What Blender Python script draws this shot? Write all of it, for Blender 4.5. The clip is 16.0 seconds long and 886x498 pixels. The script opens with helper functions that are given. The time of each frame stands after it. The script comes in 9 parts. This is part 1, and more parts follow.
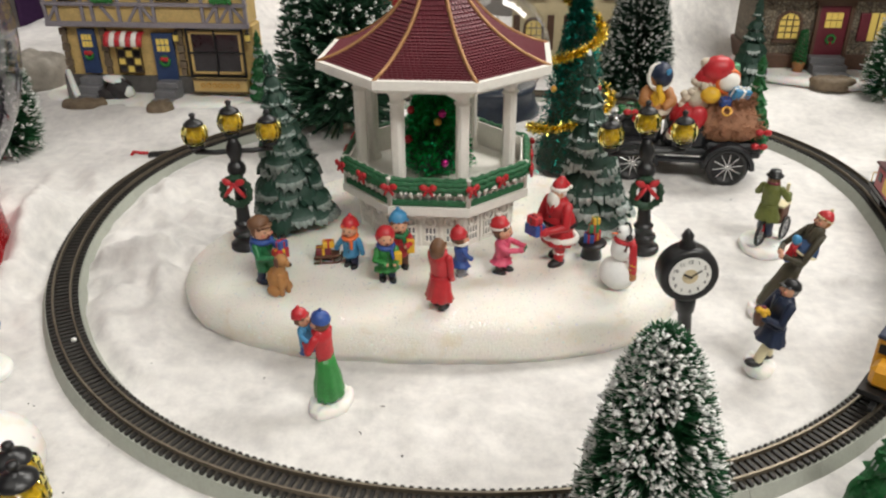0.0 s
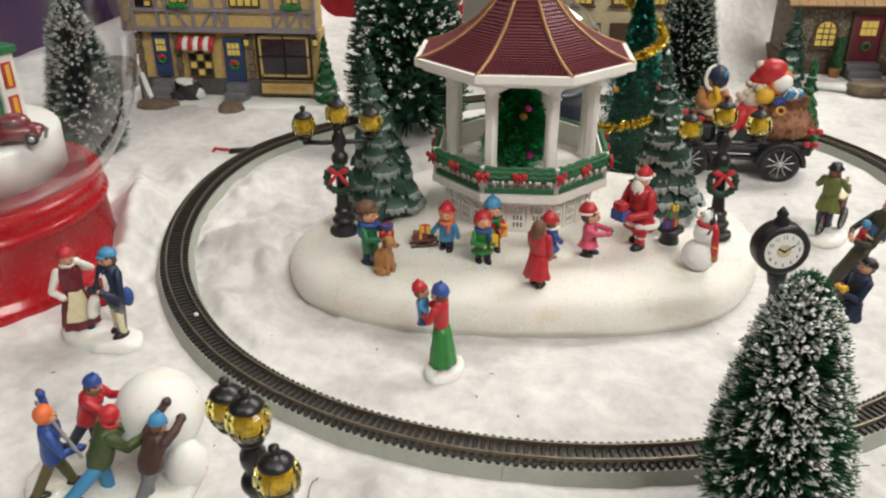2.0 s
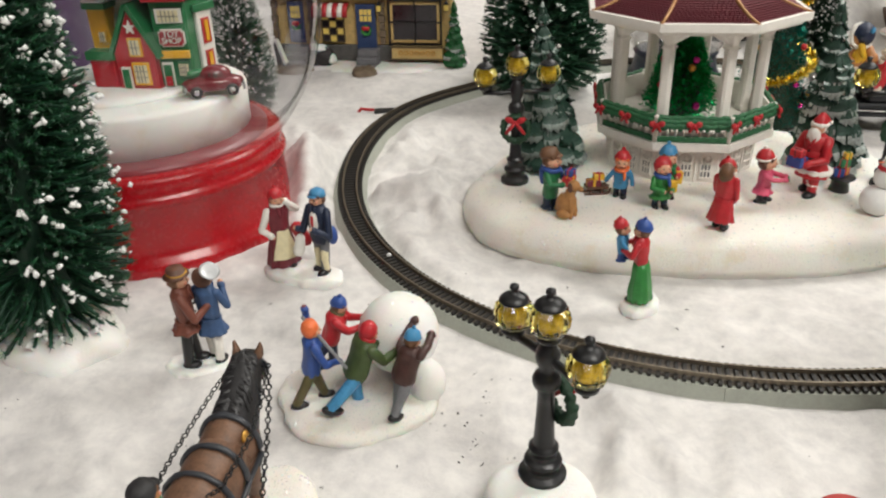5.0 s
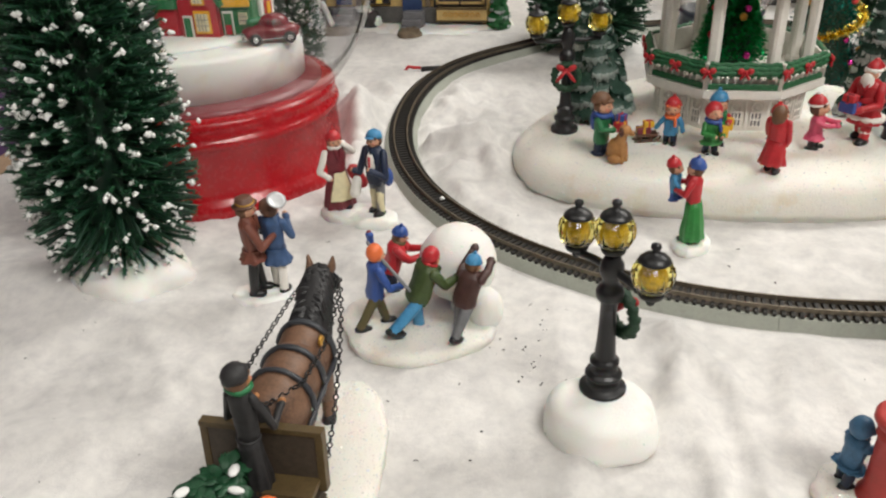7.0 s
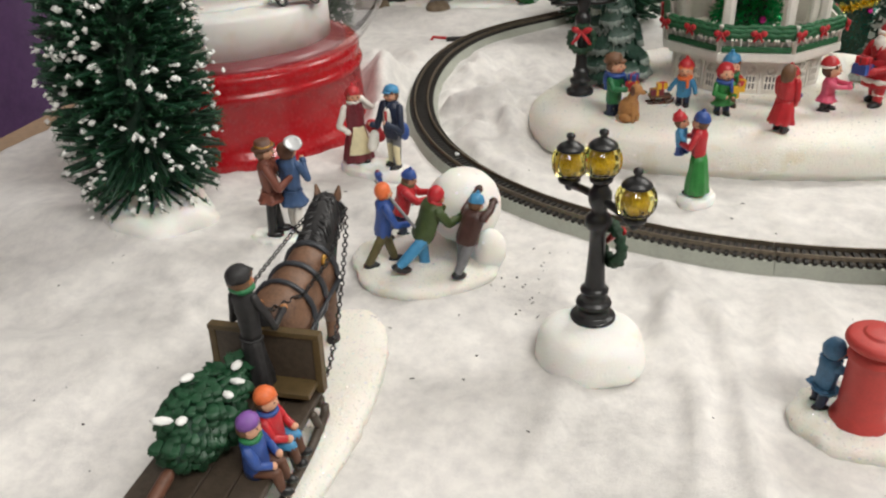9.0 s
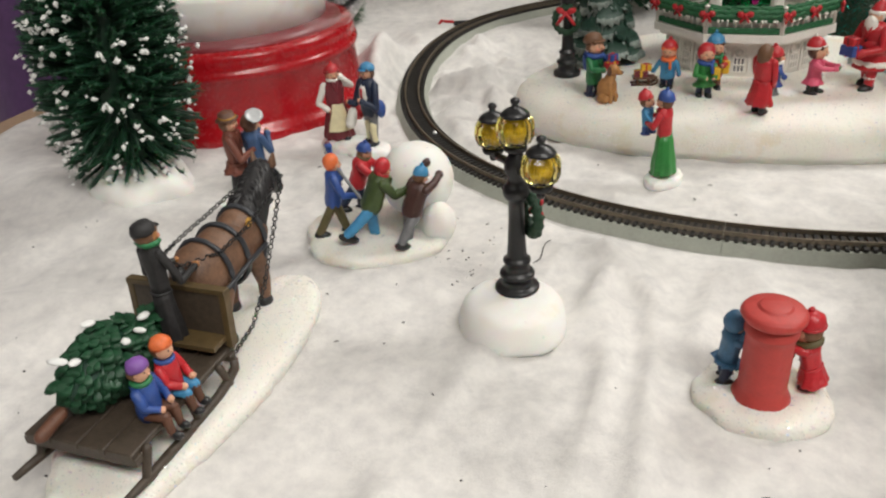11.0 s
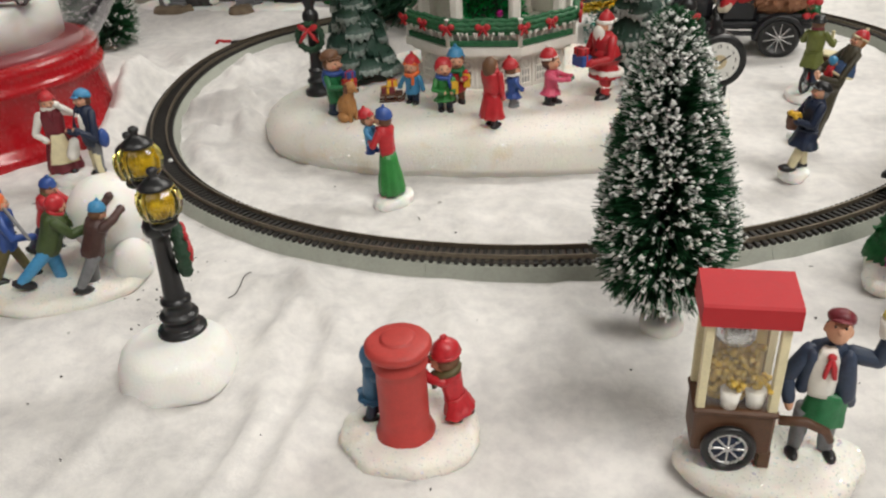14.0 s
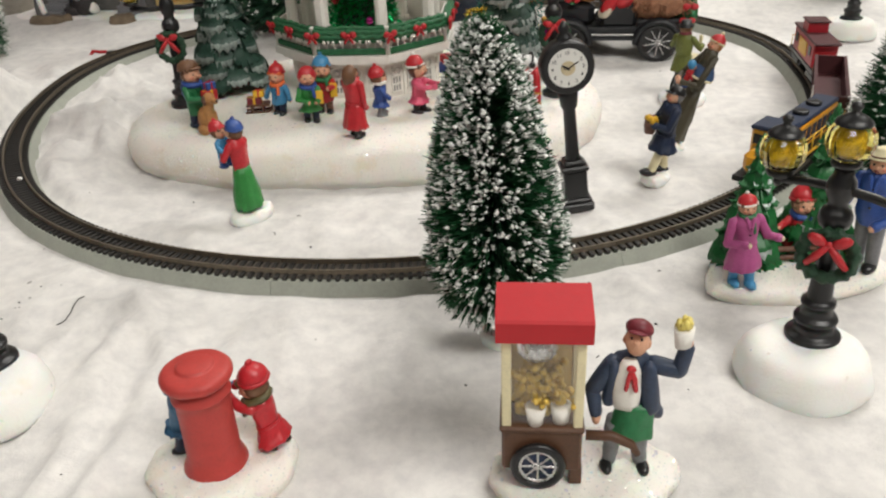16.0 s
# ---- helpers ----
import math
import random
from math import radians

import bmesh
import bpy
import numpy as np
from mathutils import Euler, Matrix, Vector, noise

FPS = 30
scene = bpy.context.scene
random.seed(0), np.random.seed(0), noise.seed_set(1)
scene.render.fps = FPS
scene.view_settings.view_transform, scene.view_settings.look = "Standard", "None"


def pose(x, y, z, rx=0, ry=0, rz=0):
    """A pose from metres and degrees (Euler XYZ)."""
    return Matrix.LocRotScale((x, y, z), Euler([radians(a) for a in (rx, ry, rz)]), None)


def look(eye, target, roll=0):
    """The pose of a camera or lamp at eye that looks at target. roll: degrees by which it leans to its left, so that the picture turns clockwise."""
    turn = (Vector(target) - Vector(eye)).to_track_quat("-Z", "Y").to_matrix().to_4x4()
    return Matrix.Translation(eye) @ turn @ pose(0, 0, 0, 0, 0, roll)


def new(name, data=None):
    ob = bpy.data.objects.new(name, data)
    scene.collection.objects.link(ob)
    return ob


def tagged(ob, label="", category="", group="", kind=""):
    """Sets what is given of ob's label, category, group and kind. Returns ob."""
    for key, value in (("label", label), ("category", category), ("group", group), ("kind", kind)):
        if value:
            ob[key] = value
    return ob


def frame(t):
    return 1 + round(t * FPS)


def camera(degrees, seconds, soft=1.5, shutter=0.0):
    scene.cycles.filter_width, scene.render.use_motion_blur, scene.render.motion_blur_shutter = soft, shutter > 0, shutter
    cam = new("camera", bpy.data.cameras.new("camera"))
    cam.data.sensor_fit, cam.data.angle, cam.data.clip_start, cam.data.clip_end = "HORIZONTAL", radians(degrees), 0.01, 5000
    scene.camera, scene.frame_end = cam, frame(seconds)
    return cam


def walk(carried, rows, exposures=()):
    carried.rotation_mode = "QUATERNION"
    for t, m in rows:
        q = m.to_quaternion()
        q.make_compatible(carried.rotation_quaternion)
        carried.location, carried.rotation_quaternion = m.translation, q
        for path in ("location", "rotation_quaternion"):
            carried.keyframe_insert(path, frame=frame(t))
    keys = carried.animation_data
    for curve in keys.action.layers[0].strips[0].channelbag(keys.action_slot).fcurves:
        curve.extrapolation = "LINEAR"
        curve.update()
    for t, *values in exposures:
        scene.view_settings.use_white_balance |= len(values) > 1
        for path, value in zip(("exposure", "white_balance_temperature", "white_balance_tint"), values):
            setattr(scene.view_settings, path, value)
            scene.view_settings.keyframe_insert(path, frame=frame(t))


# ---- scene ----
# The camera: seconds, eye, target and roll; z = 0 is the white cloth on the table, the origin the middle of the track.
cam = camera(59.0, 16.0, soft=2.2)
PATH = [
    (0, (0.0168, -0.5139, 0.2409), (-0.0321, 0.0142, -0.0397), -0.32),
    (0.5, (0.0103, -0.5202, 0.2389), (-0.0312, 0.0091, -0.0405), -0.11),
    (1, (0.0005, -0.5306, 0.2373), (-0.0400, 0.0000, -0.0399), -0.14),
    (1.5, (-0.0173, -0.5439, 0.2388), (-0.0597, -0.0122, -0.0360), -0.01),
    (2, (-0.0334, -0.5550, 0.2402), (-0.0834, -0.0221, -0.0310), -0.16),
    (2.5, (-0.0494, -0.5639, 0.2433), (-0.1074, -0.0311, -0.0264), -0.45),
    (3, (-0.0662, -0.5681, 0.2412), (-0.1324, -0.0357, -0.0275), -0.74),
    (3.5, (-0.0805, -0.5733, 0.2385), (-0.1542, -0.0428, -0.0321), -0.98),
    (4, (-0.0943, -0.5795, 0.2351), (-0.1712, -0.0508, -0.0380), -1.02),
    (4.5, (-0.1062, -0.5852, 0.2327), (-0.1844, -0.0592, -0.0452), -1.07),
    (5, (-0.1130, -0.5924, 0.2273), (-0.1942, -0.0680, -0.0527), -1.45),
    (5.2, (-0.1160, -0.5944, 0.2260), (-0.1968, -0.0711, -0.0560), -1.35),
    (7.5, (-0.1240, -0.6227, 0.2055), (-0.2316, -0.1082, -0.0839), -2.51),
    (8, (-0.1191, -0.6306, 0.2009), (-0.2314, -0.1167, -0.0878), -2.73),
    (8.5, (-0.1098, -0.6375, 0.1970), (-0.2337, -0.1264, -0.0918), -3.00),
    (8.7, (-0.1078, -0.6389, 0.1964), (-0.2340, -0.1292, -0.0940), -2.85),
    (10.8, (-0.0520, -0.6376, 0.1895), (-0.2306, -0.1455, -0.1039), -3.71),
    (11, (-0.0468, -0.6342, 0.1869), (-0.2253, -0.1423, -0.1066), -3.80),
    (11.5, (-0.0346, -0.6205, 0.1818), (-0.2099, -0.1304, -0.1167), -3.88),
    (12, (-0.0228, -0.6061, 0.1780), (-0.1883, -0.1158, -0.1258), -3.69),
    (12.5, (-0.0082, -0.5968, 0.1763), (-0.1572, -0.1010, -0.1270), -3.52),
    (13, (0.0091, -0.5928, 0.1765), (-0.1219, -0.0883, -0.1207), -3.49),
    (13.5, (0.0235, -0.5925, 0.1779), (-0.0923, -0.0813, -0.1141), -3.44),
    (14, (0.0348, -0.5921, 0.1780), (-0.0683, -0.0759, -0.1100), -3.22),
    (14.5, (0.0460, -0.5911, 0.1779), (-0.0432, -0.0716, -0.1088), -3.06),
    (15, (0.0578, -0.5881, 0.1762), (-0.0197, -0.0670, -0.1110), -2.99),
    (15.5, (0.0661, -0.5819, 0.1748), (-0.0011, -0.0597, -0.1130), -2.86),
    (16, (0.0734, -0.5768, 0.1745), (0.0156, -0.0525, -0.1115), -2.61),
]
walk(cam, [(t, look(eye, target, roll)) for t, eye, target, roll in PATH],
     exposures=[(0.0, 0.05), (8.0, 0.05), (11.0, -0.06), (15.0, -0.11), (16.0, -0.07)])

# ---- world and light: a room with daylight-white ceiling panels over the table ----
CEILING, FLOOR = 1.75, -0.76
world = bpy.data.worlds.new("room_air")
world.use_nodes = True
world.node_tree.nodes["Background"].inputs["Color"].default_value = (0.9, 0.92, 1.0, 1)
world.node_tree.nodes["Background"].inputs["Strength"].default_value = 0.05
scene.world = world
PANELS = [(1.05, 0.9, 1.5, 0.62, 25.0), (-0.95, 0.9, 1.5, 0.62, 1.2), (1.05, -1.3, 1.5, 0.62, 24.5), (-0.95, -1.3, 1.5, 0.62, 2.0)]
for px, py, sx, sy, watts in PANELS:
    lamp = bpy.data.lights.new("ceiling_lamp", "AREA")
    lamp.shape, lamp.size, lamp.size_y, lamp.energy, lamp.color = "RECTANGLE", sx, sy, watts * 1.60, (1.0, 0.978, 0.925)
    ob = new("ceiling_lamp", lamp)
    ob.location = (px, py, CEILING - 0.04)

# ---- materials ----
MATS = {}


def nodes_of(name):
    mat = bpy.data.materials.new(name)
    mat.use_nodes = True
    nt = mat.node_tree
    return mat, nt, nt.nodes["Principled BSDF"]


def wire(nt, a, b):
    nt.links.new(a, b)


def noise_tex(nt, scale, detail=4.0, rough=0.55):
    tc = nt.nodes.new("ShaderNodeTexCoord")
    tex = nt.nodes.new("ShaderNodeTexNoise")
    tex.inputs["Scale"].default_value, tex.inputs["Detail"].default_value, tex.inputs["Roughness"].default_value = scale, detail, rough
    wire(nt, tc.outputs["Object"], tex.inputs["Vector"])
    return tex


def ramp(nt, fac, stops):
    node = nt.nodes.new("ShaderNodeValToRGB")
    while len(node.color_ramp.elements) < len(stops):
        node.color_ramp.elements.new(0.5)
    for el, (pos, col) in zip(node.color_ramp.elements, stops):
        el.position, el.color = pos, (*col, 1)
    wire(nt, fac, node.inputs["Fac"])
    return node


def bump(nt, bsdf, height, strength, dist):
    node = nt.nodes.new("ShaderNodeBump")
    node.inputs["Strength"].default_value, node.inputs["Distance"].default_value = strength, dist
    wire(nt, height, node.inputs["Height"])
    wire(nt, node.outputs["Normal"], bsdf.inputs["Normal"])
    return node


def shade(col, k):
    return tuple(min(1.0, c * k) for c in col)


def paint(name, col, rough=0.42, vary=0.3, metal=0.0, coat=0.0, scale=260.0, relief=0.35):
    """Hand-painted resin or plastic: a brushed tone, fine wear and slight relief."""
    if name in MATS:
        return MATS[name]
    mat, nt, b = nodes_of(name)
    fine, broad = noise_tex(nt, scale * 5), noise_tex(nt, scale)
    mix = nt.nodes.new("ShaderNodeMath")
    mix.operation = "ADD"
    half = nt.nodes.new("ShaderNodeMath")
    half.operation = "MULTIPLY"
    half.inputs[1].default_value = 0.5
    wire(nt, fine.outputs["Fac"], mix.inputs[0])
    wire(nt, broad.outputs["Fac"], mix.inputs[1])
    wire(nt, mix.outputs[0], half.inputs[0])
    cr = ramp(nt, half.outputs[0], [(0.3, shade(col, 1 - vary)), (0.52, col), (0.75, shade(col, 1 + vary * 0.8))])
    wire(nt, cr.outputs["Color"], b.inputs["Base Color"])
    rr = nt.nodes.new("ShaderNodeMapRange")
    rr.inputs["To Min"].default_value, rr.inputs["To Max"].default_value = rough - 0.1, min(1, rough + 0.14)
    wire(nt, fine.outputs["Fac"], rr.inputs["Value"])
    wire(nt, rr.outputs["Result"], b.inputs["Roughness"])
    b.inputs["Metallic"].default_value, b.inputs["Coat Weight"].default_value = metal, coat
    bump(nt, b, broad.outputs["Fac"], relief, 0.0006)
    MATS[name] = mat
    return mat


def snow_mat(name, col=(0.84, 0.80, 0.725), glitter=0.985, rough_grain=0.45):
    """Cast snow: cream white, grainy, strewn with fine coloured glitter."""
    mat, nt, b = nodes_of(name)
    grain, broad = noise_tex(nt, 900, 6), noise_tex(nt, 60)
    cr = ramp(nt, broad.outputs["Fac"], [(0.26, (col[0] * 0.94, col[1] * 0.89, col[2] * 0.80)), (0.42, col), (0.8, shade(col, 1.04))])
    vo = nt.nodes.new("ShaderNodeTexVoronoi")
    vo.inputs["Scale"].default_value = 1100
    tc = nt.nodes.new("ShaderNodeTexCoord")
    wire(nt, tc.outputs["Object"], vo.inputs["Vector"])
    sep = nt.nodes.new("ShaderNodeSeparateColor")
    wire(nt, vo.outputs["Color"], sep.inputs["Color"])
    th = nt.nodes.new("ShaderNodeMath")
    th.operation = "GREATER_THAN"
    th.inputs[1].default_value = glitter
    wire(nt, sep.outputs["Red"], th.inputs[0])
    mixc = nt.nodes.new("ShaderNodeMix")
    mixc.data_type = "RGBA"
    hue = nt.nodes.new("ShaderNodeCombineColor")
    hue.mode = "HSV"
    hue.inputs[1].default_value, hue.inputs[2].default_value = 0.1, 1.0
    wire(nt, sep.outputs["Green"], hue.inputs[0])
    wire(nt, th.outputs[0], mixc.inputs["Factor"])
    wire(nt, cr.outputs["Color"], mixc.inputs["A"])
    wire(nt, hue.outputs["Color"], mixc.inputs["B"])
    wire(nt, mixc.outputs["Result"], b.inputs["Base Color"])
    rr = nt.nodes.new("ShaderNodeMapRange")
    rr.inputs["To Min"].default_value, rr.inputs["To Max"].default_value = 0.62, 0.15
    wire(nt, th.outputs[0], rr.inputs["Value"])
    wire(nt, rr.outputs["Result"], b.inputs["Roughness"])
    b.inputs["Subsurface Weight"].default_value, b.inputs["Subsurface Scale"].default_value = 0.25, 0.004
    bm = bump(nt, b, grain.outputs["Fac"], rough_grain, 0.0011)
    # each fleck of glitter faces its own way
    off = nt.nodes.new("ShaderNodeVectorMath")
    off.operation = "SUBTRACT"
    off.inputs[1].default_value = (0.5, 0.5, 0.42)
    wire(nt, vo.outputs["Color"], off.inputs[0])
    amt = nt.nodes.new("ShaderNodeVectorMath")
    amt.operation = "SCALE"
    wire(nt, off.outputs[0], amt.inputs[0])
    wire(nt, th.outputs[0], amt.inputs["Scale"])
    tot = nt.nodes.new("ShaderNodeVectorMath")
    wire(nt, bm.outputs["Normal"], tot.inputs[0])
    wire(nt, amt.outputs[0], tot.inputs[1])
    nrm = nt.nodes.new("ShaderNodeVectorMath")
    nrm.operation = "NORMALIZE"
    wire(nt, tot.outputs[0], nrm.inputs[0])
    wire(nt, nrm.outputs[0], b.inputs["Normal"])
    cw = nt.nodes.new("ShaderNodeMath")
    cw.operation = "MULTIPLY"
    cw.inputs[1].default_value = 1.0
    wire(nt, th.outputs[0], cw.inputs[0])
    wire(nt, cw.outputs[0], b.inputs["Coat Weight"])
    b.inputs["Coat IOR"].default_value, b.inputs["Coat Roughness"].default_value = 2.3, 0.12
    wire(nt, nrm.outputs[0], b.inputs["Coat Normal"])
    return mat


def felt_mat(name, col, fibre=1500.0):
    mat, nt, b = nodes_of(name)
    fine, mid, broad = noise_tex(nt, fibre, 3, 0.7), noise_tex(nt, 120, 6, 0.65), noise_tex(nt, 14, 6, 0.62)
    cr = ramp(nt, broad.outputs["Fac"], [(0.30, shade(col, 0.72)), (0.50, shade(col, 0.93)), (0.72, shade(col, 1.04))])
    tint = ramp(nt, mid.outputs["Fac"], [(0.30, (0.80, 0.80, 0.815)), (0.62, (1, 1, 1))])
    mul = nt.nodes.new("ShaderNodeMix")
    mul.data_type, mul.blend_type = "RGBA", "MULTIPLY"
    mul.inputs["Factor"].default_value = 1.0
    wire(nt, cr.outputs["Color"], mul.inputs["A"])
    wire(nt, tint.outputs["Color"], mul.inputs["B"])
    wire(nt, mul.outputs["Result"], b.inputs["Base Color"])
    b.inputs["Roughness"].default_value, b.inputs["Sheen Weight"].default_value = 0.95, 0.25
    add = nt.nodes.new("ShaderNodeMath")
    add.operation = "MULTIPLY_ADD"
    add.inputs[1].default_value = 0.35
    wire(nt, fine.outputs["Fac"], add.inputs[0])
    wire(nt, mid.outputs["Fac"], add.inputs[2])
    crease = noise_tex(nt, 34, 3, 0.5)
    crease.noise_type = "RIDGED_MULTIFRACTAL"
    soft = nt.nodes.new("ShaderNodeMath")
    soft.operation = "MULTIPLY_ADD"
    soft.inputs[1].default_value = 0.9
    wire(nt, crease.outputs["Fac"], soft.inputs[0])
    wire(nt, add.outputs[0], soft.inputs[2])
    bump(nt, b, soft.outputs[0], 0.46, 0.0017)
    return mat


def glass_mat(name, col, rough=0.02, ior=1.45):
    mat, nt, b = nodes_of(name)
    b.inputs["Base Color"].default_value = (*col, 1)
    b.inputs["Transmission Weight"].default_value, b.inputs["Roughness"].default_value, b.inputs["IOR"].default_value = 1.0, rough, ior
    return mat


def thin_glass_mat(name, opacity=0.06):
    """A thin clear shell: looks straight through, with a gloss that grows towards the rim."""
    mat, nt, b = nodes_of(name)
    out = nt.nodes["Material Output"]
    clear, gloss, mix, fr = (nt.nodes.new("ShaderNode" + n) for n in ("BsdfTransparent", "BsdfGlossy", "MixShader", "LayerWeight"))
    clear.inputs["Color"].default_value = (0.98, 0.985, 0.985, 1)
    gloss.inputs["Roughness"].default_value = 0.03
    fr.inputs["Blend"].default_value = 0.5
    pw, sc = nt.nodes.new("ShaderNodeMath"), nt.nodes.new("ShaderNodeMath")
    pw.operation, sc.operation = "POWER", "MULTIPLY_ADD"
    pw.inputs[1].default_value = 2.6
    sc.inputs[1].default_value, sc.inputs[2].default_value = 0.75, 0.055
    wire(nt, fr.outputs["Facing"], pw.inputs[0])
    wire(nt, pw.outputs[0], sc.inputs[0])
    wire(nt, sc.outputs[0], mix.inputs["Fac"])
    wire(nt, clear.outputs[0], mix.inputs[1])
    wire(nt, gloss.outputs[0], mix.inputs[2])
    wire(nt, mix.outputs[0], out.inputs["Surface"])
    return mat


def bristle_mat(name, col, spread=0.5, rough=0.5):
    """Dyed bristles, each strand of its own tone."""
    mat, nt, b = nodes_of(name)
    geo = nt.nodes.new("ShaderNodeNewGeometry")
    cr = ramp(nt, geo.outputs["Random Per Island"], [(0.0, shade(col, 1 - spread)), (0.5, col), (1.0, shade(col, 1 + spread))])
    wire(nt, cr.outputs["Color"], b.inputs["Base Color"])
    b.inputs["Roughness"].default_value = rough
    return mat


def foil_mat(name, col, rough=0.18):
    mat, nt, b = nodes_of(name)
    geo = nt.nodes.new("ShaderNodeNewGeometry")
    cr = ramp(nt, geo.outputs["Random Per Island"], [(0.0, shade(col, 0.5)), (0.6, col), (1.0, shade(col, 1.5))])
    wire(nt, cr.outputs["Color"], b.inputs["Base Color"])
    b.inputs["Metallic"].default_value, b.inputs["Roughness"].default_value = 1.0, rough
    return mat


def glow_mat(name, col, strength):
    mat, nt, b = nodes_of(name)
    b.inputs["Base Color"].default_value = (*col, 1)
    b.inputs["Emission Color"].default_value, b.inputs["Emission Strength"].default_value = (*col, 1), strength
    return mat


CLOTH = felt_mat("white_felt", (0.80, 0.775, 0.745))
PURPLE = felt_mat("purple_cloth", (0.085, 0.032, 0.115), 700)
RED_CLOTH = felt_mat("red_cloth", (0.42, 0.012, 0.02), 700)
SNOW = snow_mat("glitter_snow", (0.84, 0.81, 0.75), 0.985, 0.5)
SNOW_PLAIN = snow_mat("plain_snow", (0.84, 0.83, 0.80), 0.995, 0.3)
SNOW_DAB = paint("snow_dab", (0.82, 0.82, 0.80), 0.75, 0.08)
AMBER = glass_mat("amber_plastic", (1.0, 0.90, 0.28), 0.05)
CLEAR = thin_glass_mat("clear_plastic")
WINDOW_LIT = glow_mat("lit_pane", (0.74, 0.55, 0.13), 0.1)
BLACK = paint("black_plastic", (0.012, 0.012, 0.013), 0.33, 0.3, relief=0.15)
WHITE = paint("white_paint", (0.85, 0.82, 0.76), 0.5, 0.08)
SKIN = paint("skin_paint", (0.66, 0.36, 0.23), 0.5, 0.12)
RED = paint("red_paint", (0.50, 0.022, 0.03), 0.36, 0.25)
MAROON = paint("maroon_paint", (0.17, 0.02, 0.03), 0.45, 0.3)
GREEN = paint("green_paint", (0.02, 0.17, 0.06), 0.4, 0.3)
LEAF = paint("leaf_green_paint", (0.03, 0.22, 0.045), 0.38, 0.3)
BLUE = paint("blue_paint", (0.03, 0.08, 0.30), 0.42, 0.3)
SKY = paint("sky_blue_paint", (0.06, 0.27, 0.50), 0.42, 0.25)
NAVY = paint("navy_paint", (0.012, 0.022, 0.055), 0.45, 0.35)
PINK = paint("pink_paint", (0.66, 0.09, 0.17), 0.42, 0.2)
MAUVE = paint("mauve_paint", (0.42, 0.08, 0.24), 0.45, 0.2)
BROWN = paint("brown_paint", (0.12, 0.05, 0.028), 0.5, 0.35)
TAN = paint("tan_paint", (0.42, 0.18, 0.06), 0.5, 0.25)
OLIVE = paint("olive_paint", (0.11, 0.09, 0.035), 0.5, 0.3)
GREY = paint("grey_paint", (0.19, 0.19, 0.20), 0.5, 0.25)
YELLOW = paint("yellow_paint", (0.75, 0.44, 0.03), 0.4, 0.2)
CREAM = paint("cream_paint", (0.74, 0.66, 0.42), 0.5, 0.15)
ORANGE = paint("orange_paint", (0.78, 0.17, 0.05), 0.42, 0.2)
SILVER = paint("silver_paint", (0.62, 0.62, 0.62), 0.25, 0.15, metal=0.9)
GOLD = paint("gold_paint", (0.62, 0.34, 0.07), 0.3, 0.25, metal=0.7)
HAIR = paint("brown_hair_paint", (0.16, 0.075, 0.035), 0.5, 0.4)
PURPLE_PAINT = paint("purple_paint", (0.22, 0.09, 0.36), 0.45, 0.2)
PALETTE = [SKIN, BLACK, RED, GREEN, BLUE, WHITE, YELLOW, BROWN, SKY, NAVY, PINK, MAUVE, TAN, OLIVE, GREY, CREAM, ORANGE, SILVER, HAIR, PURPLE_PAINT, MAROON, SNOW, GOLD, LEAF, SNOW_PLAIN, SNOW_DAB]


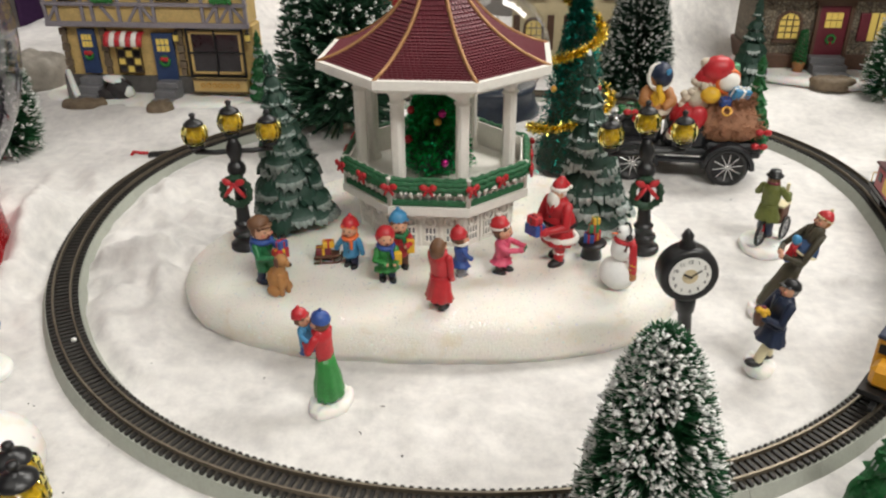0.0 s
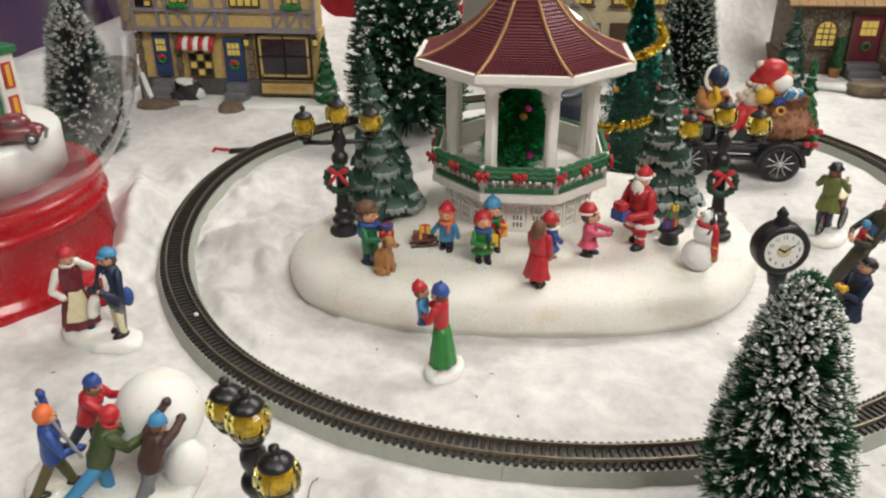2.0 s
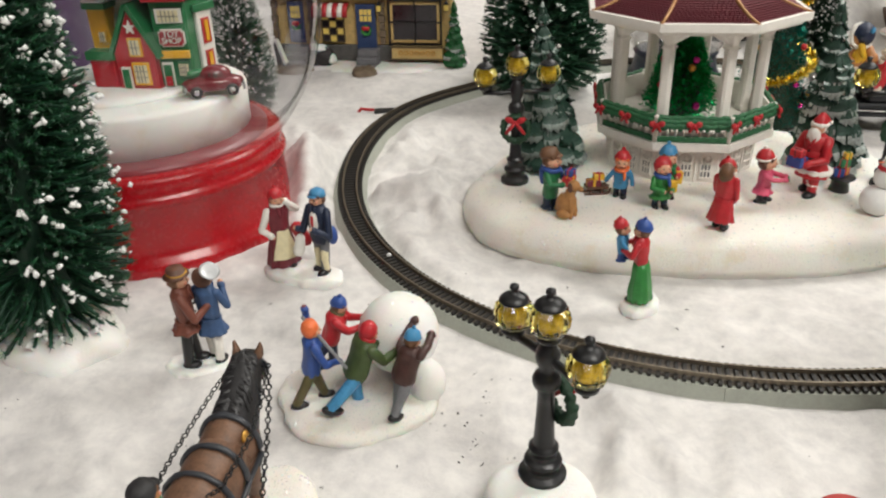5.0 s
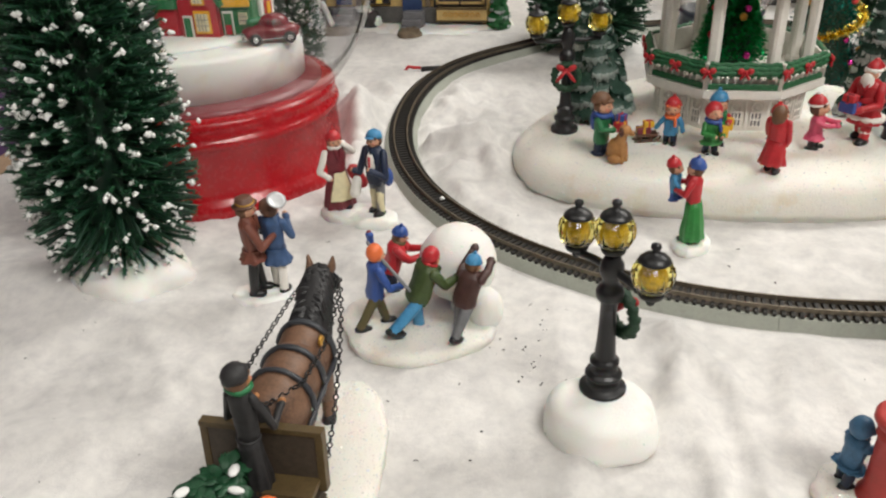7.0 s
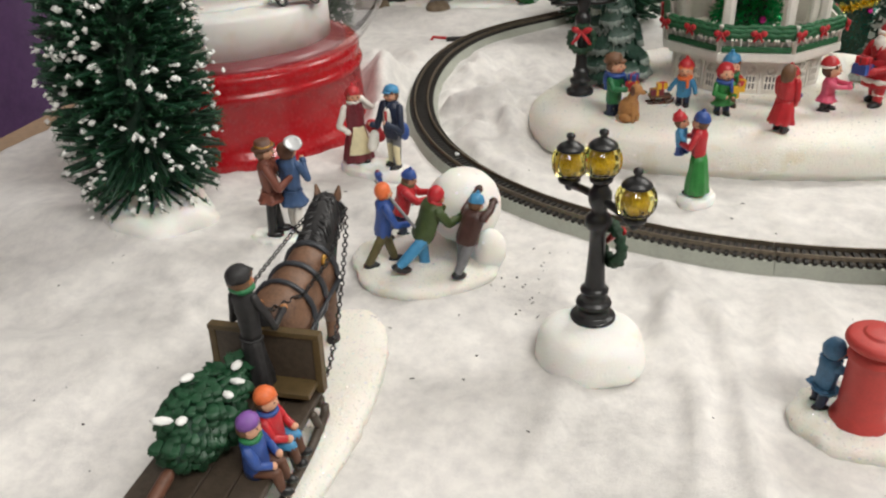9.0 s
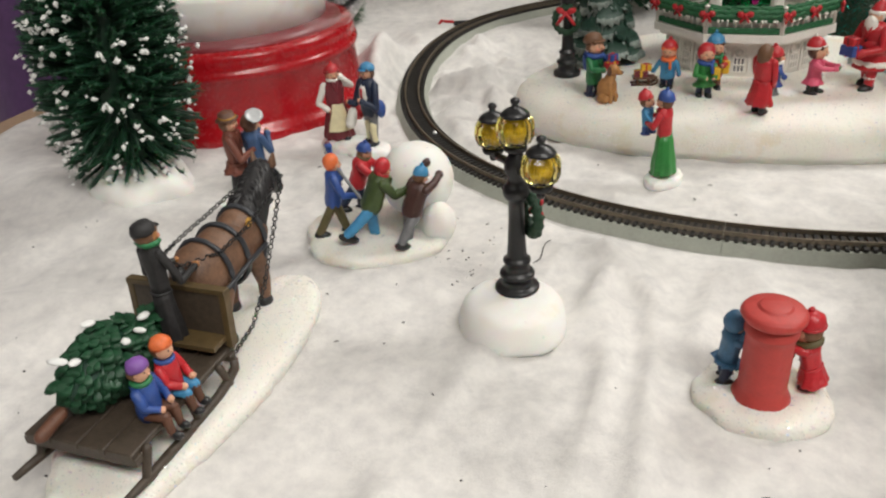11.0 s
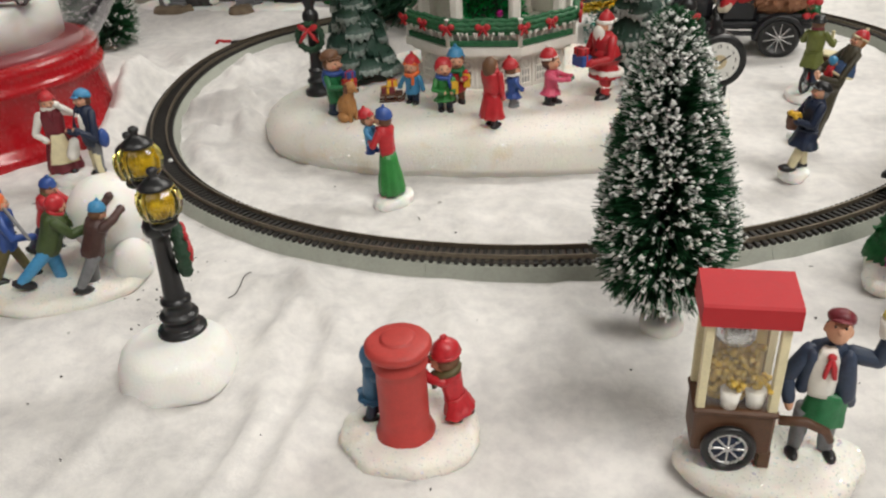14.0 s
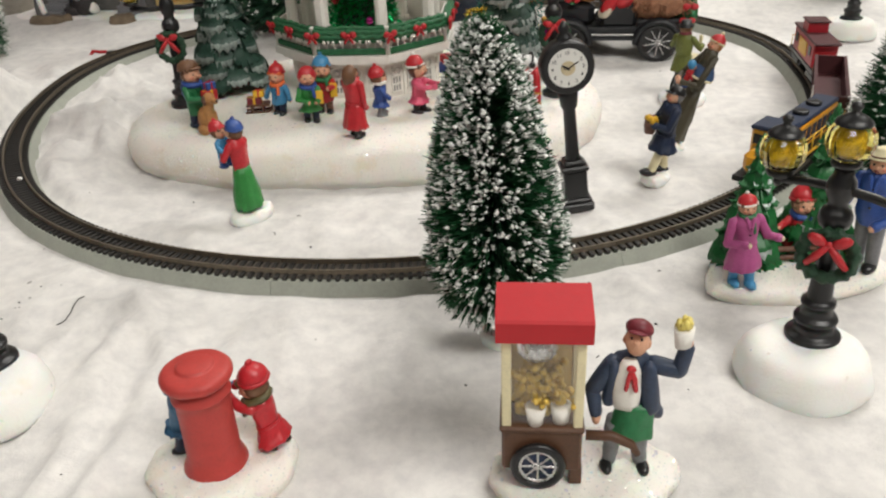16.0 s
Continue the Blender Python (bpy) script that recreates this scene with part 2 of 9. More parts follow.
# ---- mesh helpers ----
class Shape:
    """Gathers rings, boxes and limbs into one mesh."""

    def __init__(self):
        self.v, self.f, self.m, self.s, self.mats = [], [], [], [], []

    def slot(self, mat):
        if mat not in self.mats:
            self.mats.append(mat)
        return self.mats.index(mat)

    def add(self, verts, faces, mat, m=None, smooth=True):
        k, base = self.slot(mat), len(self.v)
        self.v += [tuple(m @ Vector(v)) for v in verts] if m is not None else [tuple(v) for v in verts]
        self.f += [tuple(base + i for i in f) for f in faces]
        self.m += [k] * len(faces)
        self.s += [smooth] * len(faces)

    def lathe(self, prof, mat, m=None, n=20, sx=1.0, sy=1.0, smooth=True, wob=0.0, seed=0):
        verts, faces = [], []
        for j, (r, z) in enumerate(prof):
            for i in range(n):
                a = 2 * math.pi * i / n
                k = 1 + (wob * noise.noise(Vector((math.cos(a) * 1.6 + seed * 7.3, math.sin(a) * 1.6, z * 90))) if wob else 0)
                verts.append((r * k * math.cos(a) * sx, r * k * math.sin(a) * sy, z))
        for j in range(len(prof) - 1):
            for i in range(n):
                faces.append((j * n + i, j * n + (i + 1) % n, (j + 1) * n + (i + 1) % n, (j + 1) * n + i))
        faces.append(tuple(range(n - 1, -1, -1)))
        faces.append(tuple((len(prof) - 1) * n + i for i in range(n)))
        self.add(verts, faces, mat, m, smooth)

    def pleat(self, prof, mat, m=None, n=30, sx=1.0, sy=1.0, seed=0.0, folds=7, deep=0.09):
        """Painted cloth round a body: rings with folds that deepen towards the hem."""
        pts = []
        for (r0, z0), (r1, z1) in zip(prof, prof[1:]):
            pts += [(r0 + (r1 - r0) * k / 3, z0 + (z1 - z0) * k / 3) for k in range(3)]
        pts.append(prof[-1])
        low, high = pts[0][1], pts[-1][1]
        verts, faces = [], []
        for r, z in pts:
            d = (high - z) / (high - low)
            for i in range(n):
                a = 2 * math.pi * i / n
                k = 1 + deep * (0.25 + 0.75 * d) * math.sin(folds * a + seed * 3.1 + 1.3 * math.sin(2 * a + seed) + 1.2 * d)
                k += 0.10 * noise.noise(Vector((math.cos(a) * 1.7 + seed * 5.3, math.sin(a) * 1.7, z * 130)))
                verts.append((r * k * math.cos(a) * sx, r * k * math.sin(a) * sy, z))
        for j in range(len(pts) - 1):
            faces += [(j * n + i, j * n + (i + 1) % n, (j + 1) * n + (i + 1) % n, (j + 1) * n + i) for i in range(n)]
        faces += [tuple(range(n - 1, -1, -1)), tuple((len(pts) - 1) * n + i for i in range(n))]
        self.add(verts, faces, mat, m)

    def ball(self, c, r, mat, m=None, n=12, rot=None):
        rx, ry, rz = (r, r, r) if isinstance(r, (int, float)) else r
        prof = [(math.sin(math.pi * (j + 0.25) / (n / 2 + 0.5)), -math.cos(math.pi * (j + 0.25) / (n / 2 + 0.5))) for j in range(n // 2 + 1)]
        t = Matrix.Translation(c) @ (rot.to_matrix().to_4x4() if rot else Matrix()) @ Matrix.Diagonal((rx, ry, rz, 1))
        self.lathe(prof, mat, (m @ t) if m is not None else t, n)

    def limb(self, a, b, ra, rb, mat, m=None, n=9):
        a, b = Vector(a), Vector(b)
        d = b - a
        length = max(d.length, 1e-6)
        t = Matrix.Translation(a) @ d.to_track_quat("Z", "Y").to_matrix().to_4x4()
        prof = [(0.25 * ra, -0.95 * ra), (0.75 * ra, -0.6 * ra), (ra, 0), (0.5 * (ra + rb), length / 2), (rb, length), (0.75 * rb, length + 0.6 * rb), (0.25 * rb, length + 0.95 * rb)]
        self.lathe(prof, mat, (m @ t) if m is not None else t, n)

    def tube(self, pts, r, mat, m=None, n=7, closed=False):
        pts = [Vector(p) for p in pts]
        rs = r if isinstance(r, (list, tuple)) else [r] * len(pts)
        verts, faces, cnt = [], [], len(pts)
        up = Vector((0, 0, 1))
        for i, p in enumerate(pts):
            if closed:
                d = pts[(i + 1) % cnt] - pts[i - 1]
            else:
                d = pts[min(i + 1, cnt - 1)] - pts[max(i - 1, 0)]
            d.normalize()
            side = d.cross(up)
            if side.length < 0.05:
                side = d.cross(Vector((1, 0, 0)))
            side.normalize()
            top = side.cross(d)
            for k in range(n):
                a = 2 * math.pi * k / n
                verts.append(p + (side * math.cos(a) + top * math.sin(a)) * rs[i])
        for i in range(cnt if closed else cnt - 1):
            j = (i + 1) % cnt
            for k in range(n):
                faces.append((i * n + k, i * n + (k + 1) % n, j * n + (k + 1) % n, j * n + k))
        if not closed:
            faces += [tuple(range(n - 1, -1, -1)), tuple((cnt - 1) * n + k for k in range(n))]
        self.add(verts, faces, mat, m)

    def ring(self, c, big, small, mat, m=None, n=22, k=8, tilt=None, wob=0.0):
        pts = []
        for i in range(n):
            a = 2 * math.pi * i / n
            p = Vector((big * math.cos(a), big * math.sin(a), 0))
            pts.append(p)
        t = Matrix.Translation(c) @ (tilt.to_matrix().to_4x4() if tilt else Matrix())
        rs = [small * (1 + wob * math.sin(i * 2.4)) for i in range(n)]
        verts, faces = [], []
        for i in range(n):
            a = 2 * math.pi * i / n
            for j in range(k):
                b = 2 * math.pi * j / k
                rr = big + rs[i] * math.cos(b)
                verts.append((rr * math.cos(a), rr * math.sin(a), rs[i] * math.sin(b)))
        for i in range(n):
            for j in range(k):
                faces.append((i * k + j, ((i + 1) % n) * k + j, ((i + 1) % n) * k + (j + 1) % k, i * k + (j + 1) % k))
        self.add(verts, faces, mat, (m @ t) if m is not None else t)

    def box(self, c, size, mat, m=None, rot=None, ch=0.0):
        sx, sy, sz = (s / 2 for s in size)
        t = Matrix.Translation(c) @ (rot.to_matrix().to_4x4() if rot else Matrix())
        t = (m @ t) if m is not None else t
        if ch <= 0:
            ch = min(sx, sy, sz) * 0.12
        ch = min(ch, 0.6 * min(sx, sy, sz))
        sg = [(a, b, d) for a in (-1, 1) for b in (-1, 1) for d in (-1, 1)]
        verts = []
        for a, b, d in sg:
            verts += [(a * sx, b * (sy - ch), d * (sz - ch)), (a * (sx - ch), b * sy, d * (sz - ch)), (a * (sx - ch), b * (sy - ch), d * sz)]
        at = {s: 3 * i for i, s in enumerate(sg)}
        faces = []
        for ax in range(3):
            o = [k for k in range(3) if k != ax]
            for s in (-1, 1):
                loop = []
                for p, q in ((-1, -1), (1, -1), (1, 1), (-1, 1)):
                    key = [0, 0, 0]
                    key[ax], key[o[0]], key[o[1]] = s, p, q
                    loop.append(at[tuple(key)] + ax)
                faces.append(loop if (s > 0) != (ax == 1) else loop[::-1])
            for p in (-1, 1):
                for q in (-1, 1):
                    k0, k1 = [0, 0, 0], [0, 0, 0]
                    k0[ax], k0[o[0]], k0[o[1]] = -1, p, q
                    k1[ax], k1[o[0]], k1[o[1]] = 1, p, q
                    a0, a1 = at[tuple(k0)], at[tuple(k1)]
                    f = [a0 + o[0], a1 + o[0], a1 + o[1], a0 + o[1]]
                    faces.append(f if (p * q > 0) == (ax != 1) else f[::-1])
        for a, b, d in sg:
            i = at[(a, b, d)]
            faces.append([i, i + 1, i + 2] if a * b * d > 0 else [i, i + 2, i + 1])
        self.add(verts, faces, mat, t, smooth=False)

    def prism(self, poly, z0, z1, mat, m=None, smooth=False):
        n = len(poly)
        verts = [(x, y, z0) for x, y in poly] + [(x, y, z1) for x, y in poly]
        faces = [tuple(range(n - 1, -1, -1)), tuple(range(n, 2 * n))] + [(i, (i + 1) % n, n + (i + 1) % n, n + i) for i in range(n)]
        self.add(verts, faces, mat, m, smooth)

    def mesh(self, name):
        me = bpy.data.meshes.new(name)
        me.from_pydata(self.v, [], self.f)
        for mat in self.mats:
            me.materials.append(mat)
        me.polygons.foreach_set("material_index", self.m)
        me.polygons.foreach_set("use_smooth", self.s)
        me.update()
        return me


def thing(name, at, turn=0.0, label="", category="", group="", kind="", shape=None):
    """A top-level thing: one mesh, or an Empty at its base for parts."""
    ob = new(name, shape.mesh(name) if shape else None)
    if not shape:
        ob.empty_display_size = 0.01
    ob.matrix_basis = at if isinstance(at, Matrix) else pose(*at, 0, 0, turn)
    return tagged(ob, label, category, group, kind)


def part(name, shape, parent, label="", m=None, kind=""):
    ob = new(name, shape.mesh(name) if isinstance(shape, Shape) else shape)
    ob.parent = parent
    if m is not None:
        ob.matrix_basis = m
    return tagged(ob, label, "", "", kind)


def sculpt(sh, amp=0.00042, first=0, freq=260):
    """Hand-cast unevenness and cloth folds."""
    out = sh.v[:first]
    for v in sh.v[first:]:
        p = Vector(v)
        d = noise.noise_vector(p * freq) * amp + noise.noise_vector(p * (freq * 2.4)) * (amp * 0.45)
        out.append(tuple(p + d))
    sh.v = out


def flake_mat(name):
    """Glitter flakes: glossy film, each of its own pastel tint."""
    mat, nt, b = nodes_of(name)
    geo = nt.nodes.new("ShaderNodeNewGeometry")
    cr = ramp(nt, geo.outputs["Random Per Island"], [(0.0, (0.9, 0.86, 0.8)), (0.35, (0.82, 0.9, 0.82)), (0.6, (0.9, 0.9, 0.88)), (0.8, (0.9, 0.78, 0.74)), (1.0, (0.76, 0.84, 0.9))])
    wire(nt, cr.outputs["Color"], b.inputs["Base Color"])
    b.inputs["Roughness"].default_value, b.inputs["IOR"].default_value = 0.2, 2.6
    return mat


FLAKE = flake_mat("glitter_flake")


def glitter(sh, per, seed, size=0.00034):
    """Strews flakes over the upper faces of a cast base, per square centimetre."""
    rnd = random.Random(seed)
    quads = []
    for f in sh.f:
        p = [Vector(sh.v[i]) for i in f]
        for i in range(1, len(p) - 1):
            a, b, c = p[0], p[i], p[i + 1]
            n = (b - a).cross(c - a)
            want = n.length * 0.5e4 * per
            if n.length < 1e-12 or n.z < -0.1 * n.length:
                continue
            for _ in range(int(want) + (rnd.random() < want % 1)):
                u, v = rnd.random(), rnd.random()
                if u + v > 1:
                    u, v = 1 - u, 1 - v
                o = a + (b - a) * u + (c - a) * v + n.normalized() * 0.00012
                d = (n.normalized() + Vector((rnd.gauss(0, 0.5), rnd.gauss(0, 0.5), rnd.gauss(0, 0.5)))).normalized()
                e = d.cross(Vector((rnd.gauss(0, 1), rnd.gauss(0, 1), rnd.gauss(0, 1)))).normalized() * size * rnd.uniform(0.6, 1.3)
                quads.append((o - e, o + d.cross(e), o + e, o - d.cross(e)))
    for q in quads:
        sh.add(q, [(0, 1, 2, 3)], FLAKE, None, False)


def snow_slab(sh, mat, rx, ry, h, m=None, seed=0, n=64, wob=0.14):
    """A cast snow base with a rounded uneven rim."""
    prof = [(0.93, -0.001), (1.0, h * 0.25), (1.0, h * 0.55), (0.97, h * 0.8), (0.9, h * 0.95), (0.8, h * 1.02), (0.66, h * 1.03), (0.5, h), (0.3, h), (0.08, h)]
    verts, faces = [], []
    for j, (r, z) in enumerate(prof):
        for i in range(n):
            a = 2 * math.pi * i / n
            k = 1 + wob * noise.noise(Vector((math.cos(a) * 1.3 + seed * 5.1, math.sin(a) * 1.3, 0.3)))
            zz = z + (h * 0.14 * noise.noise(Vector((math.cos(a) * r * 3, math.sin(a) * r * 3, seed))) if j > 2 else 0)
            vx, vy = rx * r * k * math.cos(a), ry * r * k * math.sin(a)
            if j > 0:
                e = noise.noise_vector(Vector((vx * 190, vy * 190, z * 190 + seed * 3.3)))
                vx, vy, zz = vx + e.x * 0.0013, vy + e.y * 0.0013, zz + e.z * 0.0010
            verts.append((vx, vy, zz))
    for j in range(len(prof) - 1):
        for i in range(n):
            faces.append((j * n + i, j * n + (i + 1) % n, (j + 1) * n + (i + 1) % n, (j + 1) * n + i))
    faces.append(tuple(range(n - 1, -1, -1)))
    faces.append(tuple((len(prof) - 1) * n + i for i in range(n)))
    own = Shape()
    own.add(verts, faces, mat, m)
    if mat is SNOW:
        glitter(own, 26, seed)
    for k, f in enumerate(own.f):
        sh.f.append(tuple(len(sh.v) + q for q in f))
        sh.m.append(sh.slot(own.mats[own.m[k]]))
        sh.s.append(own.s[k])
    sh.v += own.v

# ---- the setting ----
def smooth(a, b, x):
    t = min(1.0, max(0.0, (x - a) / (b - a)))
    return t * t * (3 - 2 * t)


def ridge(x, y, x0, y0, x1, y1, w, h):
    """A fold of the cloth along a line."""
    dx, dy = x1 - x0, y1 - y0
    ll = dx * dx + dy * dy
    t = ((x - x0) * dx + (y - y0) * dy) / ll
    tt = min(1.0, max(0.0, t))
    d = math.hypot(x - x0 - tt * dx, y - y0 - tt * dy)
    wob = 1 + 0.4 * noise.noise(Vector((x * 40, y * 40, x0 * 9)))
    return h * math.exp(-((d / (w * wob)) ** 2)) * math.sin(math.pi * min(1, max(0, 0.12 + 0.76 * tt)))


# The track's middle line: degrees, radius and height, nearly a circle, lifted at the back by the cloth.
LINE = [(-150, 0.279, 0.003), (-140, 0.2835, 0.0), (-129, 0.288, 0.0), (-117, 0.2905, 0.0), (-105, 0.2905, 0.0), (-92, 0.2885, 0.0), (-80, 0.286, 0.0), (-62, 0.284, 0.0),
        (-45, 0.2805, 0.0), (-15, 0.2765, 0.0), (0, 0.2795, 0.0), (12, 0.287, 0.0), (26, 0.293, 0.0), (40, 0.286, 0.002), (62, 0.262, 0.006), (90, 0.236, 0.011), (120, 0.216, 0.015),
        (148, 0.219, 0.016), (160, 0.2315, 0.016), (172, 0.245, 0.016), (187, 0.259, 0.014), (199, 0.271, 0.008)]


def line_at(deg):
    """Radius and height of the track's middle line."""
    d = (deg + 150) % 360 - 150
    n = len(LINE)
    i = max(k for k in range(n) if LINE[k][0] <= d)
    p = [LINE[(i + k) % n] for k in (-1, 0, 1, 2)]
    ang = [p[0][0] - (360 if i == 0 else 0), p[1][0], p[2][0] + (360 if i + 1 >= n else 0), p[3][0] + (360 if i + 2 >= n else 0)]
    u = (d - ang[1]) / (ang[2] - ang[1])
    out = []
    for c in (1, 2):
        m1 = (p[2][c] - p[0][c]) / (ang[2] - ang[0]) * (ang[2] - ang[1])
        m2 = (p[3][c] - p[1][c]) / (ang[3] - ang[1]) * (ang[2] - ang[1])
        out.append((2 * u ** 3 - 3 * u ** 2 + 1) * p[1][c] + (u ** 3 - 2 * u ** 2 + u) * m1 + (3 * u ** 2 - 2 * u ** 3) * p[2][c] + (u ** 3 - u ** 2) * m2)
    return out[0], max(0.0, out[1])


LINE_FINE = [line_at(-150 + i) for i in range(361)]


def line_fast(deg):
    d = (deg + 150) % 360
    i, u = int(d), d - int(d)
    a, b = LINE_FINE[i], LINE_FINE[i + 1]
    return a[0] + (b[0] - a[0]) * u, a[1] + (b[1] - a[1]) * u


FOLDS = [
    (-0.195, -0.102, -0.258, -0.118, 0.0065, 0.013), (-0.195, -0.100, -0.176, -0.150, 0.008, 0.013), (-0.195, -0.102, -0.160, -0.098, 0.005, 0.010), (-0.198, -0.098, -0.206, -0.155, 0.009, 0.006), (-0.24, -0.15, -0.19, -0.19, 0.012, 0.005), (-0.22, -0.20, -0.16, -0.20, 0.014, 0.004),
    (-0.29, -0.085, -0.262, -0.205, 0.010, 0.012), (-0.305, -0.03, -0.27, -0.13, 0.011, 0.020), (-0.255, -0.13, -0.245, -0.17, 0.012, 0.004),
    (0.12, -0.086, 0.30, -0.078, 0.0035, 0.0045), (-0.06, -0.33, -0.04, -0.62, 0.005, 0.0042), (-0.02, -0.30, -0.01, -0.37, 0.007, 0.0025),
    (-0.10, -0.42, -0.17, -0.56, 0.008, 0.003), (-0.09, -0.30, -0.05, -0.36, 0.005, 0.0045), (-0.075, -0.305, -0.09, -0.40, 0.005, 0.0035), (-0.125, -0.31, -0.075, -0.315, 0.006, 0.005), (-0.26, -0.26, -0.22, -0.27, 0.012, 0.006), (-0.33, -0.38, -0.26, -0.35, 0.015, 0.005), (0.02, -0.22, 0.05, -0.27, 0.012, 0.0018),
    (-0.03, -0.215, -0.01, -0.27, 0.005, 0.0016), (0.00, -0.43, 0.03, -0.60, 0.008, 0.002), (0.10, -0.34, 0.20, -0.38, 0.01, 0.0018),
    (-0.105, -0.32, -0.13, -0.46, 0.006, 0.0040), (-0.085, -0.31, -0.065, -0.44, 0.007, 0.0045), (-0.03, -0.31, -0.045, -0.40, 0.006, 0.0030), (-0.14, -0.46, -0.08, -0.60, 0.007, 0.0045), (-0.20, -0.56, -0.06, -0.50, 0.009, 0.0035),
    (0.02, -0.44, -0.03, -0.58, 0.006, 0.0035), (0.15, -0.37, 0.13, -0.50, 0.008, 0.0030), (0.03, -0.30, 0.02, -0.36, 0.006, 0.0025), (0.22, -0.20, 0.20, -0.25, 0.006, 0.0025), (-0.02, -0.215, 0.06, -0.245, 0.007, 0.0022), (-0.13, -0.225, -0.05, -0.265, 0.008, 0.0026),
    (-0.38, -0.42, -0.27, -0.40, 0.010, 0.004), (-0.33, -0.50, -0.29, -0.38, 0.010, 0.0035), (-0.47, -0.28, -0.33, -0.335, 0.030, 0.010), (-0.36, -0.34, -0.28, -0.27, 0.018, 0.003), (-0.30, 0.02, -0.20, 0.04, 0.03, 0.004),
    (-0.098, -0.335, -0.072, -0.300, 0.0032, 0.0022), (-0.088, -0.350, -0.056, -0.306, 0.0030, 0.0024), (-0.070, -0.345, -0.040, -0.312, 0.0032, 0.0018), (-0.076, -0.480, -0.068, -0.375, 0.0034, 0.0026), (-0.058, -0.460, -0.052, -0.365, 0.0032, 0.0020), (-0.110, -0.215, -0.060, -0.232, 0.0030, 0.0014), (-0.020, -0.225, 0.030, -0.205, 0.0030, 0.0012), (-0.150, -0.130, -0.185, -0.175, 0.0035, 0.0026),
]


def cloth_z(x, y):
    z = 0.0019 * noise.noise(Vector((x * 20, y * 20, 2))) + 0.0009 * noise.noise(Vector((x * 60, y * 60, 5))) - 0.0017
    wx, wy = x + 0.03 * noise.noise(Vector((x * 9, y * 9, 1))), y + 0.03 * noise.noise(Vector((x * 9, y * 9, 4)))
    for ca, sa, k, h in ((0.97, 0.25, 17, 0.0030), (0.35, -0.94, 13, 0.0024), (0.8, 0.6, 30, 0.0014)):
        c = 1 - 2.2 * abs(noise.noise(Vector(((wx * ca + wy * sa) * k, (wy * ca - wx * sa) * k * 0.28, k))))
        gate = smooth(0.0, 0.35, noise.noise(Vector((x * 7, y * 7, k + 3))) + 0.12)
        z += h * gate * max(0.0, c) ** 3
    # rumpled ground left of the plateau and beside the globe
    for rx, ry, rr, rh in ((-0.215, -0.105, 0.090, 0.0105), (-0.235, -0.03, 0.06, 0.0070), (-0.16, -0.215, 0.05, 0.0040), (-0.30, -0.06, 0.06, 0.0085), (-0.10, -0.27, 0.10, 0.0024), (-0.30, -0.33, 0.10, 0.0034), (-0.05, -0.50, 0.12, 0.0024), (0.02, -0.24, 0.12, 0.0016)):
        gate = math.exp(-(((x - rx) ** 2 + (y - ry) ** 2) / (rr * rr)))
        if gate > 0.02:
            z += rh * gate * (0.9 - 2.0 * abs(noise.noise(Vector((wx * 24, wy * 24, rr * 90)))) - 0.8 * abs(noise.noise(Vector((wx * 52, wy * 52, 3)))))
    for fold in FOLDS:
        z += ridge(x, y, *fold)
    z += lift(x, y)
    r, tz = line_fast(math.degrees(math.atan2(y, x)))
    w = math.exp(-(((math.hypot(x, y) - r) / 0.0175) ** 4))
    return z + (tz - 0.0004 - z) * w


def lift(x, y):
    """Where the cloth lies over something: under the shop, along the back, below the cottage."""
    z = 0.016 * smooth(-0.15, -0.02, y) * smooth(-0.10, -0.22, x - 0.35 * smooth(0.03, 0.14, y))
    z += 0.007 * smooth(0.08, 0.14, y) * smooth(-0.12, -0.2, x)
    z += 0.012 * smooth(0.17, 0.25, y) * smooth(0.2, 0.27, x)
    # heaps at the back: behind the shop, and between the two houses
    z += 0.05 * smooth(0.29, 0.36, y) * smooth(-0.30, -0.36, x) * smooth(-0.46, -0.40, x)
    return z + 0.30 * smooth(0.31, 0.60, y - 0.07 * smooth(0.16, 0.28, x)) * smooth(0.05, 0.20, x) * smooth(0.52, 0.44, x)


def grid_sheet(xs, ys, fn, mat):
    sh = Shape()
    nx = len(xs)
    verts = [(x, y, fn(x, y)) for y in ys for x in xs]
    faces = [(j * nx + i, j * nx + i + 1, (j + 1) * nx + i + 1, (j + 1) * nx + i) for j in range(len(ys) - 1) for i in range(nx - 1)]
    sh.add(verts, faces, mat)
    return sh


def steps(a, b, d):
    n = max(1, round((b - a) / d))
    return [a + (b - a) * i / n for i in range(n)]


def drape(x, y):
    """The cloth on the table, hanging over its edges."""
    z = cloth_z(x, y)
    over = max(0.0, -0.535 + 0.10 * smooth(-0.2, 0.4, y) * -1 - x, y - 0.62)
    return z - min(0.6, 0.3 * over / 0.02 * min(1, over / 0.01)) if over > 0 else z


xs = [-0.66, -0.645, -0.63, -0.60] + steps(-0.58, -0.34, 0.006) + steps(-0.34, 0.30, 0.0034) + steps(0.30, 0.55, 0.01) + steps(0.55, 1.2, 0.05) + [1.2]
ys = steps(-1.0, -0.62, 0.04) + steps(-0.62, 0.12, 0.0034) + steps(0.12, 0.62, 0.01) + [0.62, 0.63, 0.64, 0.66]
thing("ground", (0, 0, 0), 0, "white felt snow blanket with soft folds over the table", "cloth", "", "structure", grid_sheet(xs, ys, drape, CLOTH))

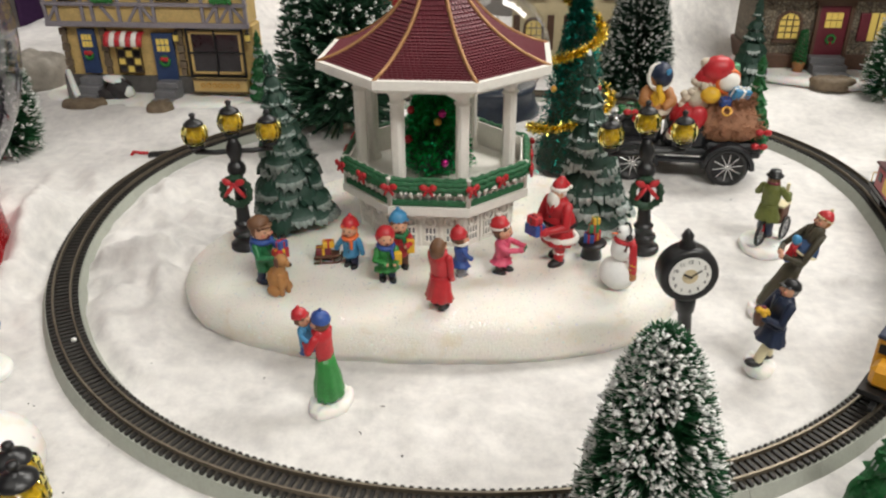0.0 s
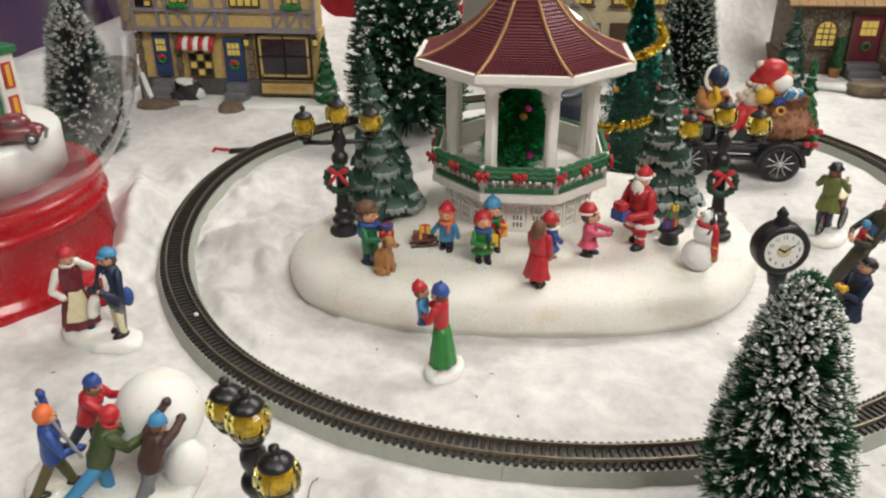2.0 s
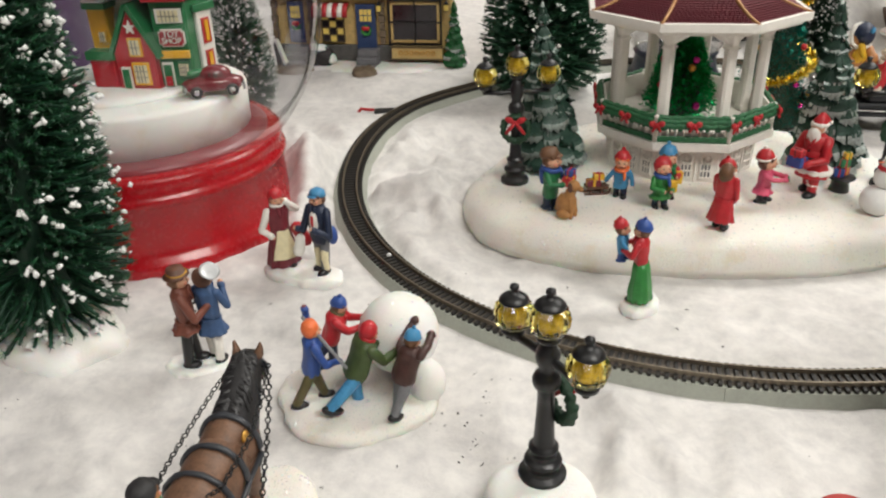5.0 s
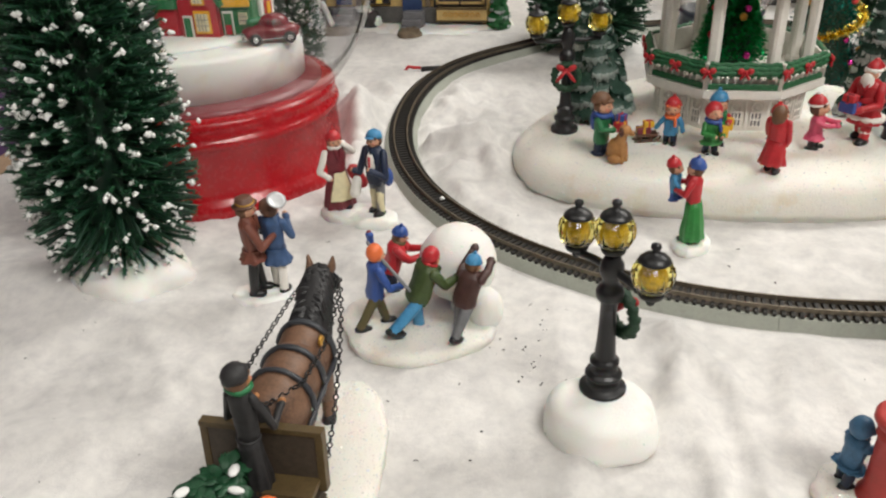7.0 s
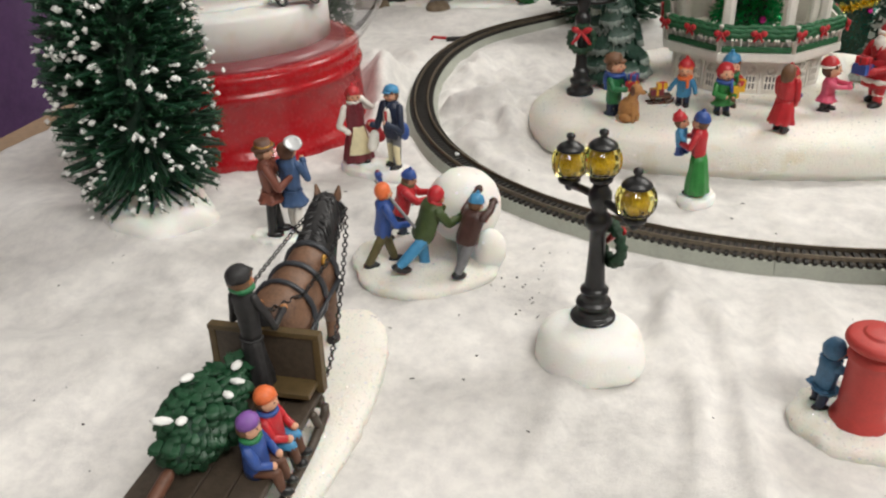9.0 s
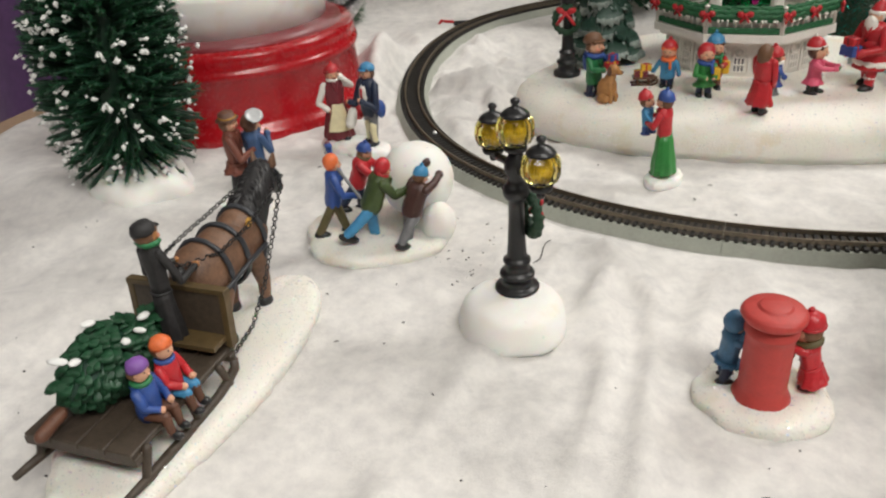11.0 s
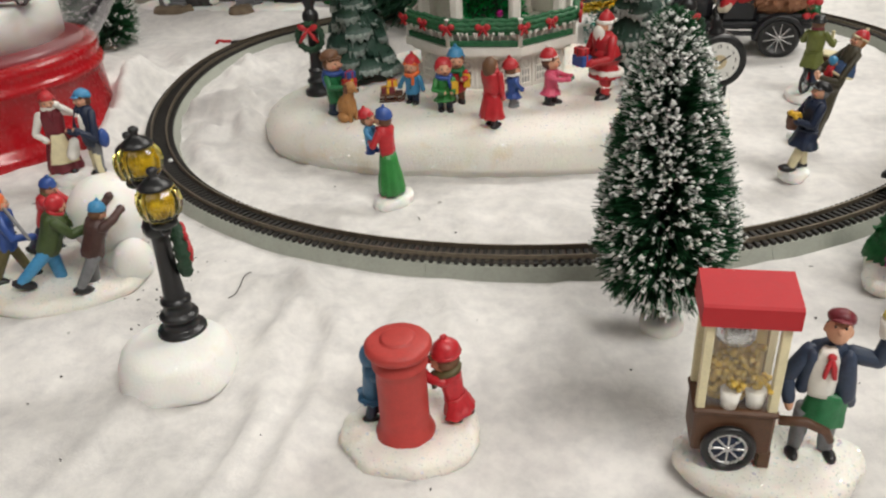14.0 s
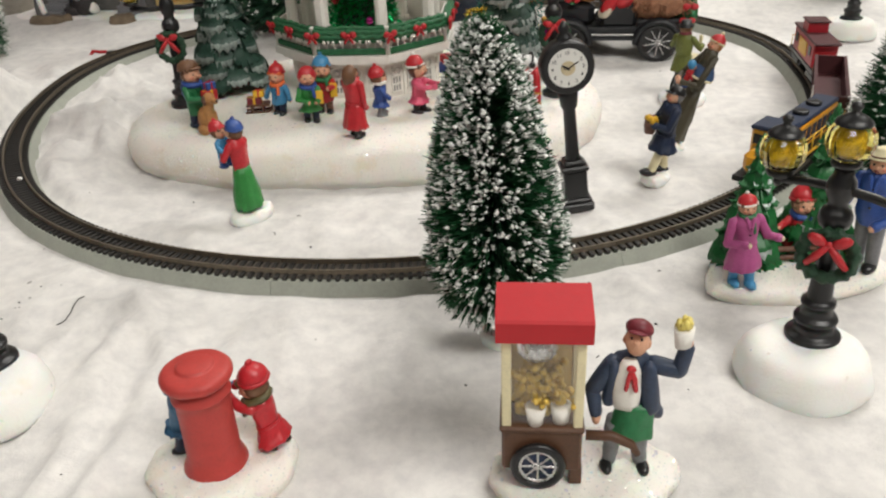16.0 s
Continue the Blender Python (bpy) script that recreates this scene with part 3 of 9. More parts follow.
sh = Shape()
sh.box((0.32, -0.19, -0.031), (1.78, 1.62, 0.05), paint("table_board", (0.35, 0.24, 0.15), 0.5), ch=0.004)
for tx, ty in ((-0.5, -0.93), (1.14, -0.93), (-0.5, 0.55), (1.14, 0.55)):
    sh.box((tx, ty, (FLOOR - 0.055) / 2), (0.05, 0.05, -FLOOR - 0.055), GREY)
thing("display_table", (0, 0, 0), 0, "wooden display table under the white cloth", "table", shape=sh)

WALL = paint("wall_paint", (0.40, 0.37, 0.34), 0.8, 0.06, scale=6, relief=0.1)
FLOORING = paint("floor_vinyl", (0.28, 0.25, 0.22), 0.4, 0.15, scale=4, relief=0.1)
for nm, c, size, mat in (("floor", (0, 0, FLOOR - 0.05), (7, 7, 0.1), FLOORING), ("ceiling", (0, 0, CEILING + 0.05), (7, 7, 0.1), paint("ceiling_paint", (0.55, 0.54, 0.52), 0.9, 0.04, scale=5)),
                         ("wall_north", (0, 3.55, 0.5), (7, 0.1, 2.51), WALL), ("wall_south", (0, -3.55, 0.5), (7, 0.1, 2.51), WALL),
                         ("wall_east", (3.55, 0, 0.5), (0.1, 7, 2.51), WALL), ("wall_west", (-3.55, 0, 0.5), (0.1, 7, 2.51), WALL)):
    sh = Shape()
    sh.box(c, size, mat, ch=0.001)
    thing(nm, (0, 0, 0), 0, "plain room " + nm.split("_")[0], nm.split("_")[0], "", "structure", sh)
for px, py, sx, sy, _ in PANELS:
    fx = thing("ceiling_light", (px, py, CEILING), 0, "long white fluorescent ceiling light", "ceiling light", "ceiling lights")
    sh = Shape()
    for s in (-1, 1):
        sh.box((0, s * (sy / 2 + 0.02), -0.03), (sx + 0.08, 0.03, 0.06), WHITE)
        sh.box((s * (sx / 2 + 0.02), 0, -0.03), (0.03, sy + 0.08, 0.06), WHITE)
    part("frame", sh, fx)
    sh = Shape()
    sh.box((0, 0, -0.012), (sx, sy, 0.01), glow_mat("diffuser", (1.0, 0.96, 0.9), 1.2))
    part("diffuser", sh, fx)


def curtain(name, x0, y0, x1, y1, z0, z1, mat, label, cat, waves=9, amp=0.018, seed=0):
    n, rows = 120, 14
    dx, dy = x1 - x0, y1 - y0
    ll = math.hypot(dx, dy)
    verts, faces = [], []
    for j in range(rows + 1):
        for i in range(n + 1):
            t, v = i / n, j / rows
            a = amp * math.sin(t * waves * 6.283 + 1.5 * noise.noise(Vector((t * 6, v * 1.2, seed)))) * (0.55 + 0.45 * (1 - v)) + 0.02 * noise.noise(Vector((t * 9, v * 2, seed + 3)))
            verts.append((x0 + dx * t - dy / ll * a, y0 + dy * t + dx / ll * a, z0 + (z1 - z0) * v))
    for j in range(rows):
        for i in range(n):
            faces.append((j * (n + 1) + i, j * (n + 1) + i + 1, (j + 1) * (n + 1) + i + 1, (j + 1) * (n + 1) + i))
    sh = Shape()
    sh.add(verts, faces, mat)
    ob = thing(name, (0, 0, 0), 0, label, cat, shape=sh)
    sol = ob.modifiers.new("cloth_thickness", "SOLIDIFY")
    sol.thickness = 0.003
    return ob


curtain("purple_drape", -0.72, -0.75, -0.80, 0.70, FLOOR + 0.003, 0.34, PURPLE, "dark purple draped cloth hanging beside the table", "drape", 6, 0.015, 1)
curtain("purple_drape", -0.80, 0.74, -0.16, 0.78, FLOOR + 0.003, 0.36, PURPLE, "dark purple draped cloth hanging behind the table", "drape", 7, 0.02, 2)
curtain("red_drape", -0.42, 0.70, -0.12, 0.72, FLOOR + 0.003, 0.16, RED_CLOTH, "bright red cloth hanging behind the houses", "drape", 3, 0.02, 3)
# ---- track and train ----
BED = paint("grey_roadbed", (0.34, 0.355, 0.305), 0.55, 0.15, scale=120)
BALLAST = paint("dark_ballast", (0.105, 0.09, 0.072), 0.5, 0.35)
TIE = paint("black_tie", (0.018, 0.016, 0.014), 0.5, 0.4)
RAIL = paint("bronze_rail", (0.24, 0.20, 0.15), 0.36, 0.3, metal=0.75)


def at_line(deg, off=0.0):
    """A point beside the middle line and the way along it."""
    r, z = line_fast(deg)
    r2, z2 = line_fast(deg + 0.5)
    a, b = radians(deg), radians(deg + 0.5)
    p, q = Vector((r * math.cos(a), r * math.sin(a), z)), Vector((r2 * math.cos(b), r2 * math.sin(b), z2))
    d = (q - p).normalized()
    return p + Vector((d.y, -d.x, 0)).normalized() * off, d


def line_strip(prof, a0, a1, mat, n=12):
    """A profile of (offset, height) swept along the track."""
    sh = Shape()
    k = len(prof)
    verts = []
    for i in range(n + 1):
        for off, z in prof:
            p, _ = at_line(a0 + (a1 - a0) * i / n, off)
            verts.append((p.x, p.y, p.z + z))
    faces = [(i * k + j, i * k + (j + 1) % k, (i + 1) * k + (j + 1) % k, (i + 1) * k + j) for i in range(n) for j in range(k)]
    faces += [tuple(range(k)), tuple(n * k + j for j in range(k - 1, -1, -1))]
    sh.add(verts, faces, mat, smooth=False)
    return sh


TIE_SHAPE = Shape()
TIE_SHAPE.box((0, 0, 0.0062), (0.0018, 0.0172, 0.0020), TIE, ch=0.0002)
TIE_MESH = TIE_SHAPE.mesh("tie")
START = -96.3
for i in range(12):
    sec = thing("track_section", (0, 0, 0), 0, "curved model railway track on a grey plastic roadbed", "railway track", "track sections")
    a0, a1 = START + 30 * i + 0.02, START + 30 * i + 29.98
    part("roadbed", line_strip([(-0.0124, -0.0008), (-0.0092, 0.0055), (0.0092, 0.0055), (0.0124, -0.0008)], a0, a1, BED), sec)
    part("ballast", line_strip([(-0.0066, 0.0050), (-0.0066, 0.0060), (0.0066, 0.0060), (0.0066, 0.0050)], a0, a1, BALLAST), sec, "dark grey ballast strip")
    for off in (-0.0047, 0.0047):
        part("rail", line_strip([(off - 0.0005, 0.0068), (off - 0.0003, 0.0086), (off - 0.0005, 0.0091), (off + 0.0005, 0.0091), (off + 0.0003, 0.0086), (off + 0.0005, 0.0068)], a0, a1, RAIL), sec)
    for k in range(40):
        p, d = at_line(a0 + (a1 - a0) * (k + 0.5) / 40)
        part("tie", TIE_MESH, sec, "", pose(p.x, p.y, p.z, 0, 0, math.degrees(math.atan2(d.y, d.x))))

LOCO_YELLOW = paint("loco_yellow", (0.72, 0.33, 0.015), 0.35, 0.15)
CAR_RED = paint("car_red", (0.36, 0.012, 0.022), 0.35, 0.2)
CAR_BROWN = paint("car_maroon", (0.075, 0.022, 0.024), 0.45, 0.25)


def bogie(parent, x):
    sh = Shape()
    sh.box((0, 0, 0.0045), (0.019, 0.009, 0.0035), BLACK)
    for s in (-1, 1):
        sh.box((0, s * 0.0058, 0.004), (0.021, 0.0016, 0.0034), BLACK)
    b = part("bogie", sh, parent, "", pose(x, 0, 0))
    for wx in (-0.0065, 0.0065):
        for s in (-1, 1):
            wh = Shape()
            wh.lathe([(0.0033, -0.0006), (0.0036, -0.0002), (0.0029, 0.0005), (0.001, 0.0007)], GREY, pose(wx, s * 0.0045, 0.0035, -90 * s), 14)
            part("wheel", wh, b)


def on_track(deg):
    """A pose on the rails, heading down the right side towards the front."""
    p, d = at_line(deg)
    return pose(p.x, p.y, p.z + 0.0089, 0, 0, math.degrees(math.atan2(-d.y, -d.x)))


def coupler(sh, x):
    sh.box((x, 0, 0.0058), (0.006, 0.0024, 0.002), BLACK)


loco = thing("locomotive", on_track(-40), 0, "yellow and black model diesel locomotive on the track", "locomotive")
sh = Shape()
sh.box((0, 0, 0.0095), (0.104, 0.0165, 0.0028), BLACK)
sh.box((0, 0, 0.0065), (0.030, 0.012, 0.005), BLACK)
coupler(sh, 0.054), coupler(sh, -0.054)
part("frame", sh, loco)
sh = Shape()
sh.box((-0.012, 0, 0.0185), (0.062, 0.0125, 0.0155), LOCO_YELLOW, ch=0.0015)
sh.box((-0.012, 0, 0.0268), (0.060, 0.0128, 0.0026), NAVY, ch=0.001)
for i in range(8):
    for s in (-1, 1):
        sh.box((-0.038 + i * 0.0072, s * 0.0063, 0.0185), (0.0052, 0.0006, 0.009), NAVY)
part("hood", sh, loco, "black and yellow hood with louvre doors")
sh = Shape()
sh.box((0.028, 0, 0.0205), (0.016, 0.0165, 0.0195), LOCO_YELLOW, ch=0.0012)
sh.box((0.028, 0, 0.0308), (0.0175, 0.0172, 0.0022), NAVY, ch=0.0008)
cab = part("cab", sh, loco)
for s in (-1, 1):
    w = Shape()
    w.box((0.028, s * 0.0083, 0.0245), (0.0085, 0.0006, 0.0062), BLACK)
    w.box((0.0362, s * 0.0042, 0.0252), (0.0006, 0.005, 0.0048), BLACK)
    part("window", w, cab)
sh = Shape()
sh.box((0.042, 0, 0.0165), (0.012, 0.0125, 0.0115), LOCO_YELLOW, ch=0.0025)
part("nose", sh, loco)
for s in (-1, 1):
    sh = Shape()
    sh.tube([(-0.05, s * 0.0083, 0.018), (0.018, s * 0.0083, 0.018)], 0.0004, YELLOW, n=5)
    for i in range(7):
        sh.tube([(-0.05 + i * 0.0113, s * 0.0083, 0.0108), (-0.05 + i * 0.0113, s * 0.0083, 0.018)], 0.0004, YELLOW, n=5)
    part("handrail", sh, loco)
    sh = Shape()
    sh.box((-0.012, s * 0.0084, 0.0092), (0.08, 0.0005, 0.0016), YELLOW)
    part("stripe", sh, loco)
for fx in (-0.022, -0.004):
    sh = Shape()
    sh.lathe([(0.004, 0.028), (0.004, 0.0297), (0.003, 0.0299)], BLACK, pose(fx, 0, 0), 14)
    part("roof_fan", sh, loco)
bogie(loco, 0.031), bogie(loco, -0.031)

gon = thing("gondola_wagon", on_track(-19), 0, "dark maroon open model gondola wagon on the track", "wagon")
sh = Shape()
sh.box((0, 0, 0.0095), (0.090, 0.0168, 0.0026), CAR_BROWN)
coupler(sh, 0.047), coupler(sh, -0.047)
part("floor", sh, gon)
for s in (-1, 1):
    sh = Shape()
    sh.box((0, s * 0.0082, 0.0165), (0.090, 0.0012, 0.0125), CAR_BROWN)
    sh.box((0, s * 0.0089, 0.0225), (0.090, 0.0012, 0.0012), CAR_BROWN)
    for i in range(11):
        sh.box((-0.042 + i * 0.0084, s * 0.0090, 0.0162), (0.0012, 0.0008, 0.0118), CAR_BROWN)
    part("side_panel", sh, gon)
    sh = Shape()
    for i in range(6):
        sh.box((0.022 + i * 0.0034, s * 0.0096, 0.0165), (0.0018, 0.0006, 0.0100), WHITE)
    part("side_marking", sh, gon, "white painted bars")
    sh = Shape()
    sh.box((s * 0.0445, 0, 0.0165), (0.0012, 0.0164, 0.0125), CAR_BROWN)
    part("end_panel", sh, gon)
bogie(gon, 0.031), bogie(gon, -0.031)

cab = thing("caboose", on_track(-1.3), 0, "red and yellow model caboose with a cupola on the track", "wagon")
sh = Shape()
sh.box((0, 0, 0.0095), (0.074, 0.0165, 0.0026), BLACK)
coupler(sh, 0.04), coupler(sh, -0.04)
part("floor", sh, cab)
sh = Shape()
sh.box((0, 0, 0.0185), (0.058, 0.0155, 0.016), CAR_RED, ch=0.0008)
sh.box((0, 0, 0.0272), (0.066, 0.0168, 0.0018), CAR_BROWN, ch=0.0008)
body = part("body", sh, cab)
for s in (-1, 1):
    sh = Shape()
    sh.box((0, s * 0.0080, 0.0185), (0.022, 0.0005, 0.010), YELLOW)
    part("side_board", sh, cab, "yellow side board")
    for wx in (-0.02, 0.02):
        sh = Shape()
        sh.box((wx, s * 0.0080, 0.0205), (0.006, 0.0006, 0.006), BLACK)
        part("window", sh, body)
    sh = Shape()
    sh.tube([(s * 0.0355, -0.0075, 0.0105), (s * 0.0355, -0.0075, 0.018), (s * 0.0355, 0.0075, 0.018), (s * 0.0355, 0.0075, 0.0105)], 0.0005, YELLOW, n=5)
    part("railing", sh, cab)
sh = Shape()
sh.box((-0.006, 0, 0.0312), (0.014, 0.0135, 0.0075), CAR_RED, ch=0.0006)
sh.box((-0.006, 0, 0.0353), (0.017, 0.0152, 0.0014), CAR_BROWN, ch=0.0006)
part("cupola", sh, cab)
bogie(cab, 0.024), bogie(cab, -0.024)

# the feed clip with its red wire
CLIP = (-0.268, 0.046)
clip = thing("feed_clip", (*CLIP, cloth_z(*CLIP) - 0.001), 14, "black track terminal with a red wire", "connector")
sh = Shape()
sh.box((0.008, 0, 0.0024), (0.018, 0.0075, 0.0048), BLACK, ch=0.0012)
part("housing", sh, clip)
sh = Shape()
pts = []
for i in range(30):
    t = i / 29
    wx, wy = -0.001 - 0.16 * t, 0.01 * math.sin(t * 4.0)
    c, s = math.cos(radians(14)), math.sin(radians(14))
    gx, gy = CLIP[0] + wx * c - wy * s, CLIP[1] + wx * s + wy * c
    pts.append((wx, wy, cloth_z(gx, gy) - cloth_z(*CLIP) + 0.0045 - 0.0028 * t - 0.010 * smooth(0.07, 0.12, t) * smooth(0.86, 0.80, t)))
sh.tube(pts, 0.0014, RED, n=6)
part("red_wire", sh, clip)
dot = Shape()
dot.ball((0, 0, 0.0012), (0.0016, 0.0014, 0.0012), SNOW_DAB, n=8)
thing("bead", (-0.2073, -0.1926, 0.0070), 0, "tiny white polystyrene bead lying on the track", "bead", shape=dot)
# ---- the bandstand and its snowy plateau ----
sh = Shape()
OUT = [(-0.160, -0.074), (-0.172, -0.115), (-0.160, -0.153), (-0.130, -0.175), (-0.095, -0.186), (-0.050, -0.189), (-0.010, -0.187), (0.036, -0.182), (0.080, -0.165), (0.109, -0.136), (0.124, -0.097), (0.124, -0.055), (0.103, -0.016), (0.06, 0.018), (0.0, 0.033), (-0.07, 0.033), (-0.115, 0.002), (-0.143, -0.036)]
CX, CY = -0.026, -0.085


def plateau_ring(k):
    pts = []
    n = 8 * len(OUT)
    for i in range(n):
        t = i / 8
        p = [Vector(OUT[(int(t) + d) % len(OUT)]) for d in (-1, 0, 1, 2)]
        u = t - int(t)
        q = 0.5 * (2 * p[1] + (p[2] - p[0]) * u + (2 * p[0] - 5 * p[1] + 4 * p[2] - p[3]) * u * u + (3 * p[1] - p[0] - 3 * p[2] + p[3]) * u * u * u)
        pts.append((CX + (q.x - CX) * k, CY + (q.y - CY) * k))
    return pts


prof = [(0.985, -0.001), (1.0, 0.005), (1.0, 0.011), (0.985, 0.0165), (0.955, 0.0205), (0.90, 0.0228), (0.8, 0.0235), (0.6, 0.0238), (0.4, 0.0238), (0.2, 0.0238), (0.02, 0.0238)]
verts, faces = [], []
n = 8 * len(OUT)
for k, z in prof:
    for x, y in plateau_ring(k):
        verts.append((x, y, z + (0.0007 * noise.noise(Vector((x * 60, y * 60, 1))) if 0.002 < z else 0)))
for j in range(len(prof) - 1):
    faces += [(j * n + i, j * n + (i + 1) % n, (j + 1) * n + (i + 1) % n, (j + 1) * n + i) for i in range(n)]
faces += [tuple(range(n - 1, -1, -1)), tuple((len(prof) - 1) * n + i for i in range(n))]
sh.add(verts, faces, SNOW)
glitter(sh, 15, 5)
thing("snow_plateau", (0, 0, 0), 0, "thick glittering white cast snow base with rounded rim", "snow base", shape=sh)
TOP = 0.0236

ROOF_TILE = paint("roof_tile_paint", (0.16, 0.028, 0.04), 0.5, 0.25)
RIB_GOLD = paint("rib_gold", (0.42, 0.22, 0.09), 0.4, 0.2, metal=0.3)
GARLAND = paint("garland_green", (0.025, 0.14, 0.055), 0.5, 0.45, relief=0.9, scale=500)
gz = thing("gazebo", (-0.0285, -0.0555, TOP), 0, "white octagonal bandstand with a maroon tiled roof and green garlands", "bandstand")
Z0 = TOP


def corner(r, k):
    a = radians(22.5 + 45 * k)
    return r * math.cos(a), r * math.sin(a)


def octagon(r):
    return [corner(r, k) for k in range(8)]


sh = Shape()
sh.prism(octagon(0.0505), 0, 0.0215, WHITE)
base = part("lattice_base", sh, gz, "white base with lattice panels")
lat = Shape()
for i in range(4):
    lat.box((-0.0033 + 0.0022 * i, 0, 0.0072), (0.0009, 0.0010, 0.0098), WHITE)
for z in (0.0024, 0.0072, 0.0120):
    lat.box((0, 0, z), (0.0082, 0.0012, 0.0010), WHITE)
# grey sheet behind the bars, painting the shade of the openings
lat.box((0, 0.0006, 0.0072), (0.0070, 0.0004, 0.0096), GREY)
lat.ring((0, -0.0002, 0.0155), 0.0034, 0.0008, WHITE, None, 18, 6, Euler((1.5708, 0, 0)), 0.2)
lat.ball((0, 0.0002, 0.0155), (0.0018, 0.0007, 0.0018), WHITE, None, 8)
lat = lat.mesh("lattice_panel")
pier = Shape()
pier.box((0, 0, 0.0100), (0.0014, 0.0014, 0.0200), WHITE)
pier = pier.mesh("pilaster")
for k in range(8):
    face = pose(0, 0, 0, 0, 0, 45 * k) @ pose(0, -0.0505 * math.cos(radians(22.5)) - 0.0006, 0.001)
    for off in (-0.0124, 0.0, 0.0124):
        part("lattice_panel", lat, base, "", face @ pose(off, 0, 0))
    for off in (-0.0062, 0.0062):
        part("pilaster", pier, base, "", face @ pose(off, 0, -0.0005))
sh = Shape()
sh.prism(octagon(0.0565), 0.0215, 0.0245, WHITE)
sh.prism(octagon(0.0610), 0.0245, 0.0295, WHITE)
part("deck", sh, gz)
rail_r, ap = 0.0585, math.cos(radians(22.5))
for k in range(8):
    a, b = Vector((*corner(rail_r, k), 0)), Vector((*corner(rail_r, k + 1), 0))
    mid, along = (a + b) / 2, (b - a).normalized()
    sh = Shape()
    L = (b - a).length
    t = Matrix.Translation(mid) @ pose(0, 0, 0, 0, 0, math.degrees(math.atan2(along.y, along.x)))
    sh.box((0, 0, 0.0318), (L * 0.96, 0.0022, 0.0040), GARLAND, t, ch=0.0008)
    sh.box((0, 0.0022, 0.0378), (L * 0.92, 0.0012, 0.0160), WHITE, t)
    for i in range(9):
        sh.limb((-L * 0.44 + i * L * 0.11, 0, 0.0325), (-L * 0.44 + i * L * 0.11, 0, 0.040), 0.0007, 0.0007, WHITE, t, 6)
    r = part("railing", sh, gz)
    sh = Shape()
    for row, (gy, gz0, gr) in enumerate(((-0.0004, 0.0462, 0.0016), (-0.0014, 0.0440, 0.0019), (-0.0016, 0.0414, 0.0020), (-0.0012, 0.0392, 0.0015))):
        pts = [(-L * 0.49 + L * 0.98 * i / 22, gy, gz0 + 0.0004 * math.sin(i * 1.7 + row * 2 + k) - 0.0006 * abs(math.sin(math.pi * i / 11))) for i in range(23)]
        sh.tube(pts, [gr * (1 + 0.16 * math.sin(i * 2.9 + row * 1.3 + k)) for i in range(23)], GARLAND, t, 8)
    part("garland", sh, r, "thick green garland rope")
    sh = Shape()
    for i in range(13):
        u = (i + 0.5 + 0.3 * math.sin(i * 3.7 + k)) / 13
        drop = 0.0003 + 0.0016 * abs(math.sin(i * 2.1 + k))
        sh.limb((-L * 0.47 + u * L * 0.94, -0.0026, 0.0382), (-L * 0.47 + u * L * 0.94, -0.0024, 0.0382 - drop), 0.0010, 0.0005, WHITE, t, 6)
    part("snow_fringe", sh, r, "white snow hanging below the garland")
    for bx, sc in ((0.0, 1.0), (-L / 2, 1.0)):
        bow = Shape()
        bm = t @ Matrix.Translation((bx, -0.0040, 0.0420)) @ Matrix.Diagonal((sc, sc, sc, 1))
        bow.ball((0, 0, 0), 0.0015, RED, bm, 8)
        for s in (-1, 1):
            bow.ball((s * 0.0027, 0, 0.0007), (0.0024, 0.0013, 0.0021), RED, bm, 8, Euler((0, -s * 0.35, 0)))
            bow.limb((s * 0.0005, 0, -0.0008), (s * 0.0024, 0, -0.004), 0.0010, 0.0008, RED, bm, 6)
        part("bow", bow, r, "red ribbon bow")
    sh = Shape()
    sh.lathe([(0.0016, 0.0295), (0.0016, 0.0455), (0.0020, 0.0460), (0.0020, 0.0470), (0.0008, 0.0474)], WHITE, Matrix.Translation(a), 10)
    part("rail_post", sh, gz)
    cx, cy = corner(0.0475, k)
    sh = Shape()
    cm = pose(cx, cy, 0, 0, 0, math.degrees(math.atan2(cy, cx)))
    sh.box((0, 0, 0.0315), (0.0076, 0.0076, 0.0040), WHITE, cm, ch=0.0006)
    sh.box((0, 0, 0.0640), (0.0068, 0.0068, 0.0680), WHITE, cm, ch=0.0014)
    sh.box((0, 0, 0.0870), (0.0078, 0.0078, 0.0018), WHITE, cm, ch=0.0006)
    sh.lathe([(0.0034, 0.0885), (0.0044, 0.0915), (0.0072, 0.0960), (0.0092, 0.1005)], WHITE, cm, 14)
    for s in (-1, 1):
        d = (Vector((*corner(0.0475, k + s), 0)) - Vector((cx, cy, 0))).normalized()
        sh.tube([(cx, cy, 0.0905), (cx + d.x * 0.006, cy + d.y * 0.006, 0.0945), (cx + d.x * 0.012, cy + d.y * 0.012, 0.0985)], [0.0030, 0.0036, 0.0038], WHITE, n=8)
    part("column", sh, gz)
sh = Shape()
sh.prism(octagon(0.0665), 0.0975, 0.1005, WHITE)
sh.prism(octagon(0.0718), 0.1005, 0.1052, WHITE)
part("eave", sh, gz)
PROF = [(0.0705, 0.1040), (0.062, 0.1064), (0.054, 0.1094), (0.047, 0.1130), (0.040, 0.1172), (0.033, 0.1222), (0.027, 0.1275), (0.0215, 0.1335), (0.0165, 0.1405), (0.012, 0.149), (0.009, 0.156)]


def roof_at(r):
    for (r0, z0), (r1, z1) in zip(PROF, PROF[1:]):
        if r1 <= r <= r0:
            return z0 + (z1 - z0) * (r0 - r) / (r0 - r1)
    return PROF[-1][1]


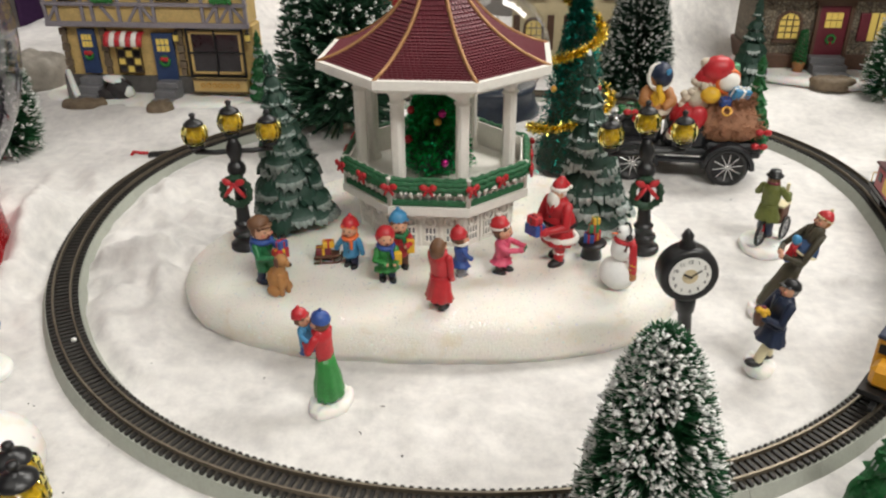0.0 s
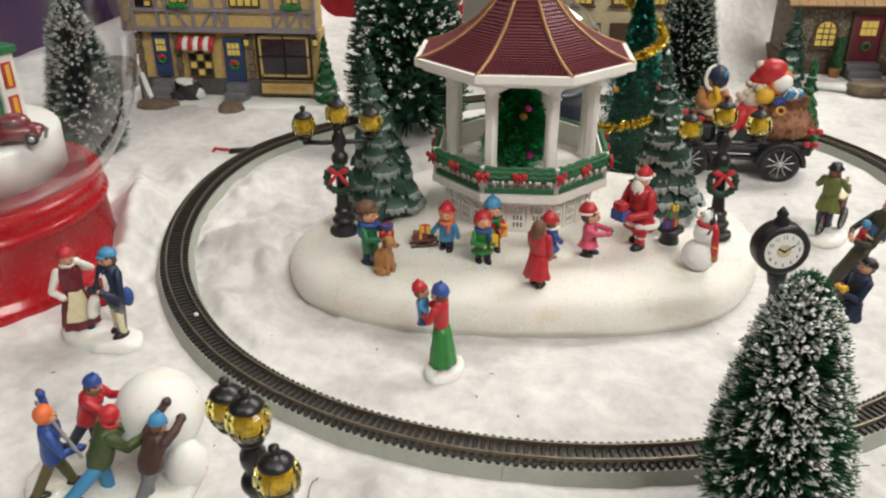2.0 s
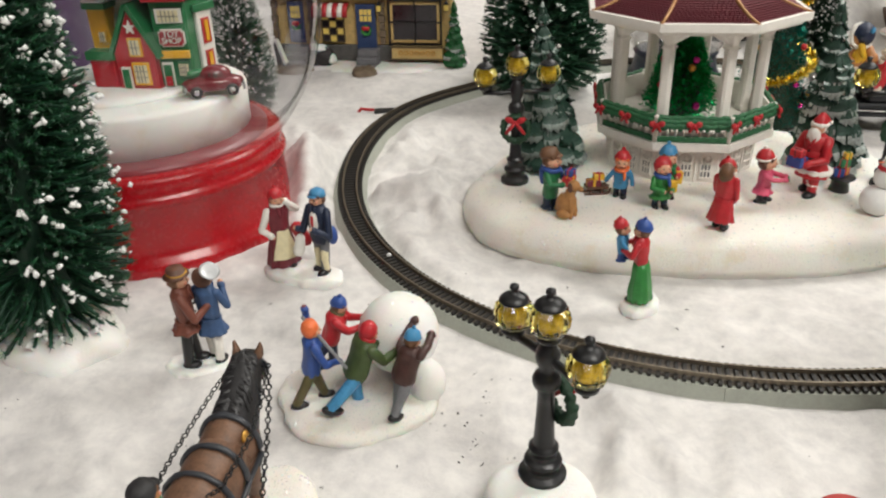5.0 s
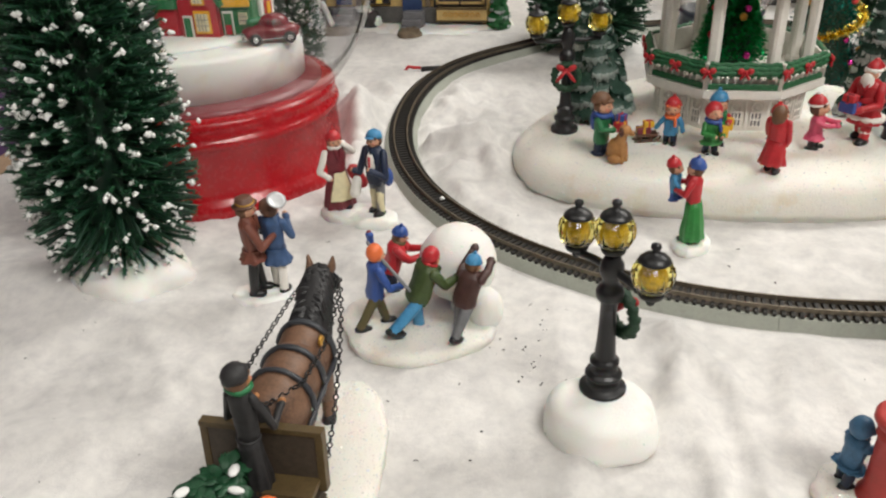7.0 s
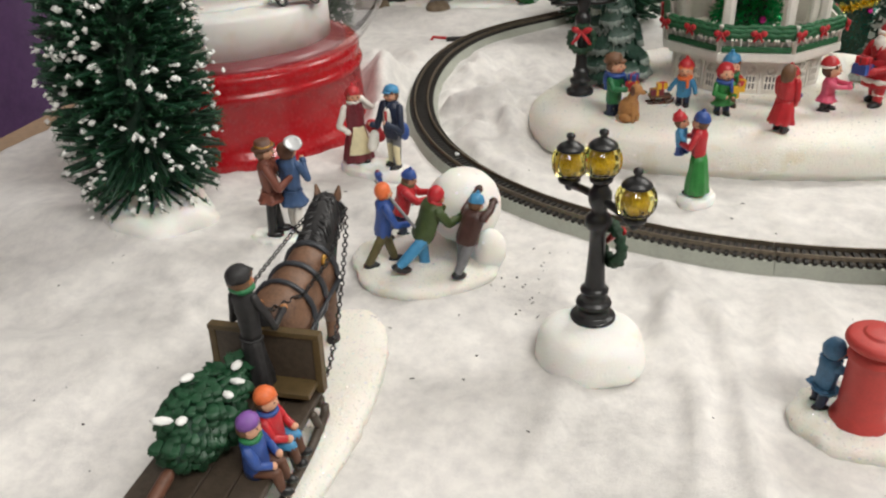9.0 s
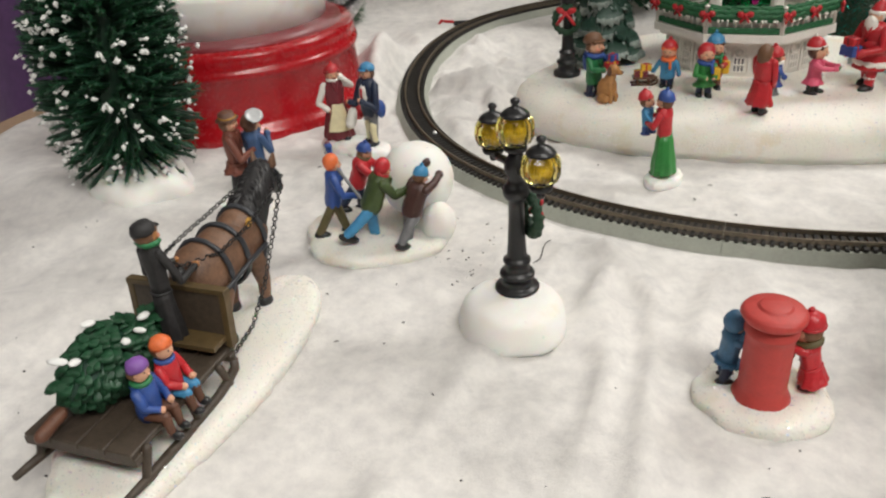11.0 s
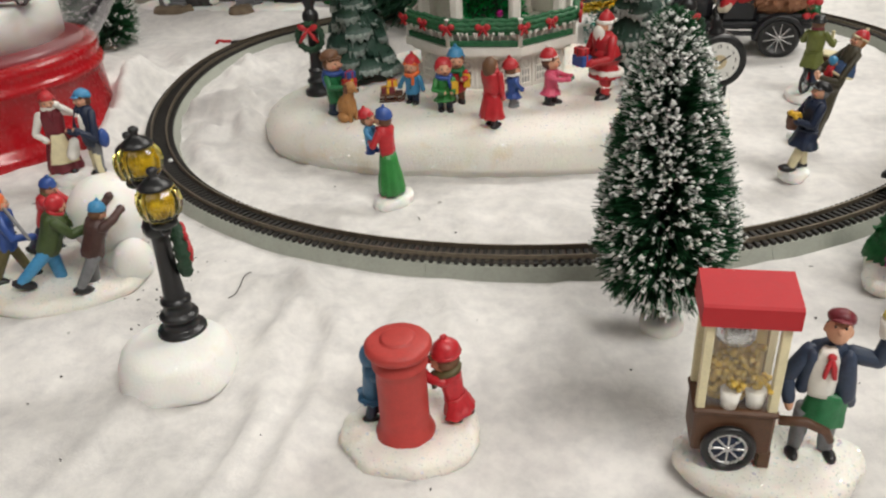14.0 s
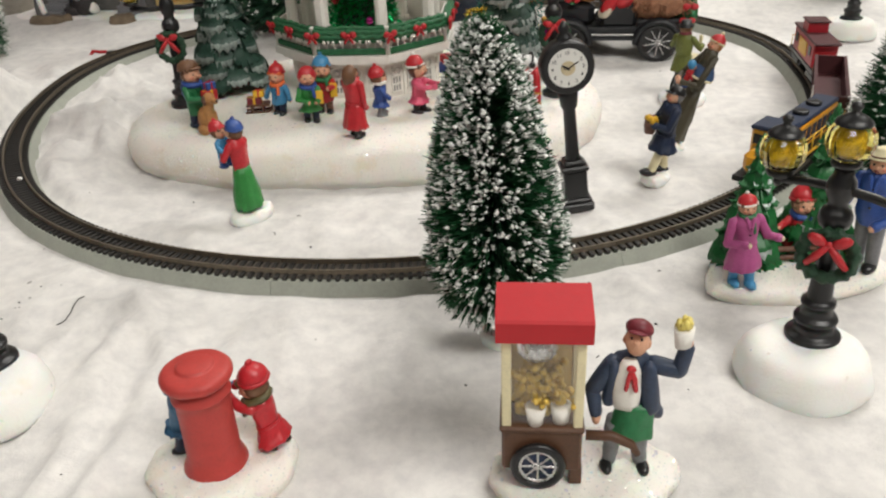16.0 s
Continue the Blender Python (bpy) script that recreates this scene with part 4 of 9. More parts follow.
under = Shape()
n = len(PROF)
verts = [(*corner(r - 0.0006, k), z - 0.0006) for k in range(8) for r, z in PROF]
faces = [(k * n + j, ((k + 1) % 8) * n + j, ((k + 1) % 8) * n + j + 1, k * n + j + 1) for k in range(8) for j in range(n - 1)]
faces += [tuple(k * n for k in range(7, -1, -1)), tuple(k * n + n - 1 for k in range(8))]
under.add(verts, faces, ROOF_TILE, smooth=False)
roof = part("roof", under, gz, "maroon fish-scale tiled roof")
for k in range(8):
    tiles = Shape()
    rows = 30
    for j in range(rows):
        r0 = 0.0705 - (0.0705 - 0.0095) * (j / rows) ** 0.93
        r1 = 0.0705 - (0.0705 - 0.0095) * ((j + 1.25) / rows) ** 0.93
        z0, z1 = roof_at(r0), roof_at(max(r1, 0.009))
        a0, b0 = Vector((*corner(r0, k), z0)), Vector((*corner(r0, k + 1), z0))
        a1, b1 = Vector((*corner(r1, k), z1)), Vector((*corner(r1, k + 1), z1))
        cnt = max(3, int((b0 - a0).length / 0.0026))
        nrm = (b0 - a0).cross(a1 - a0).normalized()
        for i in range(cnt):
            u0, u1 = (i + 0.10 + 0.5 * (j % 2)) / (cnt + 0.5), (i + 0.90 + 0.5 * (j % 2)) / (cnt + 0.5)
            p = [a0.lerp(b0, u0), a0.lerp(b0, u1), a1.lerp(b1, u1), a1.lerp(b1, u0)]
            proud = nrm * 0.0011
            q = [p[0] + proud, p[1] + proud, p[2], p[3]]
            tiles.add([*q, p[0], p[1]], [(0, 1, 2, 3), (4, 5, 1, 0), (4, 0, 3), (5, 2, 1)], ROOF_TILE, smooth=False)
    part("roof_tiles", tiles, roof, "", kind="stuff")
    rib = Shape()
    rib.tube([(*corner(r + 0.0004, k), z + 0.0006) for r, z in PROF], [0.0012] * 8 + [0.001] * 3, RIB_GOLD, n=7)
    part("roof_rib", rib, roof, "gold painted roof rib")
sh = Shape()
sh.lathe([(0.0095, 0.155), (0.0105, 0.1565), (0.008, 0.160), (0.0045, 0.168), (0.002, 0.174), (0.003, 0.177), (0.001, 0.181)], RIB_GOLD, n=14)
part("finial", sh, roof)


# ---- lamps, clock ----
def lantern(parent, m):
    sh = Shape()
    sh.lathe([(0.0022, -0.0096), (0.0042, -0.0086), (0.0046, -0.0074), (0.0038, -0.0062)], BLACK, m, 16)
    sh.ball((0, 0, -0.0108), 0.0018, BLACK, m, 8)
    lan = part("lantern", sh, parent)
    gl = Shape()
    prof = [(0.0040, -0.0064), (0.0060, -0.0052), (0.0072, -0.0024), (0.0074, 0.0004), (0.0068, 0.0032), (0.0050, 0.0050)]
    n = 24
    verts = [(r * (1.0 if i % 2 else 0.93) * math.cos(i * 2 * math.pi / n), r * (1.0 if i % 2 else 0.93) * math.sin(i * 2 * math.pi / n), z) for r, z in prof for i in range(n)]
    faces = [(j * n + i, j * n + (i + 1) % n, (j + 1) * n + (i + 1) % n, (j + 1) * n + i) for j in range(len(prof) - 1) for i in range(n)]
    gl.add(verts, faces + [tuple(range(n - 1, -1, -1)), tuple((len(prof) - 1) * n + i for i in range(n))], AMBER, m, False)
    part("globe", gl, lan, "ribbed amber plastic globe")
    bulb = Shape()
    bulb.ball((0, 0, -0.0005), (0.0040, 0.0040, 0.0043), paint("amber_core", (0.80, 0.55, 0.05), 0.25, 0.75, coat=0.6, scale=420, relief=1.0), m, 8)
    part("core", bulb, lan)
    cap = Shape()
    cap.lathe([(0.0046, 0.0046), (0.0056, 0.0050), (0.0053, 0.0058), (0.0040, 0.0070), (0.0026, 0.0078), (0.0014, 0.0084), (0.0012, 0.0092), (0.0018, 0.0101), (0.0016, 0.0112), (0.0004, 0.0118)], BLACK, m, 16)
    part("cap", cap, lan)


def lamp_post(at, turn, dome, wreath_turn=0.0, label="", lean=(0, 0), mound=(0, 0), tall=0.925, side=0.0680):
    """A three-armed lamp; its foot stands at z = 0 of the thing, or on a snow mound."""
    lp = thing("street_lamp", pose(*at, lean[0], lean[1], 0) @ pose(0, 0, 0, 0, 0, turn), 0, label, "street lamp", "three-armed lamps")
    up = 0.0
    if dome:
        up = 0.0128
        sh = Shape()
        sh.lathe([(0.0212, -0.001), (0.0222, 0.0010), (0.0220, 0.0040), (0.0212, 0.0075), (0.0198, 0.0106), (0.0178, 0.0128), (0.0150, 0.0139), (0.0118, 0.0141), (0.0090, 0.0141), (0.005, 0.0138)], SNOW_PLAIN, pose(*mound, 0), 48, wob=0.07, seed=at[0] * 9)
        sculpt(sh, 0.0006, 0, 70)
        part("snow_mound", sh, lp, "rounded white snow mound foot")
    sh = Shape()
    z = up - 0.0006
    prof = [(0.0086, 0), (0.0091, 0.0008), (0.0091, 0.0030), (0.0086, 0.0036), (0.0068, 0.0040), (0.0064, 0.0048), (0.0062, 0.0080), (0.0070, 0.0084), (0.0072, 0.0096), (0.0068, 0.0105), (0.0054, 0.0109), (0.0052, 0.0116), (0.0050, 0.0150), (0.0056, 0.0154), (0.0056, 0.0166), (0.0044, 0.0172), (0.0040, 0.0185), (0.0036, 0.026), (0.0032, 0.036), (0.0031, 0.0455), (0.0046, 0.0462), (0.0052, 0.0480), (0.0052, 0.0500), (0.0044, 0.0520), (0.0031, 0.0530), (0.0030, 0.0550), (0.0042, 0.0575), (0.0045, 0.0600), (0.0042, 0.0625), (0.0030, 0.0645), (0.0026, 0.068)]
    sh.lathe([(r, zz * tall + z) for r, zz in prof], BLACK, None, 20)
    part("pole", sh, lp)
    arm = Shape()
    arm.tube([(-0.0195, 0, z + (side - 0.0105) * tall), (-0.010, 0, z + 0.0590 * tall), (0, 0, z + 0.0595 * tall), (0.010, 0, z + 0.0590 * tall), (0.0195, 0, z + (side - 0.0105) * tall)], 0.0016, BLACK, n=8)
    part("arm", arm, lp)
    lantern(lp, pose(0, 0, z + 0.0765 * tall))
    for s in (-1, 1):
        lantern(lp, pose(s * 0.0200, 0, z + side * tall))
    wr = Shape()
    t = pose(0, 0, 0, 0, 0, wreath_turn) @ pose(0, -0.0058, z + 0.0375 * tall, 90)
    wr.ring((0, 0, 0), 0.0078, 0.0022, paint("wreath_green", (0.012, 0.05, 0.022), 0.6, 0.5, relief=1.0, scale=600), t, 40, 10, None, 0.25)
    sculpt(wr, 0.0009)
    w = part("wreath", wr, lp, "dark green wreath")
    bw = Shape()
    t2 = pose(0, 0, 0, 0, 0, wreath_turn) @ pose(0, -0.0082, z + 0.0425 * tall)
    bw.ball((0, 0, 0), (0.0013, 0.0012, 0.0013), RED, t2, 8)
    for s in (-1, 1):
        bw.ball((s * 0.0036, 0, 0.0014), (0.0034, 0.0012, 0.0020), RED, t2, 8, Euler((0, -s * 0.5, 0)))
        bw.tube([(0, 0, 0), (s * 0.0034, -0.0004, -0.0042), (s * 0.0060, 0.0002, -0.0076)], [0.0010, 0.0014, 0.0010], RED, t2, 6)
    part("bow", bw, w, "red ribbon bow")
    return lp


BOWED = "black three-armed street lamp with amber globes and a wreath"
lamp_post((-0.1383, -0.1105, TOP), 14, False, -14, BOWED, tall=1.03, side=0.0705)
lamp_post((0.0965, -0.0965, TOP), 3, False, -3, BOWED, lean=(-2, -4), tall=1.03, side=0.0700)
lamp_post((-0.1120, -0.3680, 0), -50, True, 174, "black three-armed street lamp on a white snow mound", mound=(0.0062, -0.0052))
lamp_post((0.1750, -0.3425, 0), -42, True, 18, "black street lamp with a red bow on a snow mound", lean=(0, -1), mound=(0.001, -0.006), tall=0.96)
lamp_post((0.356, 0.136, 0.0), 20, True, 0, "black three-armed street lamp on a white snow mound")

ck = thing("street_clock", pose(0.1025, -0.2080, -0.0005, 0, -6, 8), 0, "black round-faced street clock on a square pedestal", "clock")
sh = Shape()
for half, z0, z1 in ((0.0082, 0, 0.004), (0.0066, 0.004, 0.006), (0.0058, 0.006, 0.021), (0.0068, 0.021, 0.0235), (0.0050, 0.0235, 0.026)):
    sh.box((0, 0, (z0 + z1) / 2), (2 * half, 2 * half, z1 - z0 + 0.0002), BLACK, ch=0.0008)
sh.lathe([(0.0042, 0.026), (0.0034, 0.028), (0.0030, 0.052), (0.0040, 0.0535), (0.0046, 0.058), (0.0050, 0.0625)], BLACK, None, 18)
part("pedestal", sh, ck)
sh = Shape()
t = pose(0, 0, 0.0735, 90)
sh.lathe([(0.0110, -0.0055), (0.0124, -0.0050), (0.0129, -0.003), (0.0129, 0.003), (0.0124, 0.0050), (0.0110, 0.0055), (0.0090, 0.0046)], BLACK, t, 40)
sh.lathe([(0.0042, 0.0850), (0.0036, 0.0875), (0.0022, 0.0890), (0.0028, 0.0910), (0.0012, 0.0935), (0.0003, 0.0945)], BLACK, None, 14)
case = part("case", sh, ck)
sh = Shape()
sh.lathe([(0.0092, 0.0047), (0.0092, 0.0050)], paint("dial_white", (0.80, 0.79, 0.75), 0.4, 0.04), t, 40, smooth=False)
sh.lathe([(0.0034, 0.0050), (0.0034, 0.0052)], paint("dial_cream", (0.62, 0.52, 0.33), 0.5, 0.1), t, 24, smooth=False)
dial = part("dial", sh, case, "white clock dial")
for i in range(12):
    a = radians(90 - 30 * (i + 1))
    cu = bpy.data.curves.new("numeral", "FONT")
    cu.body, cu.size, cu.align_x, cu.align_y, cu.extrude = str(i + 1), 0.0024, "CENTER", "CENTER", 0.00005
    cu.materials.append(BLACK)
    ob = new("numeral", cu)
    dg = bpy.context.evaluated_depsgraph_get()
    me = bpy.data.meshes.new_from_object(ob.evaluated_get(dg))
    bpy.data.objects.remove(ob)
    part("numeral", me, dial, "", t @ pose(0.0073 * math.cos(a), 0.0073 * math.sin(a), 0.0052))
for ln, deg, w in ((0.0042, 90 + 58, 0.0008), (0.0064, 90 - 62, 0.0005)):
    sh = Shape()
    sh.box((ln / 2 - 0.0008, 0, 0.0056), (ln, w, 0.0003), BLACK, t @ pose(0, 0, 0, 0, 0, deg))
    part("clock_pointer", sh, dial)
# ---- trees ----
PINE = bristle_mat("pine_bristle", (0.017, 0.092, 0.034), 0.55, 0.45)
# a dark tree's own colour, and the painted inner shade of the other crowns
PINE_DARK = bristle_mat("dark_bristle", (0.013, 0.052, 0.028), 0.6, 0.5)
RESIN_PINE = paint("resin_pine", (0.018, 0.058, 0.038), 0.55, 0.45)
RESIN_TIP = paint("resin_frost", (0.56, 0.62, 0.60), 0.45, 0.7, scale=420)
RESIN_MID = paint("resin_half_frost", (0.045, 0.095, 0.072), 0.5, 0.9, scale=420)
RESIN_DIM = paint("resin_faint_frost", (0.34, 0.40, 0.37), 0.5, 0.95, scale=420)
RESIN_LEAF = paint("resin_leaf", (0.012, 0.13, 0.032), 0.4, 0.4)
TINSEL_GREEN = foil_mat("green_tinsel", (0.015, 0.38, 0.11), 0.28)
TINSEL_TEAL = foil_mat("teal_tinsel", (0.015, 0.17, 0.13), 0.28)
TINSEL_GOLD = foil_mat("gold_tinsel", (0.95, 0.70, 0.14))
WIRE = paint("twisted_wire", (0.05, 0.045, 0.03), 0.4, 0.3, metal=0.6)


def strand(sh, p, d, ln, w, mat):
    """One flat bristle from p along d."""
    side = d.cross(Vector((random.uniform(-1, 1), random.uniform(-1, 1), random.uniform(-1, 1)))).normalized() * w
    q = p + d * ln
    k = len(sh.v)
    sh.v += [tuple(p - side), tuple(p + side), tuple(q + side * 0.35), tuple(q - side * 0.35)]
    sh.f.append((k, k + 1, k + 2, k + 3))
    sh.m.append(sh.slot(mat))
    sh.s.append(False)


def lump(sh, p, r, mat, n=5):
    """A small uneven clot of snow."""
    k = len(sh.v)
    ax = [Vector((random.uniform(0.6, 1.3), 0, 0)), Vector((0, random.uniform(0.6, 1.3), 0)), Vector((0, 0, random.uniform(0.5, 1.0)))]
    for a in ax:
        for s in (-1, 1):
            sh.v.append(tuple(p + a * (s * r) + Vector((random.uniform(-0.3, 0.3), random.uniform(-0.3, 0.3), random.uniform(-0.3, 0.3))) * r))
    for x in (0, 1):
        for y in (2, 3):
            for z in (4, 5):
                f = (k + x, k + y, k + z)
                sh.f.append(f if (x + y + z) % 2 else f[::-1])
                sh.m.append(sh.slot(mat))
                sh.s.append(True)


def brush_tree(at, height, radius, tufts, label, snow=0.5, seed=1, lean=(0, 0), mat=None, per=14, foot="mound", clot=0.0011, group="", ln=0.016, low=0.03, wide=1.0, fray=0.16, skirt=0.0, full=0.62):
    """A bottle-brush tree: a twisted wire with tufts of bristles in a rounded cone, and clots of snow on their tips."""
    random.seed(seed)
    mat = mat or PINE
    tr = thing("bottle_brush_tree", pose(*at, lean[0], lean[1], 0), 0, label, "tree", group)
    wire_ = Shape()
    wire_.tube([(0.0006 * math.sin(i * 1.7), 0.0006 * math.cos(i * 1.7), height * 0.97 * i / 16) for i in range(17)], 0.0011, WIRE, n=6)
    part("trunk", wire_, tr)
    sh, sn = Shape(), Shape()
    for i in range(tufts):
        u = ((i + random.random()) / tufts) ** 0.82
        z = height * (low + (0.985 - low) * u)
        env = radius * min(1.0, (1 - u) ** full * 1.12 + 0.035) * ((0.76 + 0.24 * min(1, u / 0.16)) if skirt > 0.3 else (0.80 + 0.2 * min(1, u / 0.10))) * random.uniform(0.92, 1.04)
        a = i * 2.39996 + random.uniform(-0.25, 0.25)
        out = Vector((math.cos(a), math.sin(a), 0))
        rise = 0.18 + 0.5 * u + random.uniform(-0.25, 0.2) - (0.35 + skirt if u < 0.10 else 0)
        d = (out + Vector((0, 0, rise))).normalized()
        tip = out * env + Vector((0, 0, z + env * rise * 0.25))
        core = max(0.0, env - ln * random.uniform(0.8, 1.5))
        root = out * core * 0.9 + Vector((0, 0, z - (env - core) * rise * 0.35))
        span = (tip - root).length
        thick = 0.00034 * wide
        if wide > 1.5:
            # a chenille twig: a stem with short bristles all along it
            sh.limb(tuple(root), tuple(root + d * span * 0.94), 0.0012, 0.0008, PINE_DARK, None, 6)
            for _ in range(per):
                j = Vector((random.gauss(0, 1), random.gauss(0, 1), random.gauss(0, 1)))
                f = random.uniform(0.1, 0.96)
                strand(sh, root + d * span * f, (d * 1.0 + j * 0.6).normalized(), random.uniform(0.0022, 0.0040), 0.00028, mat)
        else:
            for _ in range(per):
                j = Vector((random.gauss(0, 1), random.gauss(0, 1), random.gauss(0, 1)))
                dd = (d + j * fray).normalized()
                f = random.uniform(0, 0.45)
                strand(sh, root + j * 0.0008 + d * span * f, dd, span * (1.06 - f) * random.uniform(0.7, 1.0), thick, mat)
        # broad darker strands fill the inside, its shade put into their colour
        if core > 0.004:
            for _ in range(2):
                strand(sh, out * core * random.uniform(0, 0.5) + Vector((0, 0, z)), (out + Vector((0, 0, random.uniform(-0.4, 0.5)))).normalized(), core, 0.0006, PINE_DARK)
        patch = 1.0 if snow < 0.8 else 0.66 + 1.0 * noise.noise(tip * 75) + 0.30 * u
        if random.random() < snow * patch:
            for _ in range(4 if snow > 0.8 else 0 if wide > 1.5 else 2):
                j = Vector((random.gauss(0, 1), random.gauss(0, 1), random.gauss(0, 1)))
                strand(sn, tip - d * span * 0.28 + j * 0.0007, (d + j * fray).normalized(), span * random.uniform(0.2, 0.34), thick * 1.2, SNOW_DAB)
            for _ in range(random.randint(2, 5) if wide > 1.5 else random.randint(2, 4) if snow > 0.8 else random.randint(1, 3)):
                j = Vector((random.gauss(0, 1), random.gauss(0, 1), random.gauss(0, 1)))
                lump(sn, tip - d * (span * random.uniform(-0.05, 0.22)) + j * clot * 0.65, clot * random.uniform(0.5, 1.2), SNOW_DAB)
    # an added dark cone stands for the shaded depth between the twigs
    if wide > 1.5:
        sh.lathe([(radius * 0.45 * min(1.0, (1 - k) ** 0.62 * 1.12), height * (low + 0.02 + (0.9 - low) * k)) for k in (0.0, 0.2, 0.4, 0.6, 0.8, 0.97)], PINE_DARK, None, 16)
    part("crown", sh, tr, kind="stuff")
    if sn.v:
        part("snow_flock", sn, tr, "white flocked snow on the tips", kind="stuff")
    ft = Shape()
    if foot == "mound":
        ft.lathe([(0.019, -0.012), (0.0195, 0.001), (0.0165, 0.008), (0.010, 0.0115), (0.003, 0.012)], SNOW_PLAIN, None, 26, wob=0.25, seed=seed)
    elif foot == "heap":
        ft.lathe([(0.030, -0.012), (0.031, 0.0), (0.028, 0.006), (0.021, 0.012), (0.012, 0.016), (0.003, 0.017)], SNOW_PLAIN, None, 48, wob=0.3, seed=seed)
        ft.v = [(x + 0.007, y - 0.007, z) for x, y, z in ft.v]
        sculpt(ft, 0.0026, 0, 95)
    else:
        ft.lathe([(0.0085, -0.003), (0.0085, 0.003), (0.006, 0.005)], SNOW_PLAIN, None, 18)
    part("foot", ft, tr)
    return tr


brush_tree((0.0675, -0.3270, 0.0), 0.123, 0.0256, 1700, "green bottle-brush tree thickly dusted with white snow", 1.0, 4, (2, -3), foot="disc", clot=0.00092, group="bottle-brush trees", low=0.155, per=18, ln=0.009, skirt=0.5, wide=1.15, fray=0.09, full=0.52)
brush_tree((-0.3600, -0.289, 0.006), 0.300, 0.0435, 2500, "tall green bottle-brush tree with white snow on its tips", 0.26, 7, (0, 1.5), per=64, clot=0.0019, group="bottle-brush trees", foot="heap", ln=0.022, low=0.045, wide=1.7, fray=0.075, skirt=0.1)
brush_tree((-0.385, 0.045, cloth_z(-0.385, 0.045)), 0.126, 0.031, 1100, "green bottle-brush tree powdered with snow", 0.9, 9, (0, 0), foot="disc", clot=0.0009, group="bottle-brush trees", ln=0.012, full=0.46)
brush_tree((0.272, -0.166, 0.0), 0.095, 0.029, 620, "dark green bottle-brush tree powdered with snow", 0.55, 11, (0, 0), foot="disc", clot=0.0009, group="bottle-brush trees")
brush_tree((0.135, 0.255, cloth_z(0.135, 0.255)), 0.135, 0.034, 1700, "dark green bottle-brush tree with frosted tips", 0.75, 13, (0, 0), PINE_DARK, foot="disc", clot=0.0008, group="bottle-brush trees", ln=0.011, fray=0.13, full=0.5)
brush_tree((-0.128, 0.13, cloth_z(-0.128, 0.13)), 0.225, 0.056, 2700, "large dark green bottle-brush tree with snow clots", 0.25, 17, (0, 0), PINE, per=50, wide=1.6, fray=0.09, foot="disc", clot=0.0016, group="bottle-brush trees", ln=0.020)
brush_tree((0.385, 0.265, cloth_z(0.385, 0.265)), 0.125, 0.034, 650, "green bottle-brush tree powdered with snow", 0.7, 19, (0, 0), foot="disc", clot=0.0010, group="bottle-brush trees")


def fan(sh, p, d, size, mat, tip_mat, frost, spread=0.36):
    """One cast branch: a fluted tongue that bends downward, fingered and frosted at its edge."""
    flat = Vector((d.x, d.y, 0))
    flat = flat.normalized() if flat.length > 1e-4 else Vector((1, 0, 0))
    side = Vector((-flat.y, flat.x, 0))
    n, ts = 9, (0.0, 0.28, 0.50, 0.64, 0.77, 1.0)
    rows = len(ts) - 1
    elev = math.asin(max(-1, min(1, d.z)))
    top, low = [], []
    q, last = Vector(p), 0.0
    for j, t in enumerate(ts):
        e = elev - 1.05 * t
        way = flat * math.cos(e) + Vector((0, 0, math.sin(e)))
        q = q + way * (size * 1.15 * (t - last))
        last = t
        nrm = way.cross(side) * -1
        if nrm.z < 0 and abs(e) < 1.5:
            nrm = -nrm
        wid = size * (0.14 + spread * t ** 0.8) * (1 - 0.16 * t ** 3)
        for i in range(n):
            u = i / (n - 1) * 2 - 1
            rib = 1 if i % 2 == 0 else -1
            end = (0.06 if rib > 0 else -0.07) * size * (t > 0.95) - size * 0.22 * u * u * t * t
            v = q + side * (u * wid) + way * end + nrm * (size * (0.080 * rib * min(1, t * 1.6) - 0.20 * u * u * t))
            top.append(v)
            low.append(v - nrm * (size * (0.16 - 0.09 * t)))
    verts, half = top + low, len(top)
    plain, mid, tips = [], [], []
    for j in range(rows):
        for i in range(n - 1):
            a = j * n + i
            (tips if j == rows - 1 else mid if j == rows - 2 else plain).append((a, a + 1, a + n + 1, a + n))
            plain.append((half + a, half + a + n, half + a + n + 1, half + a + 1))
        for i in (0, n - 1):
            a = j * n + i
            plain.append((a, a + n, half + a + n, half + a) if i == 0 else (a, half + a, half + a + n, a + n))
    for i in range(n - 1):
        a = rows * n + i
        tips.append((a, a + 1, half + a + 1, half + a))
    sh.add(verts, plain, mat, smooth=True)
    sh.add(verts, tips, tip_mat if frost else mat, smooth=True)
    sh.add(verts, mid, RESIN_MID if frost and mat is RESIN_PINE else mat, smooth=True)


